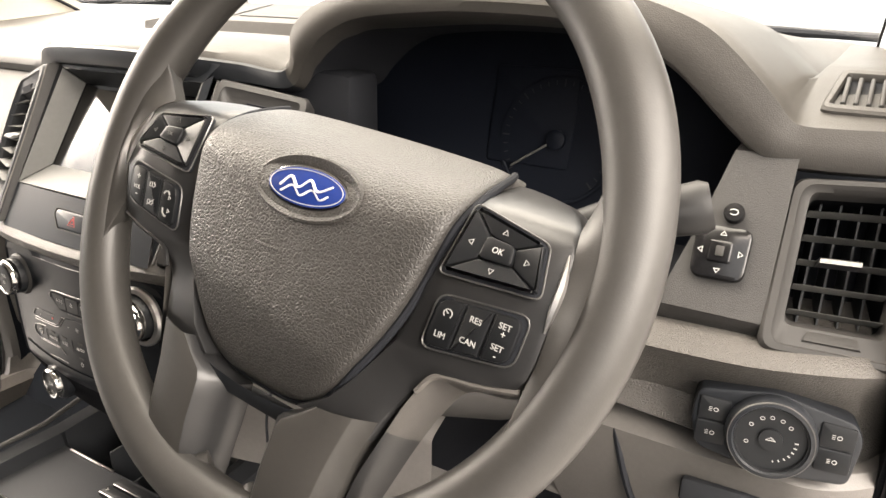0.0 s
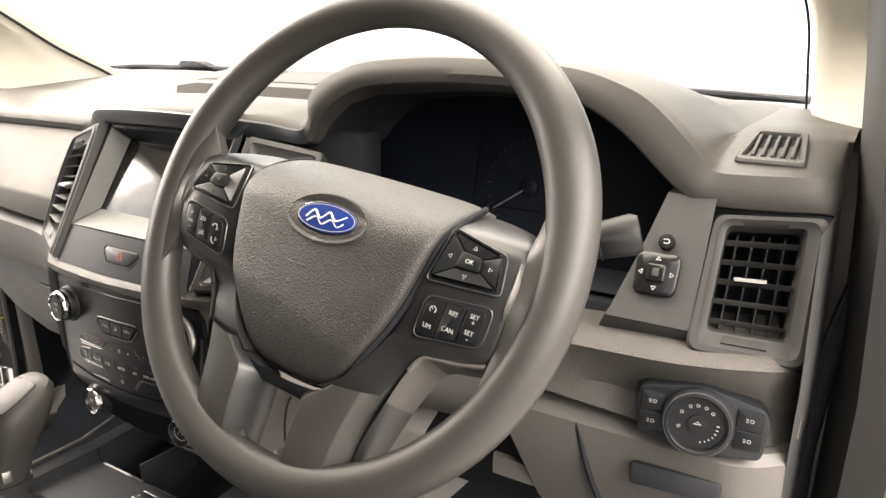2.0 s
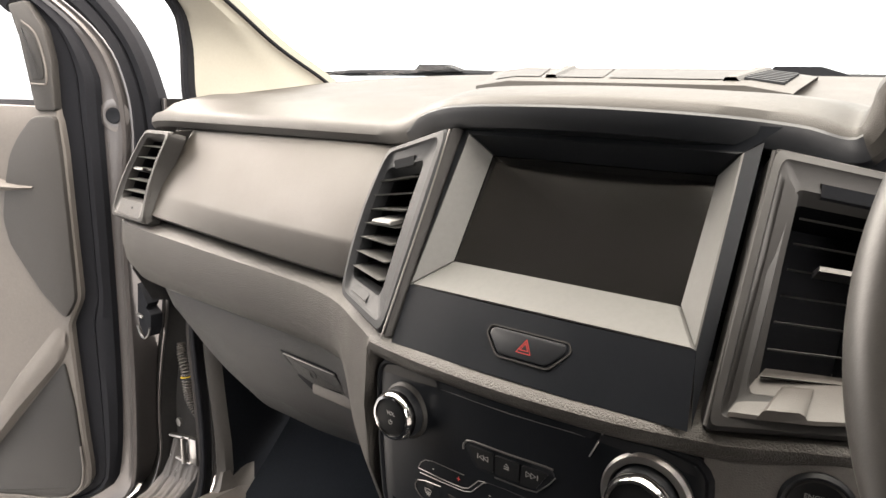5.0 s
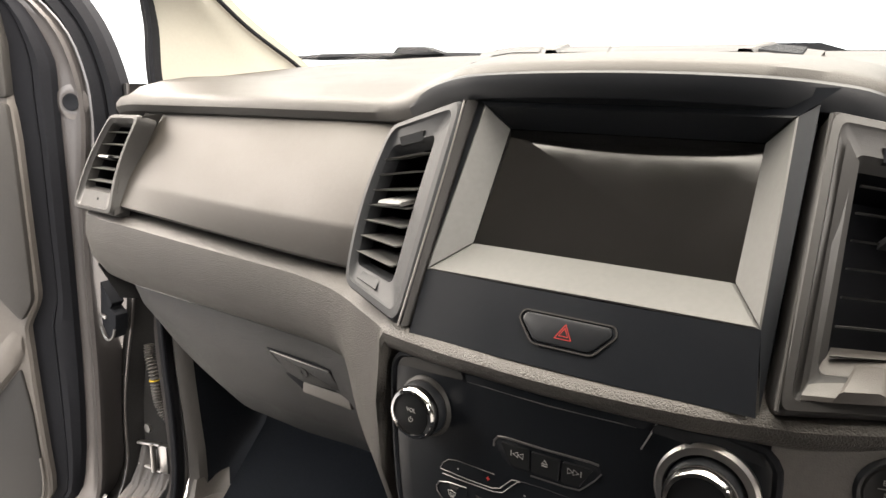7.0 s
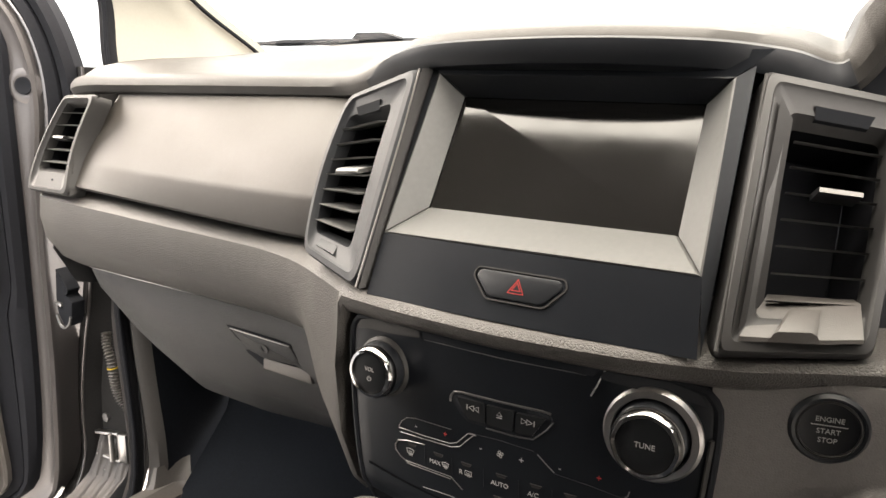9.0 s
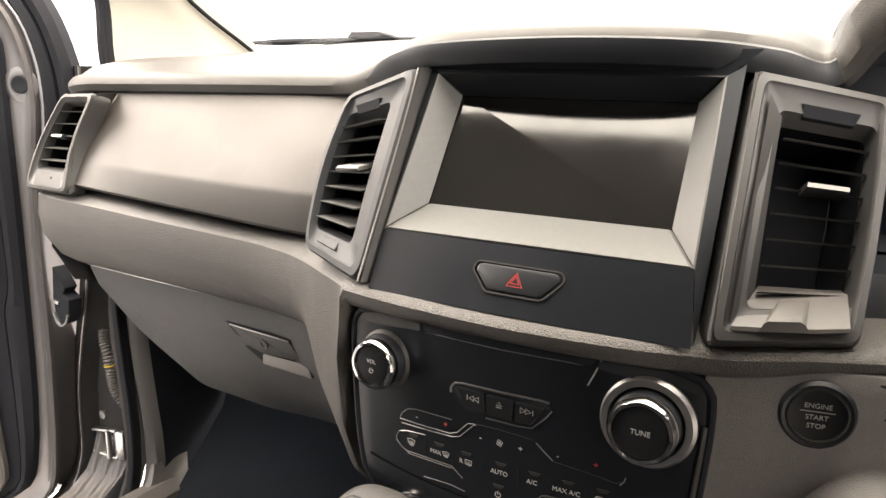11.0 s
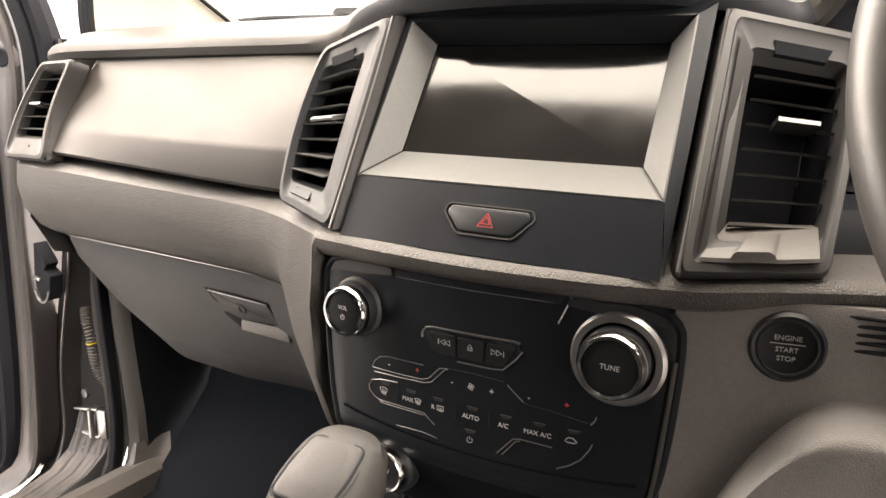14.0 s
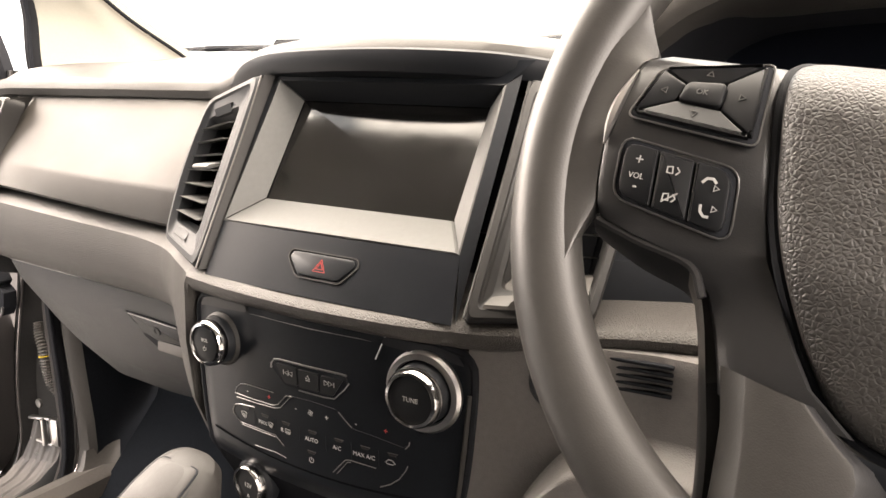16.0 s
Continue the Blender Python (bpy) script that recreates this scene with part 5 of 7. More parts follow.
for pts, w in (([(-0.018, -0.0020), (-0.012, 0.0040), (-0.005, -0.0010), (0.002, 0.0042), (0.009, -0.0008), (0.018, 0.0036)], 0.0010), ([(-0.016, -0.0052), (-0.009, -0.0008), (-0.002, -0.0052), (0.005, -0.0010), (0.012, -0.0050), (0.017, -0.0020)], 0.0007)):
    part("pale_shape", moved(sweep([q + V(0, 0, 0.0029) for q in smooth_line([(x, y, 0) for x, y in pts], 48)], w, 6, flat=0.6), EM), M_EMB, em, "pale wavy shape")
# faint marks on the cover
part("airbag_mark", moved(rbox(0.022, 0.0018, 0.0008, 0.0003), WR @ pose(-0.008, -0.016, 0.0240)), M_HUB, pad)
part("airbag_mark", moved(rbox(0.004, 0.0030, 0.0008, 0.0003), WR @ pose(-0.010, -0.030, 0.0240)), M_HUB, pad)

# side spokes with keys
HV, HU = [q[1] for q in half[3:]][::-1], [q[0] for q in half[3:]][::-1]


def pad_edge(v):
    """Half width of the airbag cover at height v."""
    return float(spline(HV, HU, [min(max(v, -0.093), 0.0625)])[0])


def wing_n(v):
    """The spoke panel is a ridge: its upper half faces up and rolls back at the top, its lower half faces down."""
    if v > 0.002:
        return 0.0160 - 0.20 * (v - 0.002) - 0.046 * (max(0.0, v - 0.034) / 0.026) ** 2
    return max(0.0160 + 0.18 * (v - 0.002), 0.0100) + 0.004 * min(1.0, max(0.0, (-0.05 - v) / 0.03))


def mir(pts, s):
    return [(p[0] * s, p[1]) for p in (pts if s > 0 else pts[::-1])]


for s in (1, -1):
    rows = []
    for v, xo in ((0.0605, 0.100), (0.0595, 0.112), (0.0575, 0.1255), (0.0535, 0.1375), (0.047, 0.1470), (0.040, 0.1520), (0.032, 0.1545), (0.022, 0.1555), (0.010, 0.1560), (-0.004, 0.1558), (-0.018, 0.1545), (-0.028, 0.1525), (-0.034, 0.149), (-0.038, 0.136), (-0.0415, 0.117), (-0.0455, 0.1055), (-0.054, 0.098), (-0.066, 0.092), (-0.078, 0.087), (-0.090, 0.083)):
        xi = pad_edge(v) + 0.0034
        n0 = wing_n(v)
        rows.append([WR @ V(s * (xi + (xo - xi) * f), v, n0 + h - 0.006 * f * min(1.0, max(0.0, (-0.040 - v) / 0.012))) for f, h in ((0.0, -0.016), (0.0, -0.002), (0.04, 0.0), (0.35, 0.0004), (0.7, 0.0004), (0.95, 0.0), (0.99, -0.0015), (1.0, -0.004), (1.0, -0.016))])
    part("spoke", loft(rows), M_SPOKE, wheel, "dark plastic spoke panel")
    # foam swelling that joins spoke and rim
    wing = smooth_line([(x, v, 0) for x, v in ((0.1460, 0.0475), (0.1500, 0.0430), (0.1530, 0.0360), (0.1548, 0.026), (0.1558, 0.012), (0.1558, -0.002), (0.1545, -0.018), (0.1525, -0.028), (0.1490, -0.0340))], 30)
    rows = []
    for i, p in enumerate(wing):
        f = i / 29
        n = wing_n(p.y) - 0.0012
        a = WR @ V(s * p.x, p.y, n)
        al = RI @ a
        ang = math.atan2(al.y, al.x) + s * radians(7.0 * max(0.0, 1 - f / 0.35) ** 2 - 7.0 * max(0.0, (f - 0.65) / 0.35) ** 2)
        o, o2 = [RM @ V(r * math.cos(ang), r * math.sin(ang), h) for r, h in ((R - 0.0105, 0.0118), (R - 0.002, 0.0130))]
        nrm = WR.to_3x3() @ V(0, 0, 1)
        tip = max(0.0, (0.10 - f) / 0.10, (f - 0.86) / 0.14) ** 2
        a = a.lerp(o, tip)
        rows.append([(a - nrm * 0.010).lerp(o - nrm * 0.004, tip), a, a.lerp(o, 0.25) + nrm * 0.0004, a.lerp(o, 0.6) + nrm * 0.0002, o, o2])
    part("spoke_root", loft(rows), M_RIM, wheel, "foam swelling between spoke and rim")
    part("root_back", loft([[r[0], r[0].lerp(r[4], 0.5) - nrm * 0.010, r[4] - nrm * 0.016] for r in rows]), M_RIM, wheel)
    edge = smooth_line([(s * x, v, wing_n(v) + 0.0004) for x, v in ((0.1520, 0.0330), (0.1543, 0.020), (0.1550, 0.008), (0.1548, -0.004))], 24)
    part("wing_trim", moved(sweep(edge, [0.0004 + 0.0020 * math.sin(3.1 * i / 23) for i in range(24)], 6), WR), M_SATIN, wheel, "satin edge strip of the spoke")
    low_edge = smooth_line([(s * 0.1500, -0.0350, 0.0070), (s * 0.130, -0.0400, 0.0075), (s * 0.107, -0.0445, 0.0075), (s * 0.0985, -0.056, 0.0075)], 24)
    # left edge takes a darker material for its shaded underside
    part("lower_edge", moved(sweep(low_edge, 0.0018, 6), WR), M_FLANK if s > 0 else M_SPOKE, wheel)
    K = WR @ pose(0, 0.0225, 0.0125, -13) @ pose(0, -0.0225, 0)
    quad = [(0.0990, 0.0412), (0.1410, 0.0335), (0.1470, 0.0100), (0.0955, 0.0055)]
    part("key_well", moved(plate(outline(mir([(0.121 + (a - 0.121) * 1.05, 0.0225 + (c - 0.0225) * 1.08) for a, c in quad], s), 0.004), -0.004, 0.0010, 0.0006), K), M_GAP, wheel)
    part("well_rim", moved(sweep([V(x, y, 0.0010) for x, y in outline(mir([(0.121 + (a - 0.121) * 1.06, 0.0225 + (c - 0.0225) * 1.10) for a, c in quad], s), 0.004)], 0.0005, 6, closed=True), K), M_LINE, wheel, "thin bright key surround")
    cxk, cyk = sum(q[0] for q in quad) / 4, sum(q[1] for q in quad) / 4
    for i in range(4):
        a, c2 = Vector(quad[i]), Vector(quad[(i + 1) % 4])
        c = Vector((cxk, cyk))
        a, c2 = a.lerp(c, 0.04), c2.lerp(c, 0.04)
        a2, b2 = a.lerp(c, 0.62), c2.lerp(c, 0.62)
        g = 0.02
        tri = [tuple(a.lerp(c2, g)), tuple(c2.lerp(a, g)), tuple(b2.lerp(a2, g)), tuple(a2.lerp(b2, g))]
        kk = part("cursor_key", moved(plate(outline(mir(tri, s), 0.001, 2), -0.001, 0.0040, 0.0012), K), M_KEY, wheel)
        mc = (a + c2 + a2 + b2) / 4
        d = (mc - c).normalized()
        n = Vector((-d.y, d.x))
        t3 = [tuple(mc + d * 0.0015), tuple(mc - d * 0.0009 + n * 0.0014), tuple(mc - d * 0.0009 - n * 0.0014)]
        stroke(mir(t3, s), 0.0004, K @ pose(0, 0, 0.0041), M_PRINT if s > 0 else M_BEZ, kk, "arrow_mark", closed=True)
    okp = outline(mir([(cxk - 0.0085, cyk + 0.0062), (cxk + 0.0075, cyk + 0.0048), (cxk + 0.009, cyk - 0.0048), (cxk - 0.009, cyk - 0.0056)], s), 0.003)
    okk = part("ok_key", moved(plate(okp, -0.001, 0.0052, 0.0012), K), M_KEY, wheel)
    letters("OK", 0.0042 if s > 0 else 0.0034, K @ pose(s * cxk, cyk, 0.0053), M_PRINT if s > 0 else M_BEZ, okk)
    K = WR @ pose(0, -0.0165, 0.0128, 6) @ pose(0, 0.0165, 0)
    low = [(0.0995, -0.0060), (0.1450, -0.0012), (0.1430, -0.0240), (0.0965, -0.0312)]
    part("key_well", moved(plate(outline(mir([(0.121 + (a - 0.121) * 1.09, -0.0165 + (c + 0.0165) * 1.14) for a, c in low], s), 0.007), -0.004, 0.0010, 0.0006), K), M_GAP, wheel)
    part("well_rim", moved(sweep([V(x, y, 0.0010) for x, y in outline(mir([(0.121 + (a - 0.121) * 1.10, -0.0165 + (c + 0.0165) * 1.16) for a, c in low], s), 0.007)], 0.0005, 6, closed=True), K), M_LINE, wheel, "thin bright key surround")
    A, B, C, D = [Vector(q) for q in low]
    txt = [["", "RES", "SET"], ["LIM", "CAN", "SET"]]
    for i in range(3):
        e0, e1 = A.lerp(B, i / 3 + 0.008), A.lerp(B, (i + 1) / 3 - 0.008)
        f0, f1 = D.lerp(C, i / 3 + 0.008), D.lerp(C, (i + 1) / 3 - 0.008)
        rad = [0.006 if i == 0 else 0.001, 0.006 if i == 2 else 0.001, 0.006 if i == 2 else 0.001, 0.006 if i == 0 else 0.001]
        pts = [tuple(e0), tuple(e1), tuple(f1), tuple(f0)]
        kk = part("rocker_key", moved(plate(outline(mir(pts, s), rad if s > 0 else rad[::-1], 3), -0.001, 0.0036, 0.0012), K), M_KEY, wheel)
        for j in range(2):
            pc2 = (e0 + e1).lerp(f0 + f1, 0.27 + 0.46 * j) / 2
            Kp = K @ pose(s * pc2.x, pc2.y, 0.0037)
            if s > 0 and txt[j][i]:
                letters(txt[j][i], 0.0043, Kp @ pose(0, 0.0008 if i == 2 else 0, 0), M_PRINT, kk)
                if i == 2:
                    letters("+" if j == 0 else "-", 0.005, Kp @ pose(0, -0.0030, 0), M_PRINT, kk)
            elif s > 0:
                stroke([(0.0024 * math.cos(q), 0.0022 * math.sin(q)) for q in np.linspace(-0.8, 4.0, 12)], 0.0005, Kp, M_PRINT, kk, "speed_mark")
                stroke([(0.0002, 0), (-0.0018, 0.0016)], 0.0006, Kp, M_PRINT, kk, "speed_mark")
            elif i == 2:
                letters("+" if j == 0 else "-", 0.0065, Kp, M_PRINT, kk)
            elif i == 1:
                stroke([(-0.003, 0.0012), (-0.001, 0.0016), (-0.0005, -0.0012), (-0.003, -0.0012)], 0.0006, Kp, M_PRINT, kk, "voice_mark", closed=True)
                stroke([(0.0008, -0.0016), (0.0022, 0.0), (0.0008, 0.0016)], 0.0006, Kp, M_PRINT, kk, "voice_mark")
                if j:
                    stroke([(-0.0032, -0.0022), (0.0026, 0.0024)], 0.0005, Kp, M_PRINT, kk, "voice_mark")
            else:
                stroke([(-0.0035, -0.0006), (-0.002, 0.0014), (0.0005, 0.0016), (0.002, 0.0)] if j == 0 else [(-0.003, 0.0022), (-0.0026, -0.0005), (-0.0008, -0.0022), (0.0012, -0.0022)], 0.0011, Kp, M_PRINT, kk, "call_mark")
                stroke([(-0.001, -0.0012), (0.0010, 0.0), (-0.001, 0.0012)], 0.0005, Kp @ pose(0.0026, -0.0020 if j == 0 else 0.0012, 0), M_PRINT, kk, "skip_mark", closed=True)
    if s < 0:
        letters("VOL", 0.0034, K @ pose(-0.1365, -0.0150, 0.0037), M_PRINT, kk)
    # lower spoke: a broad face, its inner facet and outer bevel coloured darker as shaded
    rows = []
    for v, a0, a1, a2, a3, f0, k in ((-0.080, 0.050, 0.053, 0.0745, 0.0845, 0.013, 1.0), (-0.088, 0.039, 0.043, 0.0725, 0.0820, 0.012, 1.0), (-0.0945, 0.026, 0.034, 0.071, 0.0800, 0.009, 1.0), (-0.100, 0.0195, 0.0318, 0.0695, 0.0785, 0.004, 1.0), (-0.110, 0.0185, 0.0313, 0.0675, 0.0770, 0.003, 1.0), (-0.125, 0.0180, 0.0308, 0.0655, 0.0752, 0.002, 1.0), (-0.140, 0.0180, 0.0303, 0.0640, 0.0738, 0.001, 0.92), (-0.152, 0.0180, 0.0300, 0.0630, 0.0725, -0.001, 0.72), (-0.163, 0.0180, 0.0298, 0.0622, 0.0715, -0.004, 0.40)):
        rows.append([WR @ V(s * u, v - 0.004 * math.sin(40 * u), n) for u, n in ((a0, -0.014), (a0, f0), (a1 - 0.0015, 0.0180 * k), (a1, 0.0196 * k), (a1 + 0.002, 0.0200 * k), ((a1 + a2) / 2, 0.0190 * k), (a2 - 0.001, 0.0172 * k), (a2, 0.0166 * k), (a3, 0.0085 * k), (a3 + 0.0005, 0.006 * k), (a3, -0.014))])
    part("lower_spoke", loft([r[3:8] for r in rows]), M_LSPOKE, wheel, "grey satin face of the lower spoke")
    part("lower_spoke_inner", loft([r[:4] for r in rows]), M_SPOKE, wheel, "inner facet of the lower spoke, coloured dark as shaded")
    part("lower_spoke_bevel", loft([r[7:] for r in rows]), M_RIM, wheel, "outer bevel of the lower spoke, coloured dark as shaded")
    part("spoke_collar", moved(sweep(smooth_line([(s * 0.018, -0.148, 0.003), (s * 0.030, -0.156, 0.010), (s * 0.050, -0.154, 0.012), (s * 0.066, -0.147, 0.008), (s * 0.075, -0.138, 0.0)], 24), 0.0055, 10), WR), M_RIM, wheel, "foam collar where the spoke meets the rim")
    fr = [(0.151, -0.0345, 0.007), (0.130, -0.0395, 0.007), (0.107, -0.0435, 0.007), (0.097, -0.060, 0.008), (0.089, -0.084, 0.007), (0.0800, -0.115, 0.005), (0.0745, -0.150, 0.0)]
    bk = [(0.1545, -0.039, -0.020), (0.133, -0.047, -0.024), (0.1105, -0.053, -0.028), (0.1010, -0.069, -0.026), (0.0940, -0.090, -0.024), (0.0870, -0.118, -0.022), (0.079, -0.152, -0.018)]
    F, G = smooth_line([(s * x, y, z) for x, y, z in fr], 24), smooth_line([(s * x, y, z) for x, y, z in bk], 24)
    # shell shade put into materials: dark wing underside on the left, darker lower legs
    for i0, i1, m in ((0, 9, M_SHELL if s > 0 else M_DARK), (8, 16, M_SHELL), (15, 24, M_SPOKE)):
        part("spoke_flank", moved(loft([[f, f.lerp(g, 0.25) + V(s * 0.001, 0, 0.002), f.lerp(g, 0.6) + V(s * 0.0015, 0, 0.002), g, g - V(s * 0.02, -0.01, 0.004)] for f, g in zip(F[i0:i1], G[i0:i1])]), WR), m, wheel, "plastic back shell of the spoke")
part("spoke_web", loft([[WR @ V(x, -0.0935 - 0.0035 * (1 - (x / 0.04) ** 2), 0.012), WR @ V(x, -0.099, 0.011), WR @ V(x, -0.107, 0.005), WR @ V(x, -0.109, -0.004), WR @ V(x, -0.106, -0.02)] for x in np.linspace(-0.046, 0.046, 13)]), M_BLACK, wheel, "dark web under the airbag cover")
part("hub_back", moved(lathe([(0.060, -0.010), (0.055, -0.03), (0.045, -0.05), (0.04, -0.09)], 40), WM @ pose(0, -0.03, 0)), M_BLACK, wheel)

# ---- steering column ----
col = thing("steering_column", "dark grey plastic steering column shroud", "steering column", (0.406, 0.5, 1.22))
CM = WM @ pose(0.0, 0.0, -0.07)
rows = []
for d, wx, wy in ((0.0, 0.055, 0.05), (-0.02, 0.068, 0.06), (-0.08, 0.072, 0.066), (-0.16, 0.075, 0.075), (-0.24, 0.075, 0.08)):
    rows.append([CM @ V(wx * math.copysign(abs(math.cos(a)) ** 0.6, math.cos(a)), wy * math.copysign(abs(math.sin(a)) ** 0.6, math.sin(a)) - 0.045, d) for a in np.linspace(0, 2 * math.pi, 32, endpoint=False)])
part("shroud", loft(rows, ring=True, caps=True), M_VENT, col)
for s, nm in ((1, "indicator_stalk"), (-1, "wiper_stalk")):
    st = thing(nm, "black control stalk behind the wheel", "stalk", (0.406 + s * 0.1, 0.47, 1.27))
    end = V(0.592, 0.508, 1.298) if s > 0 else V(0.250, 0.500, 1.255)
    base = V(0.406 + s * 0.06, 0.470, 1.262 if s > 0 else 1.235)
    d = (end - base).normalized()
    ln = (end - base).length
    F = frame_at(base, d, (0, 0.3, 1))
    rows = []
    for u, hy, hz in ((0.0, 0.010, 0.010), (0.25, 0.010, 0.010), (0.42, 0.013, 0.012), (0.55, 0.017, 0.013), (0.74, 0.017, 0.013), (0.78, 0.017, 0.013), (0.79, 0.018, 0.0145), (0.96, 0.020, 0.016), (1.0, 0.017, 0.013)):
        rows.append([F @ V(u * ln, 0.8 * hy * math.cos(a), 0.85 * hz * math.sin(a)) for a in np.linspace(0, 6.2832, 20, endpoint=False)])
    part("stalk", loft(rows, ring=True, caps=True), M_STALK, st)
    part("collar", loft([[F @ V(u * ln, h * math.cos(a), h * 0.8 * math.sin(a)) for a in np.linspace(0, 6.2832, 20, endpoint=False)] for u, h in ((0.77, 0.0152), (0.785, 0.0152))], ring=True), M_GAP, st)

# ---- centre console ----
cons = thing("centre_console", "dark centre console with tray and shifter surround", "console", (0, 0.2, 0.8))
deck = [(-0.150, 0.62), (-0.150, 0.86), (-0.140, 0.895), (-0.126, 0.905), (-0.112, 0.900), (-0.106, 0.885), (0.106, 0.885), (0.112, 0.900), (0.126, 0.905), (0.140, 0.895), (0.150, 0.86), (0.150, 0.62)]
rows = []
for y, up, low in ((-0.45, 0.03, 0), (-0.1, 0.02, 0), (0.15, 0.01, 0), (0.35, 0.0, 0), (0.488, 0.0, 0), (0.490, 0.0, 0.004), (0.494, 0.0, 0.05), (0.56, 0.006, 0.05), (0.62, 0.03, 0.05)):
    rows.append([V(x, y, z + (up if z > 0.8 else 0) - (low if abs(x) < 0.11 and z > 0.8 else 0)) for x, z in deck])
part("body", loft(rows), M_DARK, cons)
part("cubby_back", moved(rbox(0.27, 0.01, 0.10, 0.003), pose(0, 0.600, 0.885)), M_BLACK, cons)
part("cubby_brow", loft([[V(x, 0.565, 0.895), V(x, 0.572, 0.912), V(x, 0.60, 0.925)] for x in (-0.15, -0.05, 0.05, 0.15)]), M_VENT, cons, "grey brow over the storage recess")
part("divider", moved(rbox(0.003, 0.09, 0.055, 0.001), pose(-0.035, 0.545, 0.868)), M_DARK, cons)
part("recess_lip", moved(rbox(0.10, 0.004, 0.0035, 0.0015), pose(0.005, 0.556, 0.899)), M_SATIN, cons, "satin lip of the recess")
usb = part("usb_port", moved(rbox(0.008, 0.003, 0.018, 0.0025), pose(0.0, 0.5945, 0.842)), M_PRINT, cons, "pale port outline")
part("port_core", moved(rbox(0.004, 0.003, 0.012, 0.001), pose(0.0, 0.5925, 0.842)), M_GAP, usb)
part("deck_slit", moved(rbox(0.080, 0.003, 0.002, 0.0006), pose(-0.052, 0.4865, 0.8862)), M_SATIN, cons, "satin edge of the deck")
for x0, x1, y0, y1 in ((0.009, 0.070, 0.4525, 0.4665), (0.011, 0.071, 0.4685, 0.4825), (0.074, 0.104, 0.474, 0.485)):
    bl = part("switch_blank", moved(rbox(x1 - x0, y1 - y0, 0.008, 0.0025), pose((x0 + x1) / 2, (y0 + y1) / 2, 0.8865, 3)), M_BTN, cons)
    part("switch_edge", moved(rbox(x1 - x0 - 0.004, 0.0013, 0.0014, 0.0004), pose((x0 + x1) / 2, y0 + 0.0008, 0.8906, 3)), M_SATIN, bl, "satin key edge")
stroke([(-0.002, 0.0015), (0.002, 0.0), (-0.001, -0.0015)], 0.0008, pose(0.016, 0.460, 0.8908), M_PRINT, cons, "key_mark")
part("gate_frame", moved(loft([[V(*p, z) for p in outline([(-0.05 * k, -0.09 * k2), (0.05 * k, -0.09 * k2), (0.05 * k, 0.09 * k2), (-0.05 * k, 0.09 * k2)], 0.02)] for k, k2, z in ((1.06, 1.04, -0.004), (1.05, 1.03, 0.004), (1.0, 1.0, 0.006), (0.94, 0.97, 0.002))], ring=True), pose(-0.052, 0.300, 0.888)), M_SATIN, cons, "satin shifter surround")
part("gate_floor", moved(rbox(0.094, 0.17, 0.004, 0.001), pose(-0.052, 0.300, 0.8865)), M_BLACK, cons)
part("cup_ring", moved(lathe([(0.042, 0.0), (0.042, 0.004), (0.0395, 0.005), (0.038, 0.0)], 48, False), pose(0.034, 0.384, 0.886)), M_SATIN, cons, "satin cup holder ring")
part("cup_well", moved(lathe([(0.038, 0.001), (0.0002, 0.0005)], 40, False), pose(0.034, 0.384, 0.886)), M_GAP, cons)
part("bezel_line", sweep([V(-0.128, y, z) for y, z in ((0.30, 0.912), (0.40, 0.910), (0.48, 0.912), (0.56, 0.93), (0.60, 0.955))], 0.003, 8), M_VENT, cons)

# ---- gear shifter ----
sh = thing("gear_shifter", "grey leather-covered automatic gear shifter in a black boot", "gear shifter", (-0.05, 0.33, 0.888))
rows = []
for z, cy, hx, hy, tilt in ((0.928, 0.335, 0.0200, 0.0225, 0), (0.958, 0.3385, 0.0210, 0.0235, 3), (0.978, 0.3430, 0.0232, 0.0250, 8), (0.995, 0.3480, 0.0268, 0.0285, 14), (1.012, 0.355, 0.0305, 0.0350, 20), (1.028, 0.359, 0.0335, 0.0395, 24), (1.0420, 0.360, 0.0328, 0.0400, 25), (1.0510, 0.359, 0.0292, 0.0360, 25), (1.0560, 0.358, 0.0228, 0.0280, 25), (1.0580, 0.357, 0.011, 0.014, 25)):
    ct, st_ = math.cos(radians(tilt)), math.sin(radians(tilt))
    row = []
    for a in np.linspace(0, 6.2832, 48, endpoint=False):
        x = hx * math.copysign(abs(math.cos(a)) ** 0.72, math.cos(a))
        y = hy * math.copysign(abs(math.sin(a)) ** 0.72, math.sin(a))
        row.append(V(-0.0415 + x + (z - 1.0) * 0.06, cy + y * ct, z + y * st_))
    rows.append(row)
part("knob", loft(rows, ring=True, caps=True), M_KNOB, sh, "grey leather-covered grip")
SM = frame_at((-0.0385, 0.357, 1.0572), (1, 0, 0), (0, math.cos(radians(25)), math.sin(radians(25))))
face = outline([(-0.0200, -0.0270), (0.0200, -0.0270), (0.0215, -0.004), (0.0190, 0.0190), (-0.0190, 0.0190), (-0.0215, -0.004)], 0.006)
part("top_face", moved(plate(face, -0.006, 0.0004, 0.0018), SM), M_KNOB, sh, "smooth leather top of the grip")
part("top_insert", moved(plate(outline([(-0.0165, 0.0205), (0.0165, 0.0205), (0.0140, 0.0262), (-0.0140, 0.0262)], 0.0025), -0.008, -0.0014, 0.001), SM), M_FLANK, sh, "pale inset on top of the grip")
part("seam", moved(sweep([V(x, y, -0.0012) for x, y in face] + [V(face[0][0], face[0][1], -0.0012)], 0.0010, 6), SM), M_GAP, sh)
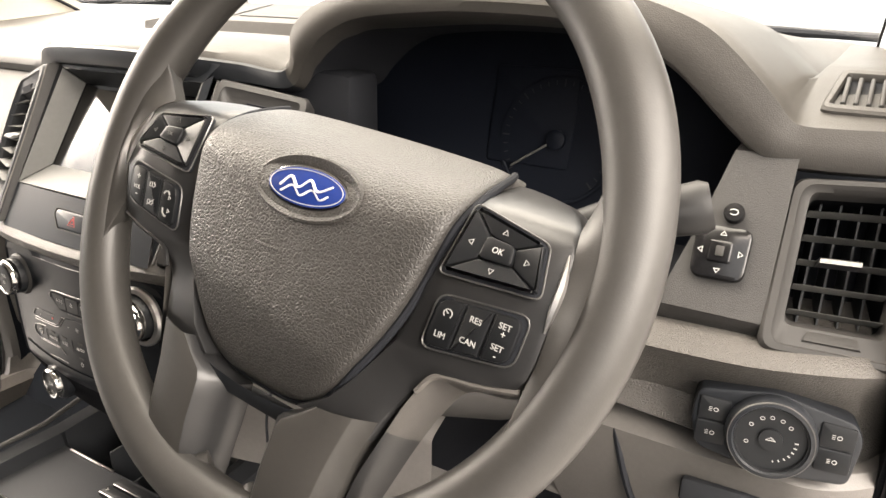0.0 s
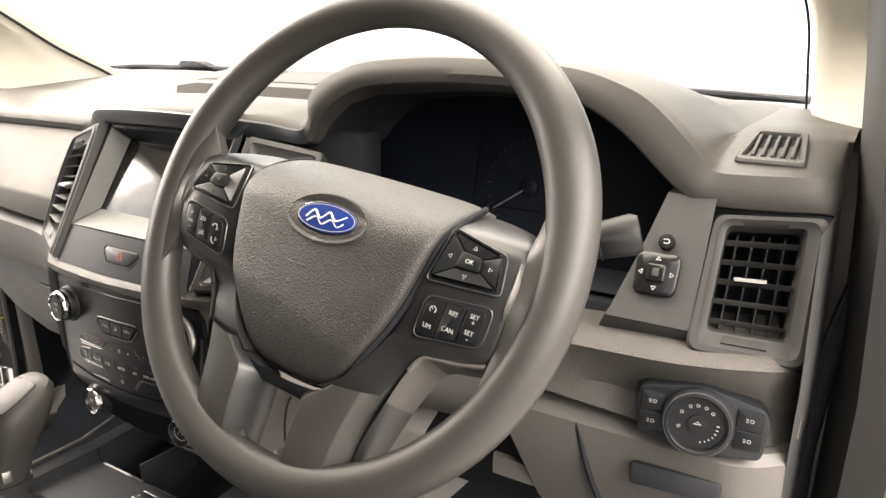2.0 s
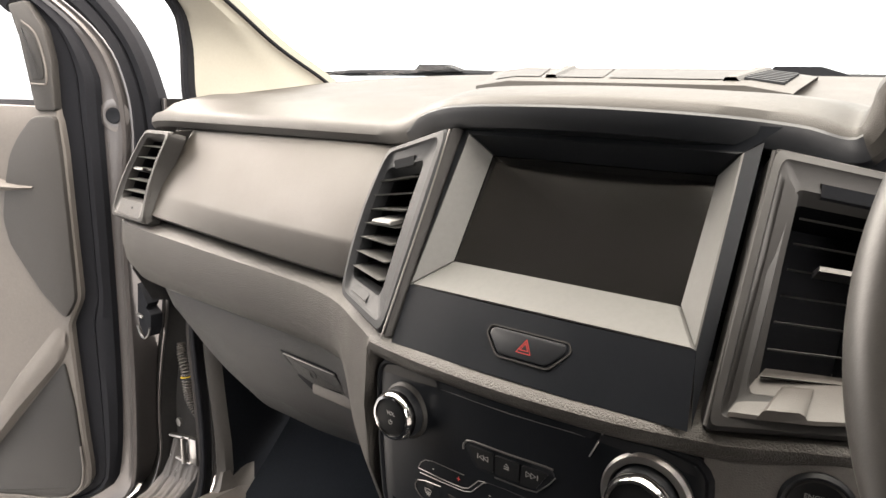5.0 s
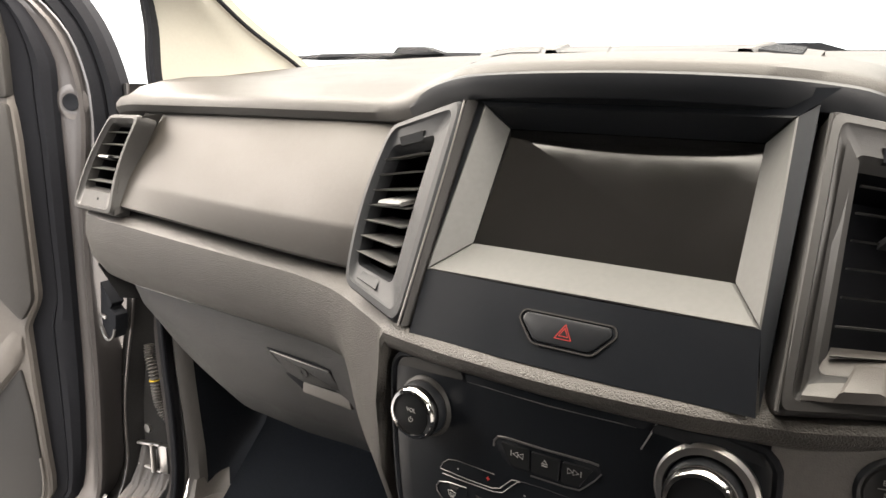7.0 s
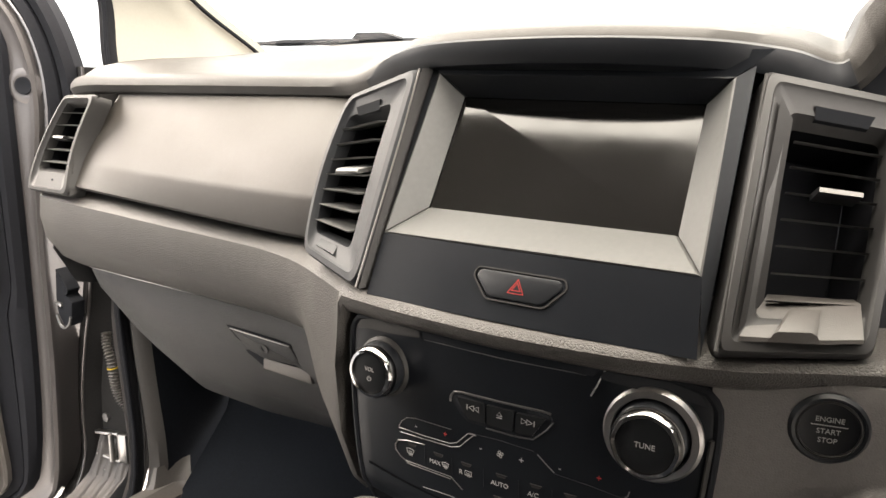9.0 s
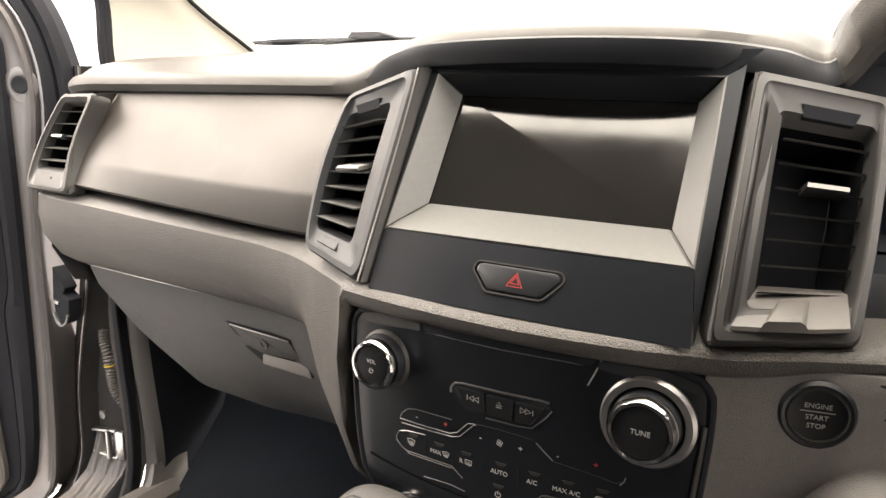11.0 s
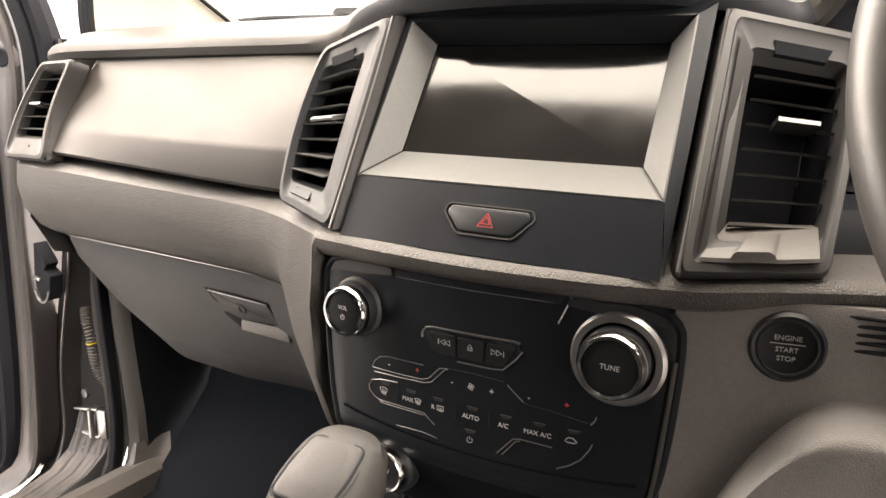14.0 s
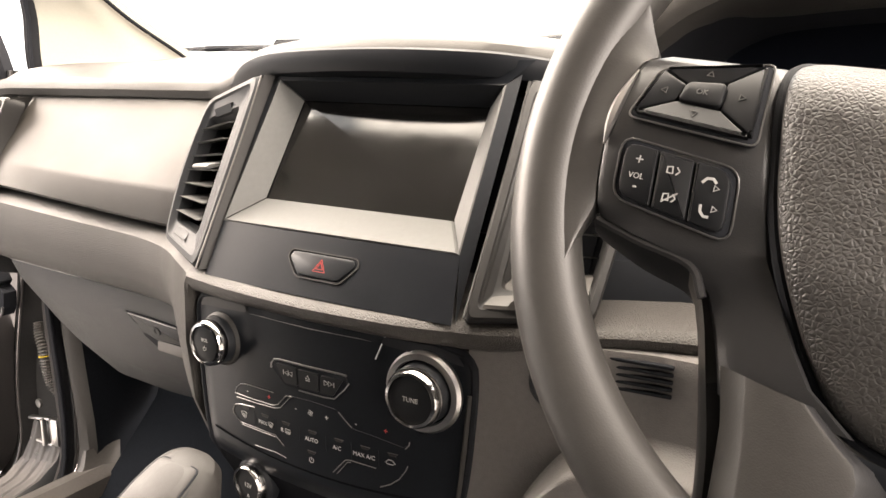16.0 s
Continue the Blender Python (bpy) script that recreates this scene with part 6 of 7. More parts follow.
part("seam", moved(sweep([V(x * 1.12, y * 1.03, -0.0022) for x, y in face] + [V(face[0][0] * 1.12, face[0][1] * 1.03, -0.0022)], 0.0006, 6), SM), M_DARK, sh)
part("neck_ring", loft([[V(-0.0395 + k * 0.0200 * math.cos(a), 0.3388 + k * 0.0236 * math.sin(a), z) for a in np.linspace(0, 6.2832, 32, endpoint=False)] for z, k in ((0.953, 1.0), (0.953, 1.10), (0.959, 1.10), (0.959, 1.0))], ring=True), M_DARK, sh)
part("neck_badge", moved(rbox(0.003, 0.010, 0.014, 0.001), pose(-0.0205, 0.330, 0.972, 0, 0, -8)), M_SATIN, sh, "small satin badge")
rows = []
for k in range(7):
    t = k / 6
    z = 0.956 - 0.068 * t
    r = 0.021 + 0.026 * t ** 1.4
    rows.append([V(-0.048 + r * (1 + 0.10 * math.sin(5 * a + k)) * math.cos(a), 0.325 + r * 1.45 * (1 + 0.08 * math.sin(4 * a + 2 * k)) * math.sin(a), z) for a in np.linspace(0, 6.2832, 40, endpoint=False)])
part("boot", loft(rows, ring=True), M_BOOT, sh, "black gathered leather boot")

# ---- cabin floor ----
rows = [[V(x, -0.60, 0.60), V(x, 0.45, 0.60), V(x, 0.75, 0.63), V(x, 0.88, 0.76), V(x, 0.96, 0.95), V(x, 1.0, 1.2), V(x, 1.015, 1.34)] for x in np.linspace(-0.72, 0.72, 12)]
part("floor", loft([[V(float(p.x), p.y, p.z) for p in r] for r in rows]), M_CARPET, None, kind="structure")
tagged(bpy.data.objects["floor"], "dark carpeted cabin floor and firewall", "carpet")
rows = [[V(x, y, z) for x, z in ((-0.17, 0.60), (-0.155, 0.80), (-0.15, 0.86), (-0.145, 0.875))] for y in (0.40, 0.50, 0.62, 0.75, 0.92)]
tun = part("tunnel_side", join(loft(rows), loft([[V(-p.x, p.y, p.z) for p in r] for r in rows])), M_DARK, None, kind="structure")
tagged(tun, "dark plastic sides of the transmission tunnel", "trim")

# ---- body: pillars, roof, windscreen ----
AE = [(-0.738, 1.00, 1.350), (-0.733, 0.964, 1.368), (-0.716, 0.86, 1.413), (-0.694, 0.75, 1.472), (-0.664, 0.58, 1.56), (-0.63, 0.40, 1.64), (-0.60, 0.22, 1.70)]
AR = [(0.648, 1.00, 1.350), (0.650, 0.964, 1.368), (0.657, 0.86, 1.413), (0.660, 0.75, 1.472), (0.640, 0.58, 1.56), (0.615, 0.40, 1.64), (0.585, 0.22, 1.70)]
BE = [(-0.742, 0.76, 1.22), (-0.748, 0.735, 1.33), (-0.750, 0.735, 1.42), (-0.748, 0.715, 1.475), (-0.738, 0.62, 1.555), (-0.715, 0.42, 1.645), (-0.68, 0.22, 1.70)]
for s in (1, -1):
    A = smooth_line(AR if s > 0 else AE, 40)
    B = [V(-s * p.x, p.y, p.z) for p in smooth_line(BE, 40)]
    rows = []
    for a, b in zip(A, B):
        m1, m2 = a.lerp(b, 0.33) - V(s * 0.010, 0.012, 0.0), a.lerp(b, 0.7) - V(s * 0.004, 0.014, 0.0)
        rows.append([a + V(0, 0.03, 0.01), a, a.lerp(m1, 0.5) - V(s * 0.004, 0.004, 0), m1, m2, b, b + V(s * 0.02, 0.03, 0)])
    p = part("pillar_right" if s > 0 else "pillar_left", loft(rows), M_CREAM, None, kind="structure")
    tagged(p, "cream windscreen pillar trim", "pillar")
    sl = thing("weather_seal", "black rubber door opening seal", "seal", tuple(B[0]), "door seals")
    line = [V(-0.795, 0.30, 0.600), V(-0.792, 0.50, 0.602), V(-0.789, 0.66, 0.608), V(-0.785, 0.722, 0.632), V(-0.783, 0.742, 0.68), V(-0.784, 0.748, 0.75), V(-0.790, 0.750, 0.82), V(-0.797, 0.750, 0.90), V(-0.797, 0.748, 0.97), V(-0.786, 0.742, 1.08), V(-0.768, 0.735, 1.22)] + [b + V(-0.008, 0.0, 0) for b in B[4:]] if s < 0 else [V(s * 0.728, 0.30, 0.668), V(s * 0.727, 0.50, 0.675), V(s * 0.725, 0.61, 0.695), V(s * 0.722, 0.672, 0.75), V(s * 0.715, 0.692, 0.83), V(s * 0.711, 0.700, 0.95), V(s * 0.714, 0.705, 1.10), V(s * 0.734, 0.715, 1.22)] + [b + V(s * 0.008, 0.0, 0) for b in B[4:]]
    part("seal_bead", sweep(smooth_line(line, 90), 0.011, 10), M_RUBBER, sl)
    part("seal_lip", sweep([q + V(-s * 0.007, -0.009, 0) for q in smooth_line(line, 90)], 0.0035, 8), M_SEAL, sl, "thin rubber seal lip")
    # hinge pillar of the driver side, and both sills
    if s > 0:
        rows = [[V(s * 0.7065, y0 + 0.12, z), V(s * 0.7075, y0 + 0.015, z), V(s * 0.720, y0 + 0.003, z), V(s * 0.730, y0, z), V(s * 0.748, y0 + 0.002, z), V(s * 0.756, y0 + 0.008, z), V(s * 0.760, y0 + 0.032, z), V(s * 0.800, y0 + 0.045, z), V(s * 0.845, y0 + 0.050, z), V(s * 0.870, y0 + 0.080, z)] for z, y0 in ((0.60, 0.585), (0.64, 0.615), (0.68, 0.650), (0.73, 0.678), (0.82, 0.694), (0.95, 0.704), (1.10, 0.715), (1.22, 0.735), (1.34, 0.76))]
        inset = [[p + V(0, -0.004, 0) for p in r[6:]] for r in rows[2:]]
        p = part("hinge_pillar_right" if s > 0 else "hinge_pillar_left", loft(rows), M_PAINT, None, kind="structure")
        tagged(p, "grey metallic painted door hinge pillar", "pillar")
        # black sheet laid just off the paint for the recess's shade
        part("hinge_recess", loft(inset), M_BLACK, p, "black sheet for the shade in the hinge recess")
    rows = [[V(s * x, y, z) for x, z in ((0.70, 0.60), (0.715, 0.655), (0.735, 0.668), (0.765, 0.662), (0.79, 0.64), (0.80, 0.56), (0.79, 0.45))] for y in (-0.6, -0.3, 0.2, 0.45, 0.62, 0.9)]
    p = part("sill_right" if s > 0 else "sill_left", loft(rows), M_SILL, None, kind="structure")
    tagged(p, "pale scuffed door sill", "sill")
    if s < 0:
        continue
    p = part("kick_panel", loft([[V(s * 0.704, y, 0.60), V(s * 0.704, y, 0.8), V(s * 0.703, y, 1.0), V(s * 0.703, y, 1.2)] for y in (0.708, 0.8, 1.0)]), M_VENT, None, kind="structure")
    tagged(p, "dark plastic kick panel beside the footwell", "trim")
# Unseen roof; its front row reaches forward to darken the screen's reflection.
part("roof", loft([[V(x * 0.95, 0.395, z - 0.085) for x, z in ((-0.70, 1.66), (-0.62, 1.70), (-0.3, 1.725), (0.3, 1.725), (0.62, 1.70), (0.70, 1.66))]] + [[V(x, y, z) for x, z in ((-0.70, 1.66), (-0.62, 1.70), (-0.3, 1.73), (0.3, 1.73), (0.62, 1.70), (0.70, 1.66))] for y in (0.24, 0.0, -0.3, -0.60)]), M_ROOF, None, kind="structure")
tagged(bpy.data.objects["roof"], "cream headlining under the roof", "roof")
# Unseen dark walls, added to keep light off from behind and the sides.
for s in (1, -1):
    w = part("wall_right" if s > 0 else "wall_left", loft([[V(s * 0.73, y, 0.6), V(s * 0.75, y, 1.2), V(s * 0.70, y, 1.67)] for y in ((-0.26, -0.42, -0.58) if s > 0 else (0.02, -0.26, -0.58))]), M_DARKWALL, None, kind="structure")
    tagged(w, "dark plain wall added at the cabin side to block light", "wall")
part("wall_rear", loft([[V(x, -0.56, 0.6), V(x, -0.57, 1.2), V(x, -0.56, 1.72)] for x in (-0.73, 0.0, 0.73)]), M_DARKWALL, None, kind="structure")
tagged(bpy.data.objects["wall_rear"], "dark plain wall added behind the dash to block light", "wall")
A = smooth_line(AE, 20)
ws = part("windscreen", loft([[V(p.x * k, p.y + 0.05 * (1 - k * k) + 0.012, p.z + 0.012 * (1 - k * k) + 0.004) for k in np.linspace(-1, 1, 13)] for p in A]), M_GLASS, None, kind="structure")
ws.visible_shadow = False
tagged(ws, "clear windscreen", "window")
part("windscreen_edge", sweep([p + V(0.006, 0.008, 0.002) for p in smooth_line(AE, 40)], 0.0032, 8), M_RUBBER, bpy.data.objects["windscreen"], "black windscreen edge band")
part("windscreen_edge", sweep([V(p.x - 0.006, p.y + 0.008, p.z + 0.002) for p in smooth_line(AR, 40)], 0.0014, 8), M_RUBBER, bpy.data.objects["windscreen"], "black windscreen edge band")

# cowl and wipers seen through the windscreen
part("cowl", loft([[V(x, 1.02, 1.345 + 0.012 * (1 - (x / 0.7) ** 2)), V(x, 1.06, 1.350 + 0.012 * (1 - (x / 0.7) ** 2)), V(x, 1.12, 1.335), V(x, 1.2, 1.30)] for x in np.linspace(-0.70, 0.70, 20)]), M_RUBBER, None, kind="structure")
tagged(bpy.data.objects["cowl"], "black plastic cowl below the windscreen", "cowl")
for x0, x1, xc, sag in ((-0.775, -0.15, -0.52, 0.02), (-0.13, 0.64, 0.040, 0.006)):
    w = thing("wiper", "black windscreen wiper at rest", "wiper", (x0, 1.05, 1.38), "wipers")
    part("blade", sweep([V(x, 1.050 - 0.25 * max(0.0, -0.60 - x), 1.379 - sag * ((x - xc) / 0.5) ** 2) for x in np.linspace(x0, x1, 18)], [0.0035] * 2 + [0.0055] * 14 + [0.0045] * 2, 8), M_SEAL, w)
    part("arm", sweep([V(x, 1.060, 1.381 - sag * ((x - xc) / 0.5) ** 2) for x in np.linspace(xc, x1, 10)], 0.004, 8), M_BLACK, w)
    part("clip", loft([[V(xc - 0.045, 1.04, 1.384), V(xc - 0.036, 1.04, 1.3925), V(xc + 0.014, 1.04, 1.3925), V(xc + 0.05, 1.04, 1.382), V(xc, 1.04, 1.380)], [V(xc - 0.045, 1.066, 1.384), V(xc - 0.036, 1.066, 1.3925), V(xc + 0.014, 1.066, 1.3925), V(xc + 0.05, 1.066, 1.382), V(xc, 1.066, 1.380)]], ring=True, caps=True), M_SEAL, w, "grey plastic clip")

part("door_jamb", loft([[V(0.706 + d, y + 0.06, z), V(0.718 + d, y - 0.01, z), V(0.728 + d, y - 0.035, z), V(0.760 + d, y - 0.04, z), V(0.80 + d, y, z)] for z, y, d in ((0.60, 0.58, 0.0), (0.75, 0.64, 0.010), (0.95, 0.655, 0.016), (1.15, 0.66, 0.022), (1.30, 0.66, 0.016), (1.42, 0.645, 0.007), (1.52, 0.60, -0.003), (1.60, 0.50, -0.01), (1.68, 0.35, -0.03))]), M_VENT, None, kind="structure")
tagged(bpy.data.objects["door_jamb"], "broad dark grey rubber driver door jamb seal", "seal")

# ---- passenger hinge pillar ----
LZ = [0.585, 0.61, 0.64, 0.67, 0.70, 0.75, 0.80, 0.85, 0.90, 0.95, 1.00, 1.10, 1.22, 1.33]


def pillar_line(xs, y):
    """One upright line of the hinge pillar; its foot sweeps back into the sill."""
    zz = [0.585, 0.70, 0.75, 0.80, 0.85, 0.90, 0.95, 1.00, 1.10, 1.33]
    drop = [0.115, 0.048, 0.020, 0.006, 0.0]
    return [V(float(spline(zz, xs, [z])[0]), y - (drop[i] if i < 5 else 0.0), z) for i, z in enumerate(LZ)]


KICK_R = pillar_line([-0.745, -0.748, -0.750, -0.757, -0.763, -0.768, -0.769, -0.767, -0.757, -0.745], 0.760)
SEAL_R = pillar_line([-0.772, -0.768, -0.768, -0.773, -0.780, -0.787, -0.787, -0.782, -0.772, -0.760], 0.755)
STRIP_R = pillar_line([-0.792, -0.792, -0.793, -0.795, -0.800, -0.807, -0.808, -0.801, -0.790, -0.780], 0.750)
STRIP_L = pillar_line([-0.802, -0.800, -0.801, -0.804, -0.808, -0.815, -0.815, -0.809, -0.798, -0.788], 0.742)
FLANGE = pillar_line([-0.905, -0.913, -0.912, -0.9075, -0.897, -0.884, -0.869, -0.858, -0.845, -0.830], 0.735)
pil = part("hinge_pillar_left", loft([[sr + V(0.012, 0.012, 0), sr, sl_, sl_ + V(-0.003, 0.006, 0)] for sr, sl_, f in zip(STRIP_R, STRIP_L, FLANGE)]), M_PAINT, None, kind="structure")
tagged(pil, "grey metallic painted door hinge pillar", "pillar")
# the recess gets its shade from a darker paint
part("recess", loft([[sl_ + V(-0.003, 0.006, 0), V(sl_.x - 0.010, sl_.y + 0.05, sl_.z), V(f.x + 0.014, f.y + 0.030, f.z), V(f.x + 0.002, f.y + 0.006, f.z), f, V(f.x - 0.04, f.y + 0.02, f.z)] for sl_, f in zip(STRIP_L, FLANGE)]), M_SHADE, pil, "hinge recess, painted dark as shaded")
part("flange", sweep(smooth_line([p + V(0, 0.004, 0) for p in FLANGE], 60), 0.0028, 8), M_PAINT, pil, "thin welded flange edge")
kick = part("kick_panel", loft([[a + V(-0.008, 0.02, 0), a, a.lerp(b, 0.25) + V(0, -0.003, 0), b, b + V(0.006, 0.012, 0)] for a, b in zip(SEAL_R, KICK_R)]), M_SHELL, None, kind="structure")
tagged(kick, "grey plastic kick panel beside the footwell", "trim")
part("side_lining", loft([[b + V(0.006, 0.012, 0), V(-0.735, 0.84, b.z), V(-0.708, 1.0, b.z)] for b in KICK_R]), M_CARPET, kick, "dark carpet lining of the footwell")
foot = [[V(-0.752 + w * 0.05, 0.752 - c, 0.70 - 0.115 * k) for w, c in ((-0.4 * k, 0.0), (0.1, -0.002), (0.2 + 0.45 * k, -0.030 - 0.01 * k), (0.3 + 0.6 * k, -0.060))] for k in (0.0, 0.25, 0.5, 0.75, 1.0)]
part("scuff_plate", loft([[p + V(0, -0.11 * k * k, 0) for p in r] for r, k in zip(foot, (0.0, 0.25, 0.5, 0.75, 1.0))]), M_SILL, kick, "pale scuffed foot of the trim")
rip = []
for i in range(25):
    u = i / 24
    x = -0.868 + 0.066 * u
    lift = 0.0028 * math.cos(u * 6 * math.pi)
    rip.append([V(x, 0.757 - 0.02 * (1 - u) + lift, 0.735 - 0.01 * u), V(x, 0.745 - 0.02 * (1 - u) + lift, 0.700), V(x, 0.730 - 0.02 * (1 - u) + lift, 0.672 + lift), V(x, 0.700 - 0.02 * (1 - u), 0.650 + lift), V(x, 0.650 - 0.02 * (1 - u), 0.638 + lift), V(x, 0.55, 0.630 + lift)])
part("pillar_foot", loft(rip), M_FOOT, pil, "ribbed painted foot of the pillar")

# ---- open passenger door ----
door = thing("passenger_door", "open passenger door, grey metallic shell with beige grey trim", "car door", (-0.90, 0.70, 0.6))
DO = V(-0.905, 0.700, 0)
DD = V(-0.86, -0.51, 0).normalized()
DN = V(-DD.y, DD.x, 0)
DMX = Matrix(((DD.x, 0, DN.x, DO.x), (DD.y, 0, DN.y, DO.y), (0, 1, 0, 0), (0, 0, 0, 1)))


def DP(s, z, n=0.0):
    """A point on the door: s along it from its leading edge, z up, n off its inner face."""
    p = DO + DD * s + DN * n
    return V(p.x, p.y, z)


def along(zs, ss):
    return lambda z: float(spline(zs, ss, [z])[0])


edge_s = along([0.55, 0.58, 0.605, 0.636, 0.68, 0.73, 0.90, 1.02, 1.20, 1.27, 1.31, 1.36, 1.40, 1.44, 1.478, 1.56, 1.62], [0.16, 0.087, 0.047, 0.023, 0.014, 0.010, 0.003, 0.002, -0.006, -0.013, -0.012, -0.003, 0.012, 0.043, 0.088, 0.20, 0.31])
paint_s = along([0.55, 0.58, 0.605, 0.65, 0.77, 0.90, 1.18, 1.28, 1.35, 1.40, 1.444, 1.478, 1.56, 1.62], [0.24, 0.16, 0.11, 0.055, 0.037, 0.032, 0.029, 0.029, 0.028, 0.045, 0.074, 0.117, 0.23, 0.34])
trim_s = along([0.55, 0.60, 0.629, 0.665, 0.753, 0.872, 0.945, 0.955, 0.992, 1.005, 1.047, 1.145, 1.24, 1.303, 1.383, 1.431, 1.474, 1.56, 1.62], [0.30, 0.18, 0.110, 0.092, 0.097, 0.102, 0.104, 0.100, 0.083, 0.081, 0.082, 0.084, 0.085, 0.090, 0.092, 0.102, 0.137, 0.25, 0.36])
mid_s = along([1.10, 1.20, 1.307, 1.359, 1.403, 1.445, 1.479, 1.56, 1.62], [-0.05, -0.050, -0.045, -0.035, -0.019, 0.008, 0.040, 0.14, 0.25])
fore_s = along([1.10, 1.20, 1.312, 1.36, 1.403, 1.441, 1.479, 1.56, 1.62], [-0.092, -0.086, -0.074, -0.063, -0.048, -0.027, 0.003, 0.09, 0.20])
DZ = [0.55, 0.565, 0.58, 0.592, 0.605, 0.62, 0.636, 0.655, 0.68, 0.73, 0.80, 0.87, 0.92, 0.945, 0.955, 0.965, 0.98, 0.992, 1.005, 1.047, 1.10, 1.145, 1.20, 1.24, 1.27, 1.29, 1.31, 1.33, 1.345, 1.36, 1.38, 1.40, 1.42, 1.44, 1.46, 1.478, 1.51, 1.56, 1.62]
part("shell", loft([[DP(edge_s(z) - 0.020, z, -0.10), DP(edge_s(z) - 0.010, z, -0.050), DP(edge_s(z) + 0.001, z, -0.022), DP(edge_s(z) - 0.003, z, -0.006), DP(edge_s(z), z, 0.002), DP(edge_s(z) + 0.006, z, 0.004), DP(edge_s(z) + 0.3 * (paint_s(z) - edge_s(z)), z, 0.001), DP(edge_s(z) + 0.6 * (paint_s(z) - edge_s(z)), z, -0.004), DP(paint_s(z), z, -0.003), DP(paint_s(z) + 0.02, z, -0.004)] for z in DZ]), M_PAINT, door, "grey metallic inner door flange")
part("outer_skin", loft([[DP(edge_s(z) - 0.02, z, -0.10), DP(0.3, z, -0.13), DP(0.62, z, -0.14), DP(1.05, z, -0.12)] for z in DZ[:27]]), M_PAINT, door)
up = [z for z in DZ if z >= 1.10]
part("frame_rubber", loft([[DP(edge_s(z) - 0.006, z, -0.020), DP(edge_s(z) - 0.010, z, -0.004), DP(0.5 * (edge_s(z) + mid_s(z)), z, 0.004), DP(mid_s(z) + 0.004, z, -0.002), DP(mid_s(z), z, -0.012)] for z in up]), M_SEAL, door, "black window frame rubber")
part("frame_rubber", loft([[DP(mid_s(z) + 0.002, z, -0.014), DP(mid_s(z) - 0.002, z, -0.002), DP(0.5 * (fore_s(z) + mid_s(z)), z, 0.002), DP(fore_s(z) + 0.003, z, -0.008), DP(fore_s(z), z, -0.03)] for z in up]), M_SEAL, door, "dark window frame moulding")
part("weatherstrip", loft([[DP(paint_s(z) - 0.002, z, -0.004), DP(paint_s(z) + 0.002, z, 0.008), DP(paint_s(z) + 0.25 * (trim_s(z) - paint_s(z)), z, 0.014), DP(paint_s(z) + 0.45 * (trim_s(z) - paint_s(z)), z, 0.010), DP(paint_s(z) + 0.5 * (trim_s(z) - paint_s(z)), z, 0.002)] for z in DZ]), M_SEAL, door, "black door weatherstrip bead")
part("weatherstrip_web", loft([[DP(paint_s(z) + 0.46 * (trim_s(z) - paint_s(z)), z, 0.002), DP(paint_s(z) + 0.50 * (trim_s(z) - paint_s(z)), z, 0.008), DP(paint_s(z) + 0.56 * (trim_s(z) - paint_s(z)), z, 0.004), DP(trim_s(z) + 0.012, z, 0.004)] for z in DZ]), M_SEAL, door, "flat black weatherstrip web")
low = [z for z in DZ if z <= 1.305]
part("trim_panel", loft([[DP(trim_s(z), z, 0.0), DP(trim_s(z), z, 0.016), DP(trim_s(z) + 0.004, z, 0.020), DP(max(0.22, trim_s(z) + 0.01), z, 0.022), DP(0.45, z, 0.024), DP(1.02, z, 0.022)] for z in low] + [[DP(0.091, 1.309, 0.0), DP(0.095, 1.311, 0.010), DP(0.099, 1.312, 0.014), DP(0.22, 1.314, 0.014), DP(0.45, 1.316, 0.012), DP(1.02, 1.318, 0.01)], [DP(0.091, 1.309, -0.03), DP(0.095, 1.311, -0.03), DP(0.099, 1.312, -0.03), DP(0.22, 1.314, -0.03), DP(0.45, 1.316, -0.03), DP(1.02, 1.318, -0.03)]]), M_DTRIM, door, "grained beige grey door trim panel")
part("upper_panel", moved(plate(outline([(0.092, 1.300), (0.131, 1.298), (0.158, 1.268), (0.178, 1.235), (0.191, 1.188), (0.202, 1.130), (0.194, 1.085), (0.147, 1.004), (0.107, 0.957), (0.085, 0.993), (0.085, 1.05), (0.088, 1.24)], 0.012), 0.016, 0.0285, 0.004), DMX), M_DOOR, door, "angular grey inset of the door trim")
part("pull_ridge", loft([[DP(s, z0 + w, 0.022), DP(s, z0 + w * 0.4, 0.030 + d), DP(s, z0 - w * 0.5, 0.034 + d), DP(s, z0 - w * 2.2, 0.028), DP(s, z0 - w * 2.6, 0.02)] for s, z0, w, d in ((0.140, 1.184, 0.0015, 0.0), (0.165, 1.184, 0.003, 0.002), (0.19, 1.186, 0.005, 0.006), (0.22, 1.194, 0.007, 0.010), (0.32, 1.204, 0.012, 0.02), (0.62, 1.21, 0.015, 0.026), (0.98, 1.21, 0.015, 0.026))]), M_DTRIM, door, "pale grab ridge")
hd = part("release_bezel", moved(plate(outline([(0.236, 1.215), (0.30, 1.215), (0.315, 1.262), (0.252, 1.262)], 0.012), 0.018, 0.028, 0.003), DMX), M_VENT, door, "dark door release surround")
part("release_lever", moved(plate(outline([(0.243, 1.222), (0.292, 1.222), (0.302, 1.250), (0.255, 1.250)], 0.010), 0.026, 0.034, 0.003), DMX), M_SATIN, hd, "satin metal release lever")
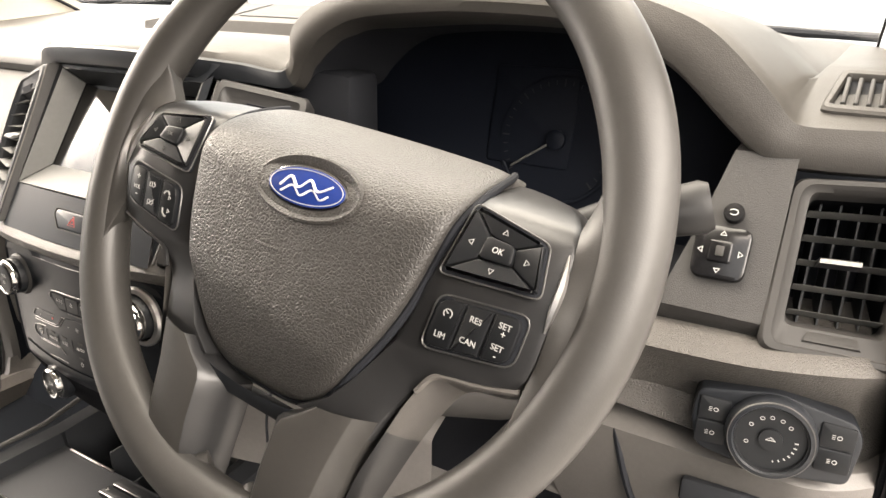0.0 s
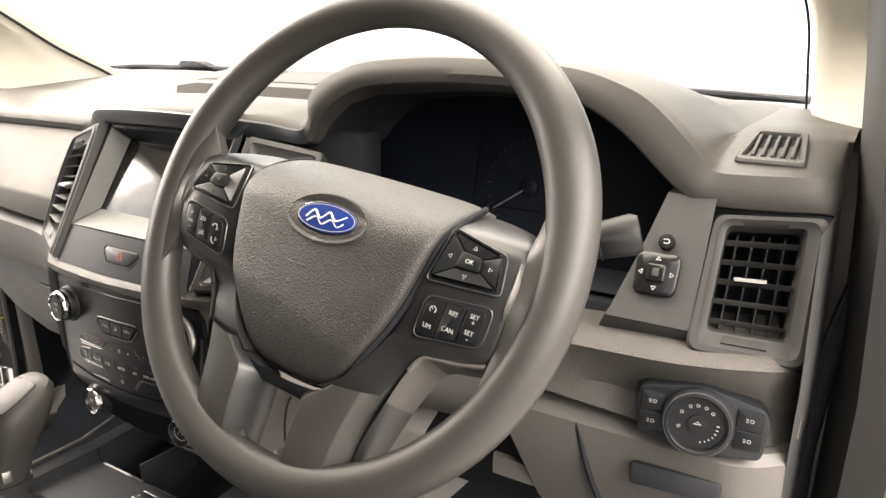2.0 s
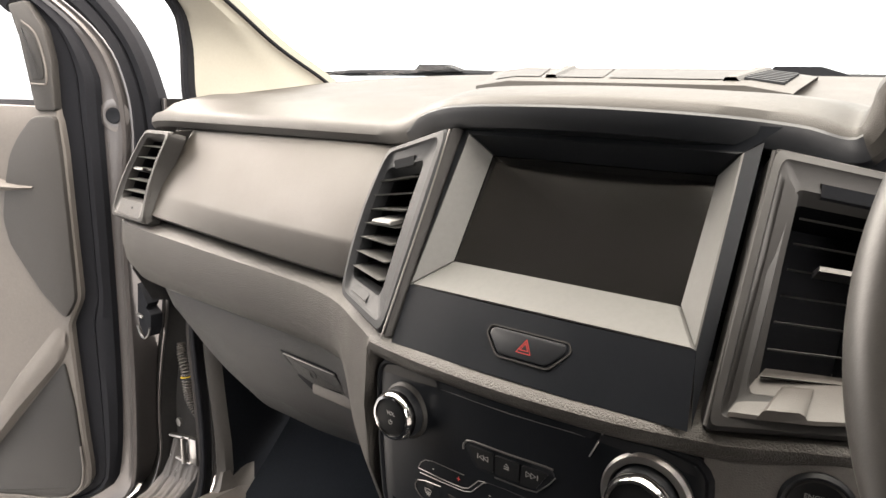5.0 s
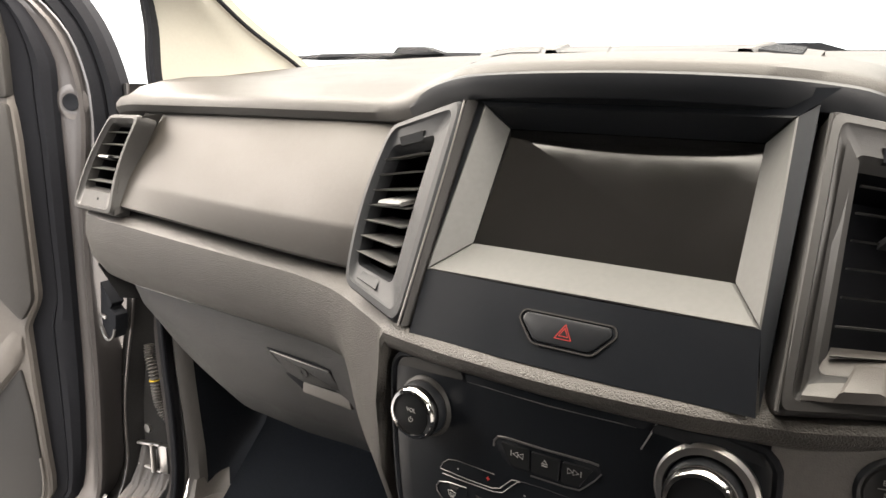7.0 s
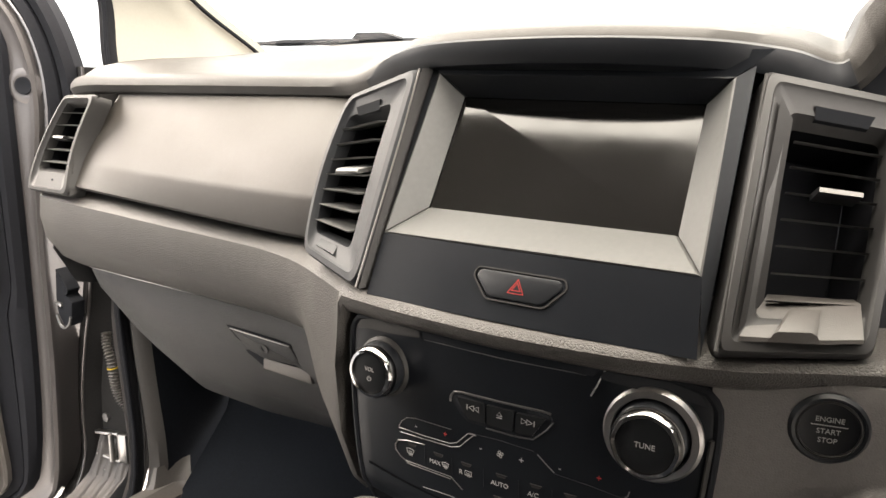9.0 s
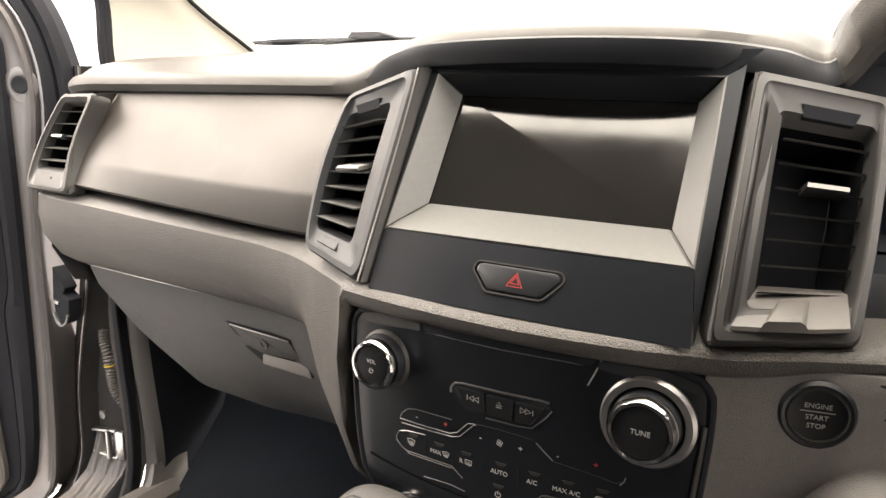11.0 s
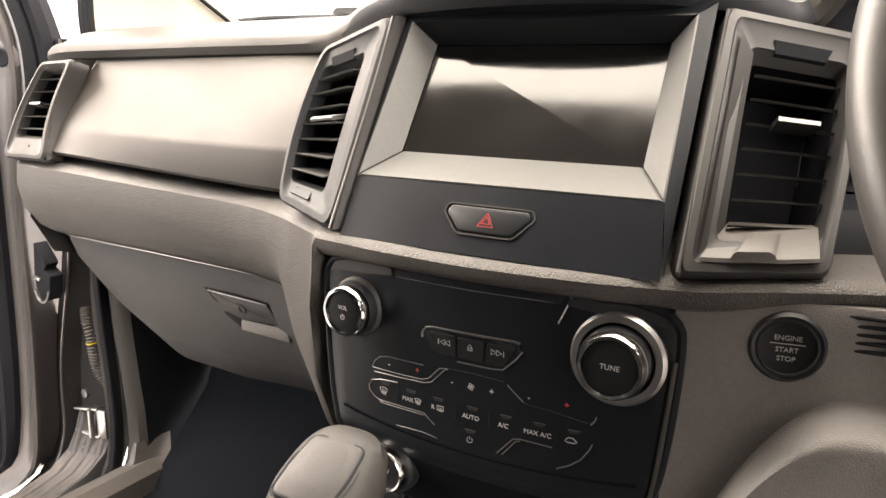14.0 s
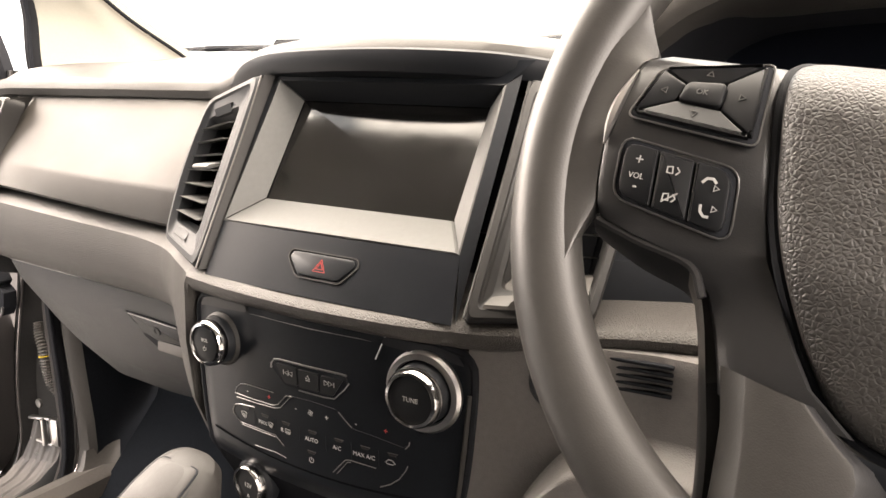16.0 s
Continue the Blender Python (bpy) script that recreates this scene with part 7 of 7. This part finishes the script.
part("armrest", loft([[DP(s, z1 + 0.010, 0.020), DP(s, z1, 0.030 + w), DP(s, 0.5 * (z0 + z1), 0.038 + w), DP(s, z0 + 0.004, 0.036 + w), DP(s, z0 - 0.004, 0.020)] for s, z0, z1, w in ((0.113, 0.905, 0.938, -0.012), (0.122, 0.885, 0.936, -0.010), (0.135, 0.868, 0.925, -0.006), (0.170, 0.828, 0.885, 0.0), (0.205, 0.788, 0.845, 0.006), (0.245, 0.738, 0.790, 0.008), (0.29, 0.684, 0.73, 0.008), (0.34, 0.64, 0.69, 0.008), (0.60, 0.60, 0.66, 0.008))]), M_DTRIM, door, "pale sloping map pocket edge")
spk = part("speaker_grille", moved(plate(outline([(0.120, 0.880), (0.108, 0.80), (0.102, 0.690), (0.112, 0.640), (0.14, 0.618), (0.235, 0.612), (0.40, 0.600), (0.36, 0.630), (0.29, 0.680), (0.205, 0.780)], 0.012), 0.014, 0.024, 0.003), DMX), M_DOTS, door, "dark dotted speaker grille")
part("grille_lip", sweep(smooth_line([DP(s, z, 0.024) for s, z in ((0.104, 0.72), (0.103, 0.675), (0.112, 0.640), (0.14, 0.617), (0.19, 0.610), (0.245, 0.612), (0.40, 0.600))], 40), 0.0022, 8), M_DTRIM, spk, "pale rim below the grille")
sail = part("sail_trim", moved(plate(outline([(0.093, 1.306), (0.128, 1.306), (0.134, 1.347), (0.144, 1.418), (0.158, 1.470), (0.127, 1.476), (0.100, 1.433), (0.092, 1.383)], 0.006), 0.0, 0.022, 0.004), DMX), M_DOOR, door, "triangular mirror corner trim")
part("sail_rim", moved(sweep([V(q.x, q.y, 0.0225) for q in smooth_line([(0.136, 1.445, 0), (0.114, 1.425, 0), (0.103, 1.383, 0), (0.103, 1.352, 0), (0.112, 1.348, 0), (0.130, 1.349, 0)], 40)], 0.0016, 8), DMX), M_DTRIM, sail, "pale raised rim")
part("sail_inset", moved(plate(outline([(0.138, 1.440), (0.116, 1.420), (0.106, 1.383), (0.106, 1.356), (0.129, 1.353), (0.133, 1.395)], 0.006), 0.018, 0.0235, 0.002), DMX), M_DOTS, sail, "dark dotted speaker cover")
part("window_frame", moved(sweep([V(trim_s(z) + 0.03, z, -0.014) for z in (1.474, 1.51, 1.56, 1.62)] + [V(0.60, 1.70, -0.014), V(1.0, 1.72, -0.014)], 0.02, 10), DMX), M_SEAL, door, "black window frame")
part("belt_seal", loft([[DP(s, 1.311, -0.03), DP(s, 1.322, -0.022), DP(s, 1.322, -0.012), DP(s, 1.312, -0.004)] for s in (0.13, 0.3, 0.6, 1.0)]), M_SEAL, door, "window belt seal")
seat_h = part("hole_seat", moved(lathe([(0.026, -0.0010), (0.021, 0.0008), (0.0155, 0.0014), (0.0132, 0.0004), (0.0002, 0.0002)], 28), DMX @ pose(0.006, 1.301, 0.0)), M_PAINT, door, "pressed boss round the hole")
# black disc puts the hole's darkness into colour
part("hole", moved(lathe([(0.0130, 0.0), (0.0128, 0.0012), (0.0110, 0.0016), (0.0085, 0.0006), (0.0002, 0.0004)], 24), DMX @ pose(0.006, 1.301, 0.0026)), M_GAP, seat_h, "black disc drawn for the dark hole")

# wiring boot, check bracket and check pocket between pillar and door
har = thing("wiring_boot", "ribbed grey rubber wiring boot with yellow tape at the door hinge", "cable", (-0.82, 0.745, 0.84))
line = smooth_line([(-0.846, 0.752, 0.912), (-0.838, 0.746, 0.894), (-0.828, 0.744, 0.872), (-0.824, 0.744, 0.848), (-0.822, 0.745, 0.826), (-0.816, 0.747, 0.806), (-0.806, 0.752, 0.790)], 112)
part("boot", sweep(line, [0.0074 + 0.0018 * math.sin(i * 2 * math.pi / 4) for i in range(112)], 12), M_FLANK, har)
part("tape", sweep(line[47:49], 0.0095, 12), M_YEL, har, "yellow tape band")
hg = thing("hinge_bracket", "bare metal hinge bracket beside the wiring boot", "hinge", (-0.82, 0.74, 0.70))
part("leaf", moved(rbox(0.020, 0.010, 0.050, 0.002), pose(-0.812, 0.742, 0.722, 0, 0, 8)), M_SATIN, hg)
for z, a in ((0.744, -7), (0.700, 5)):
    part("arm", moved(rbox(0.052, 0.010, 0.005, 0.002), pose(-0.842, 0.736, z, 0, a, 8)), M_SATIN, hg)
part("pin", moved(lathe([(0.0045, 0.0), (0.0045, 0.048), (0.0002, 0.050)], 16), pose(-0.829, 0.732, 0.698)), M_SATIN, hg)
part("bolt", moved(lathe([(0.008, 0.0), (0.008, 0.005), (0.0002, 0.006)], 6), pose(-0.842, 0.728, 0.676, 90, 0, 0)), M_LINE, hg)
part("bolt", moved(lathe([(0.008, 0.0), (0.008, 0.005), (0.0002, 0.006)], 6), pose(-0.848, 0.742, 0.768, 90, 0, 0)), M_LINE, hg)
chk = thing("door_check", "door check cavity drawn as a solid black plate with a rounded cup", "door check", (-0.88, 0.712, 0.97))
# solid black plate stands in for the dark cavity in the door edge
part("housing", moved(plate(outline([(-0.893, 1.022), (-0.876, 1.003), (-0.866, 0.990), (-0.874, 0.982), (-0.858, 0.972), (-0.862, 0.945), (-0.872, 0.930), (-0.885, 0.931), (-0.897, 0.948), (-0.899, 0.972)], 0.002), -0.018, 0.004, 0.002), Matrix(((1, 0, 0, 0), (0, 0, -1, 0.709), (0, 1, 0, 0), (0, 0, 0, 1)))), M_GAP, chk)
part("cup_rim", sweep(smooth_line([(-0.862, 0.704, 0.948), (-0.866, 0.703, 0.936), (-0.877, 0.702, 0.928), (-0.888, 0.702, 0.932), (-0.897, 0.703, 0.946)], 24), 0.0022, 8), M_LINE, chk, "pale rim of the cup")
part("strap", moved(rbox(0.016, 0.006, 0.006, 0.002), pose(-0.889, 0.704, 0.965, 0, 8, 0)), M_SATIN, chk, "metal strap end")
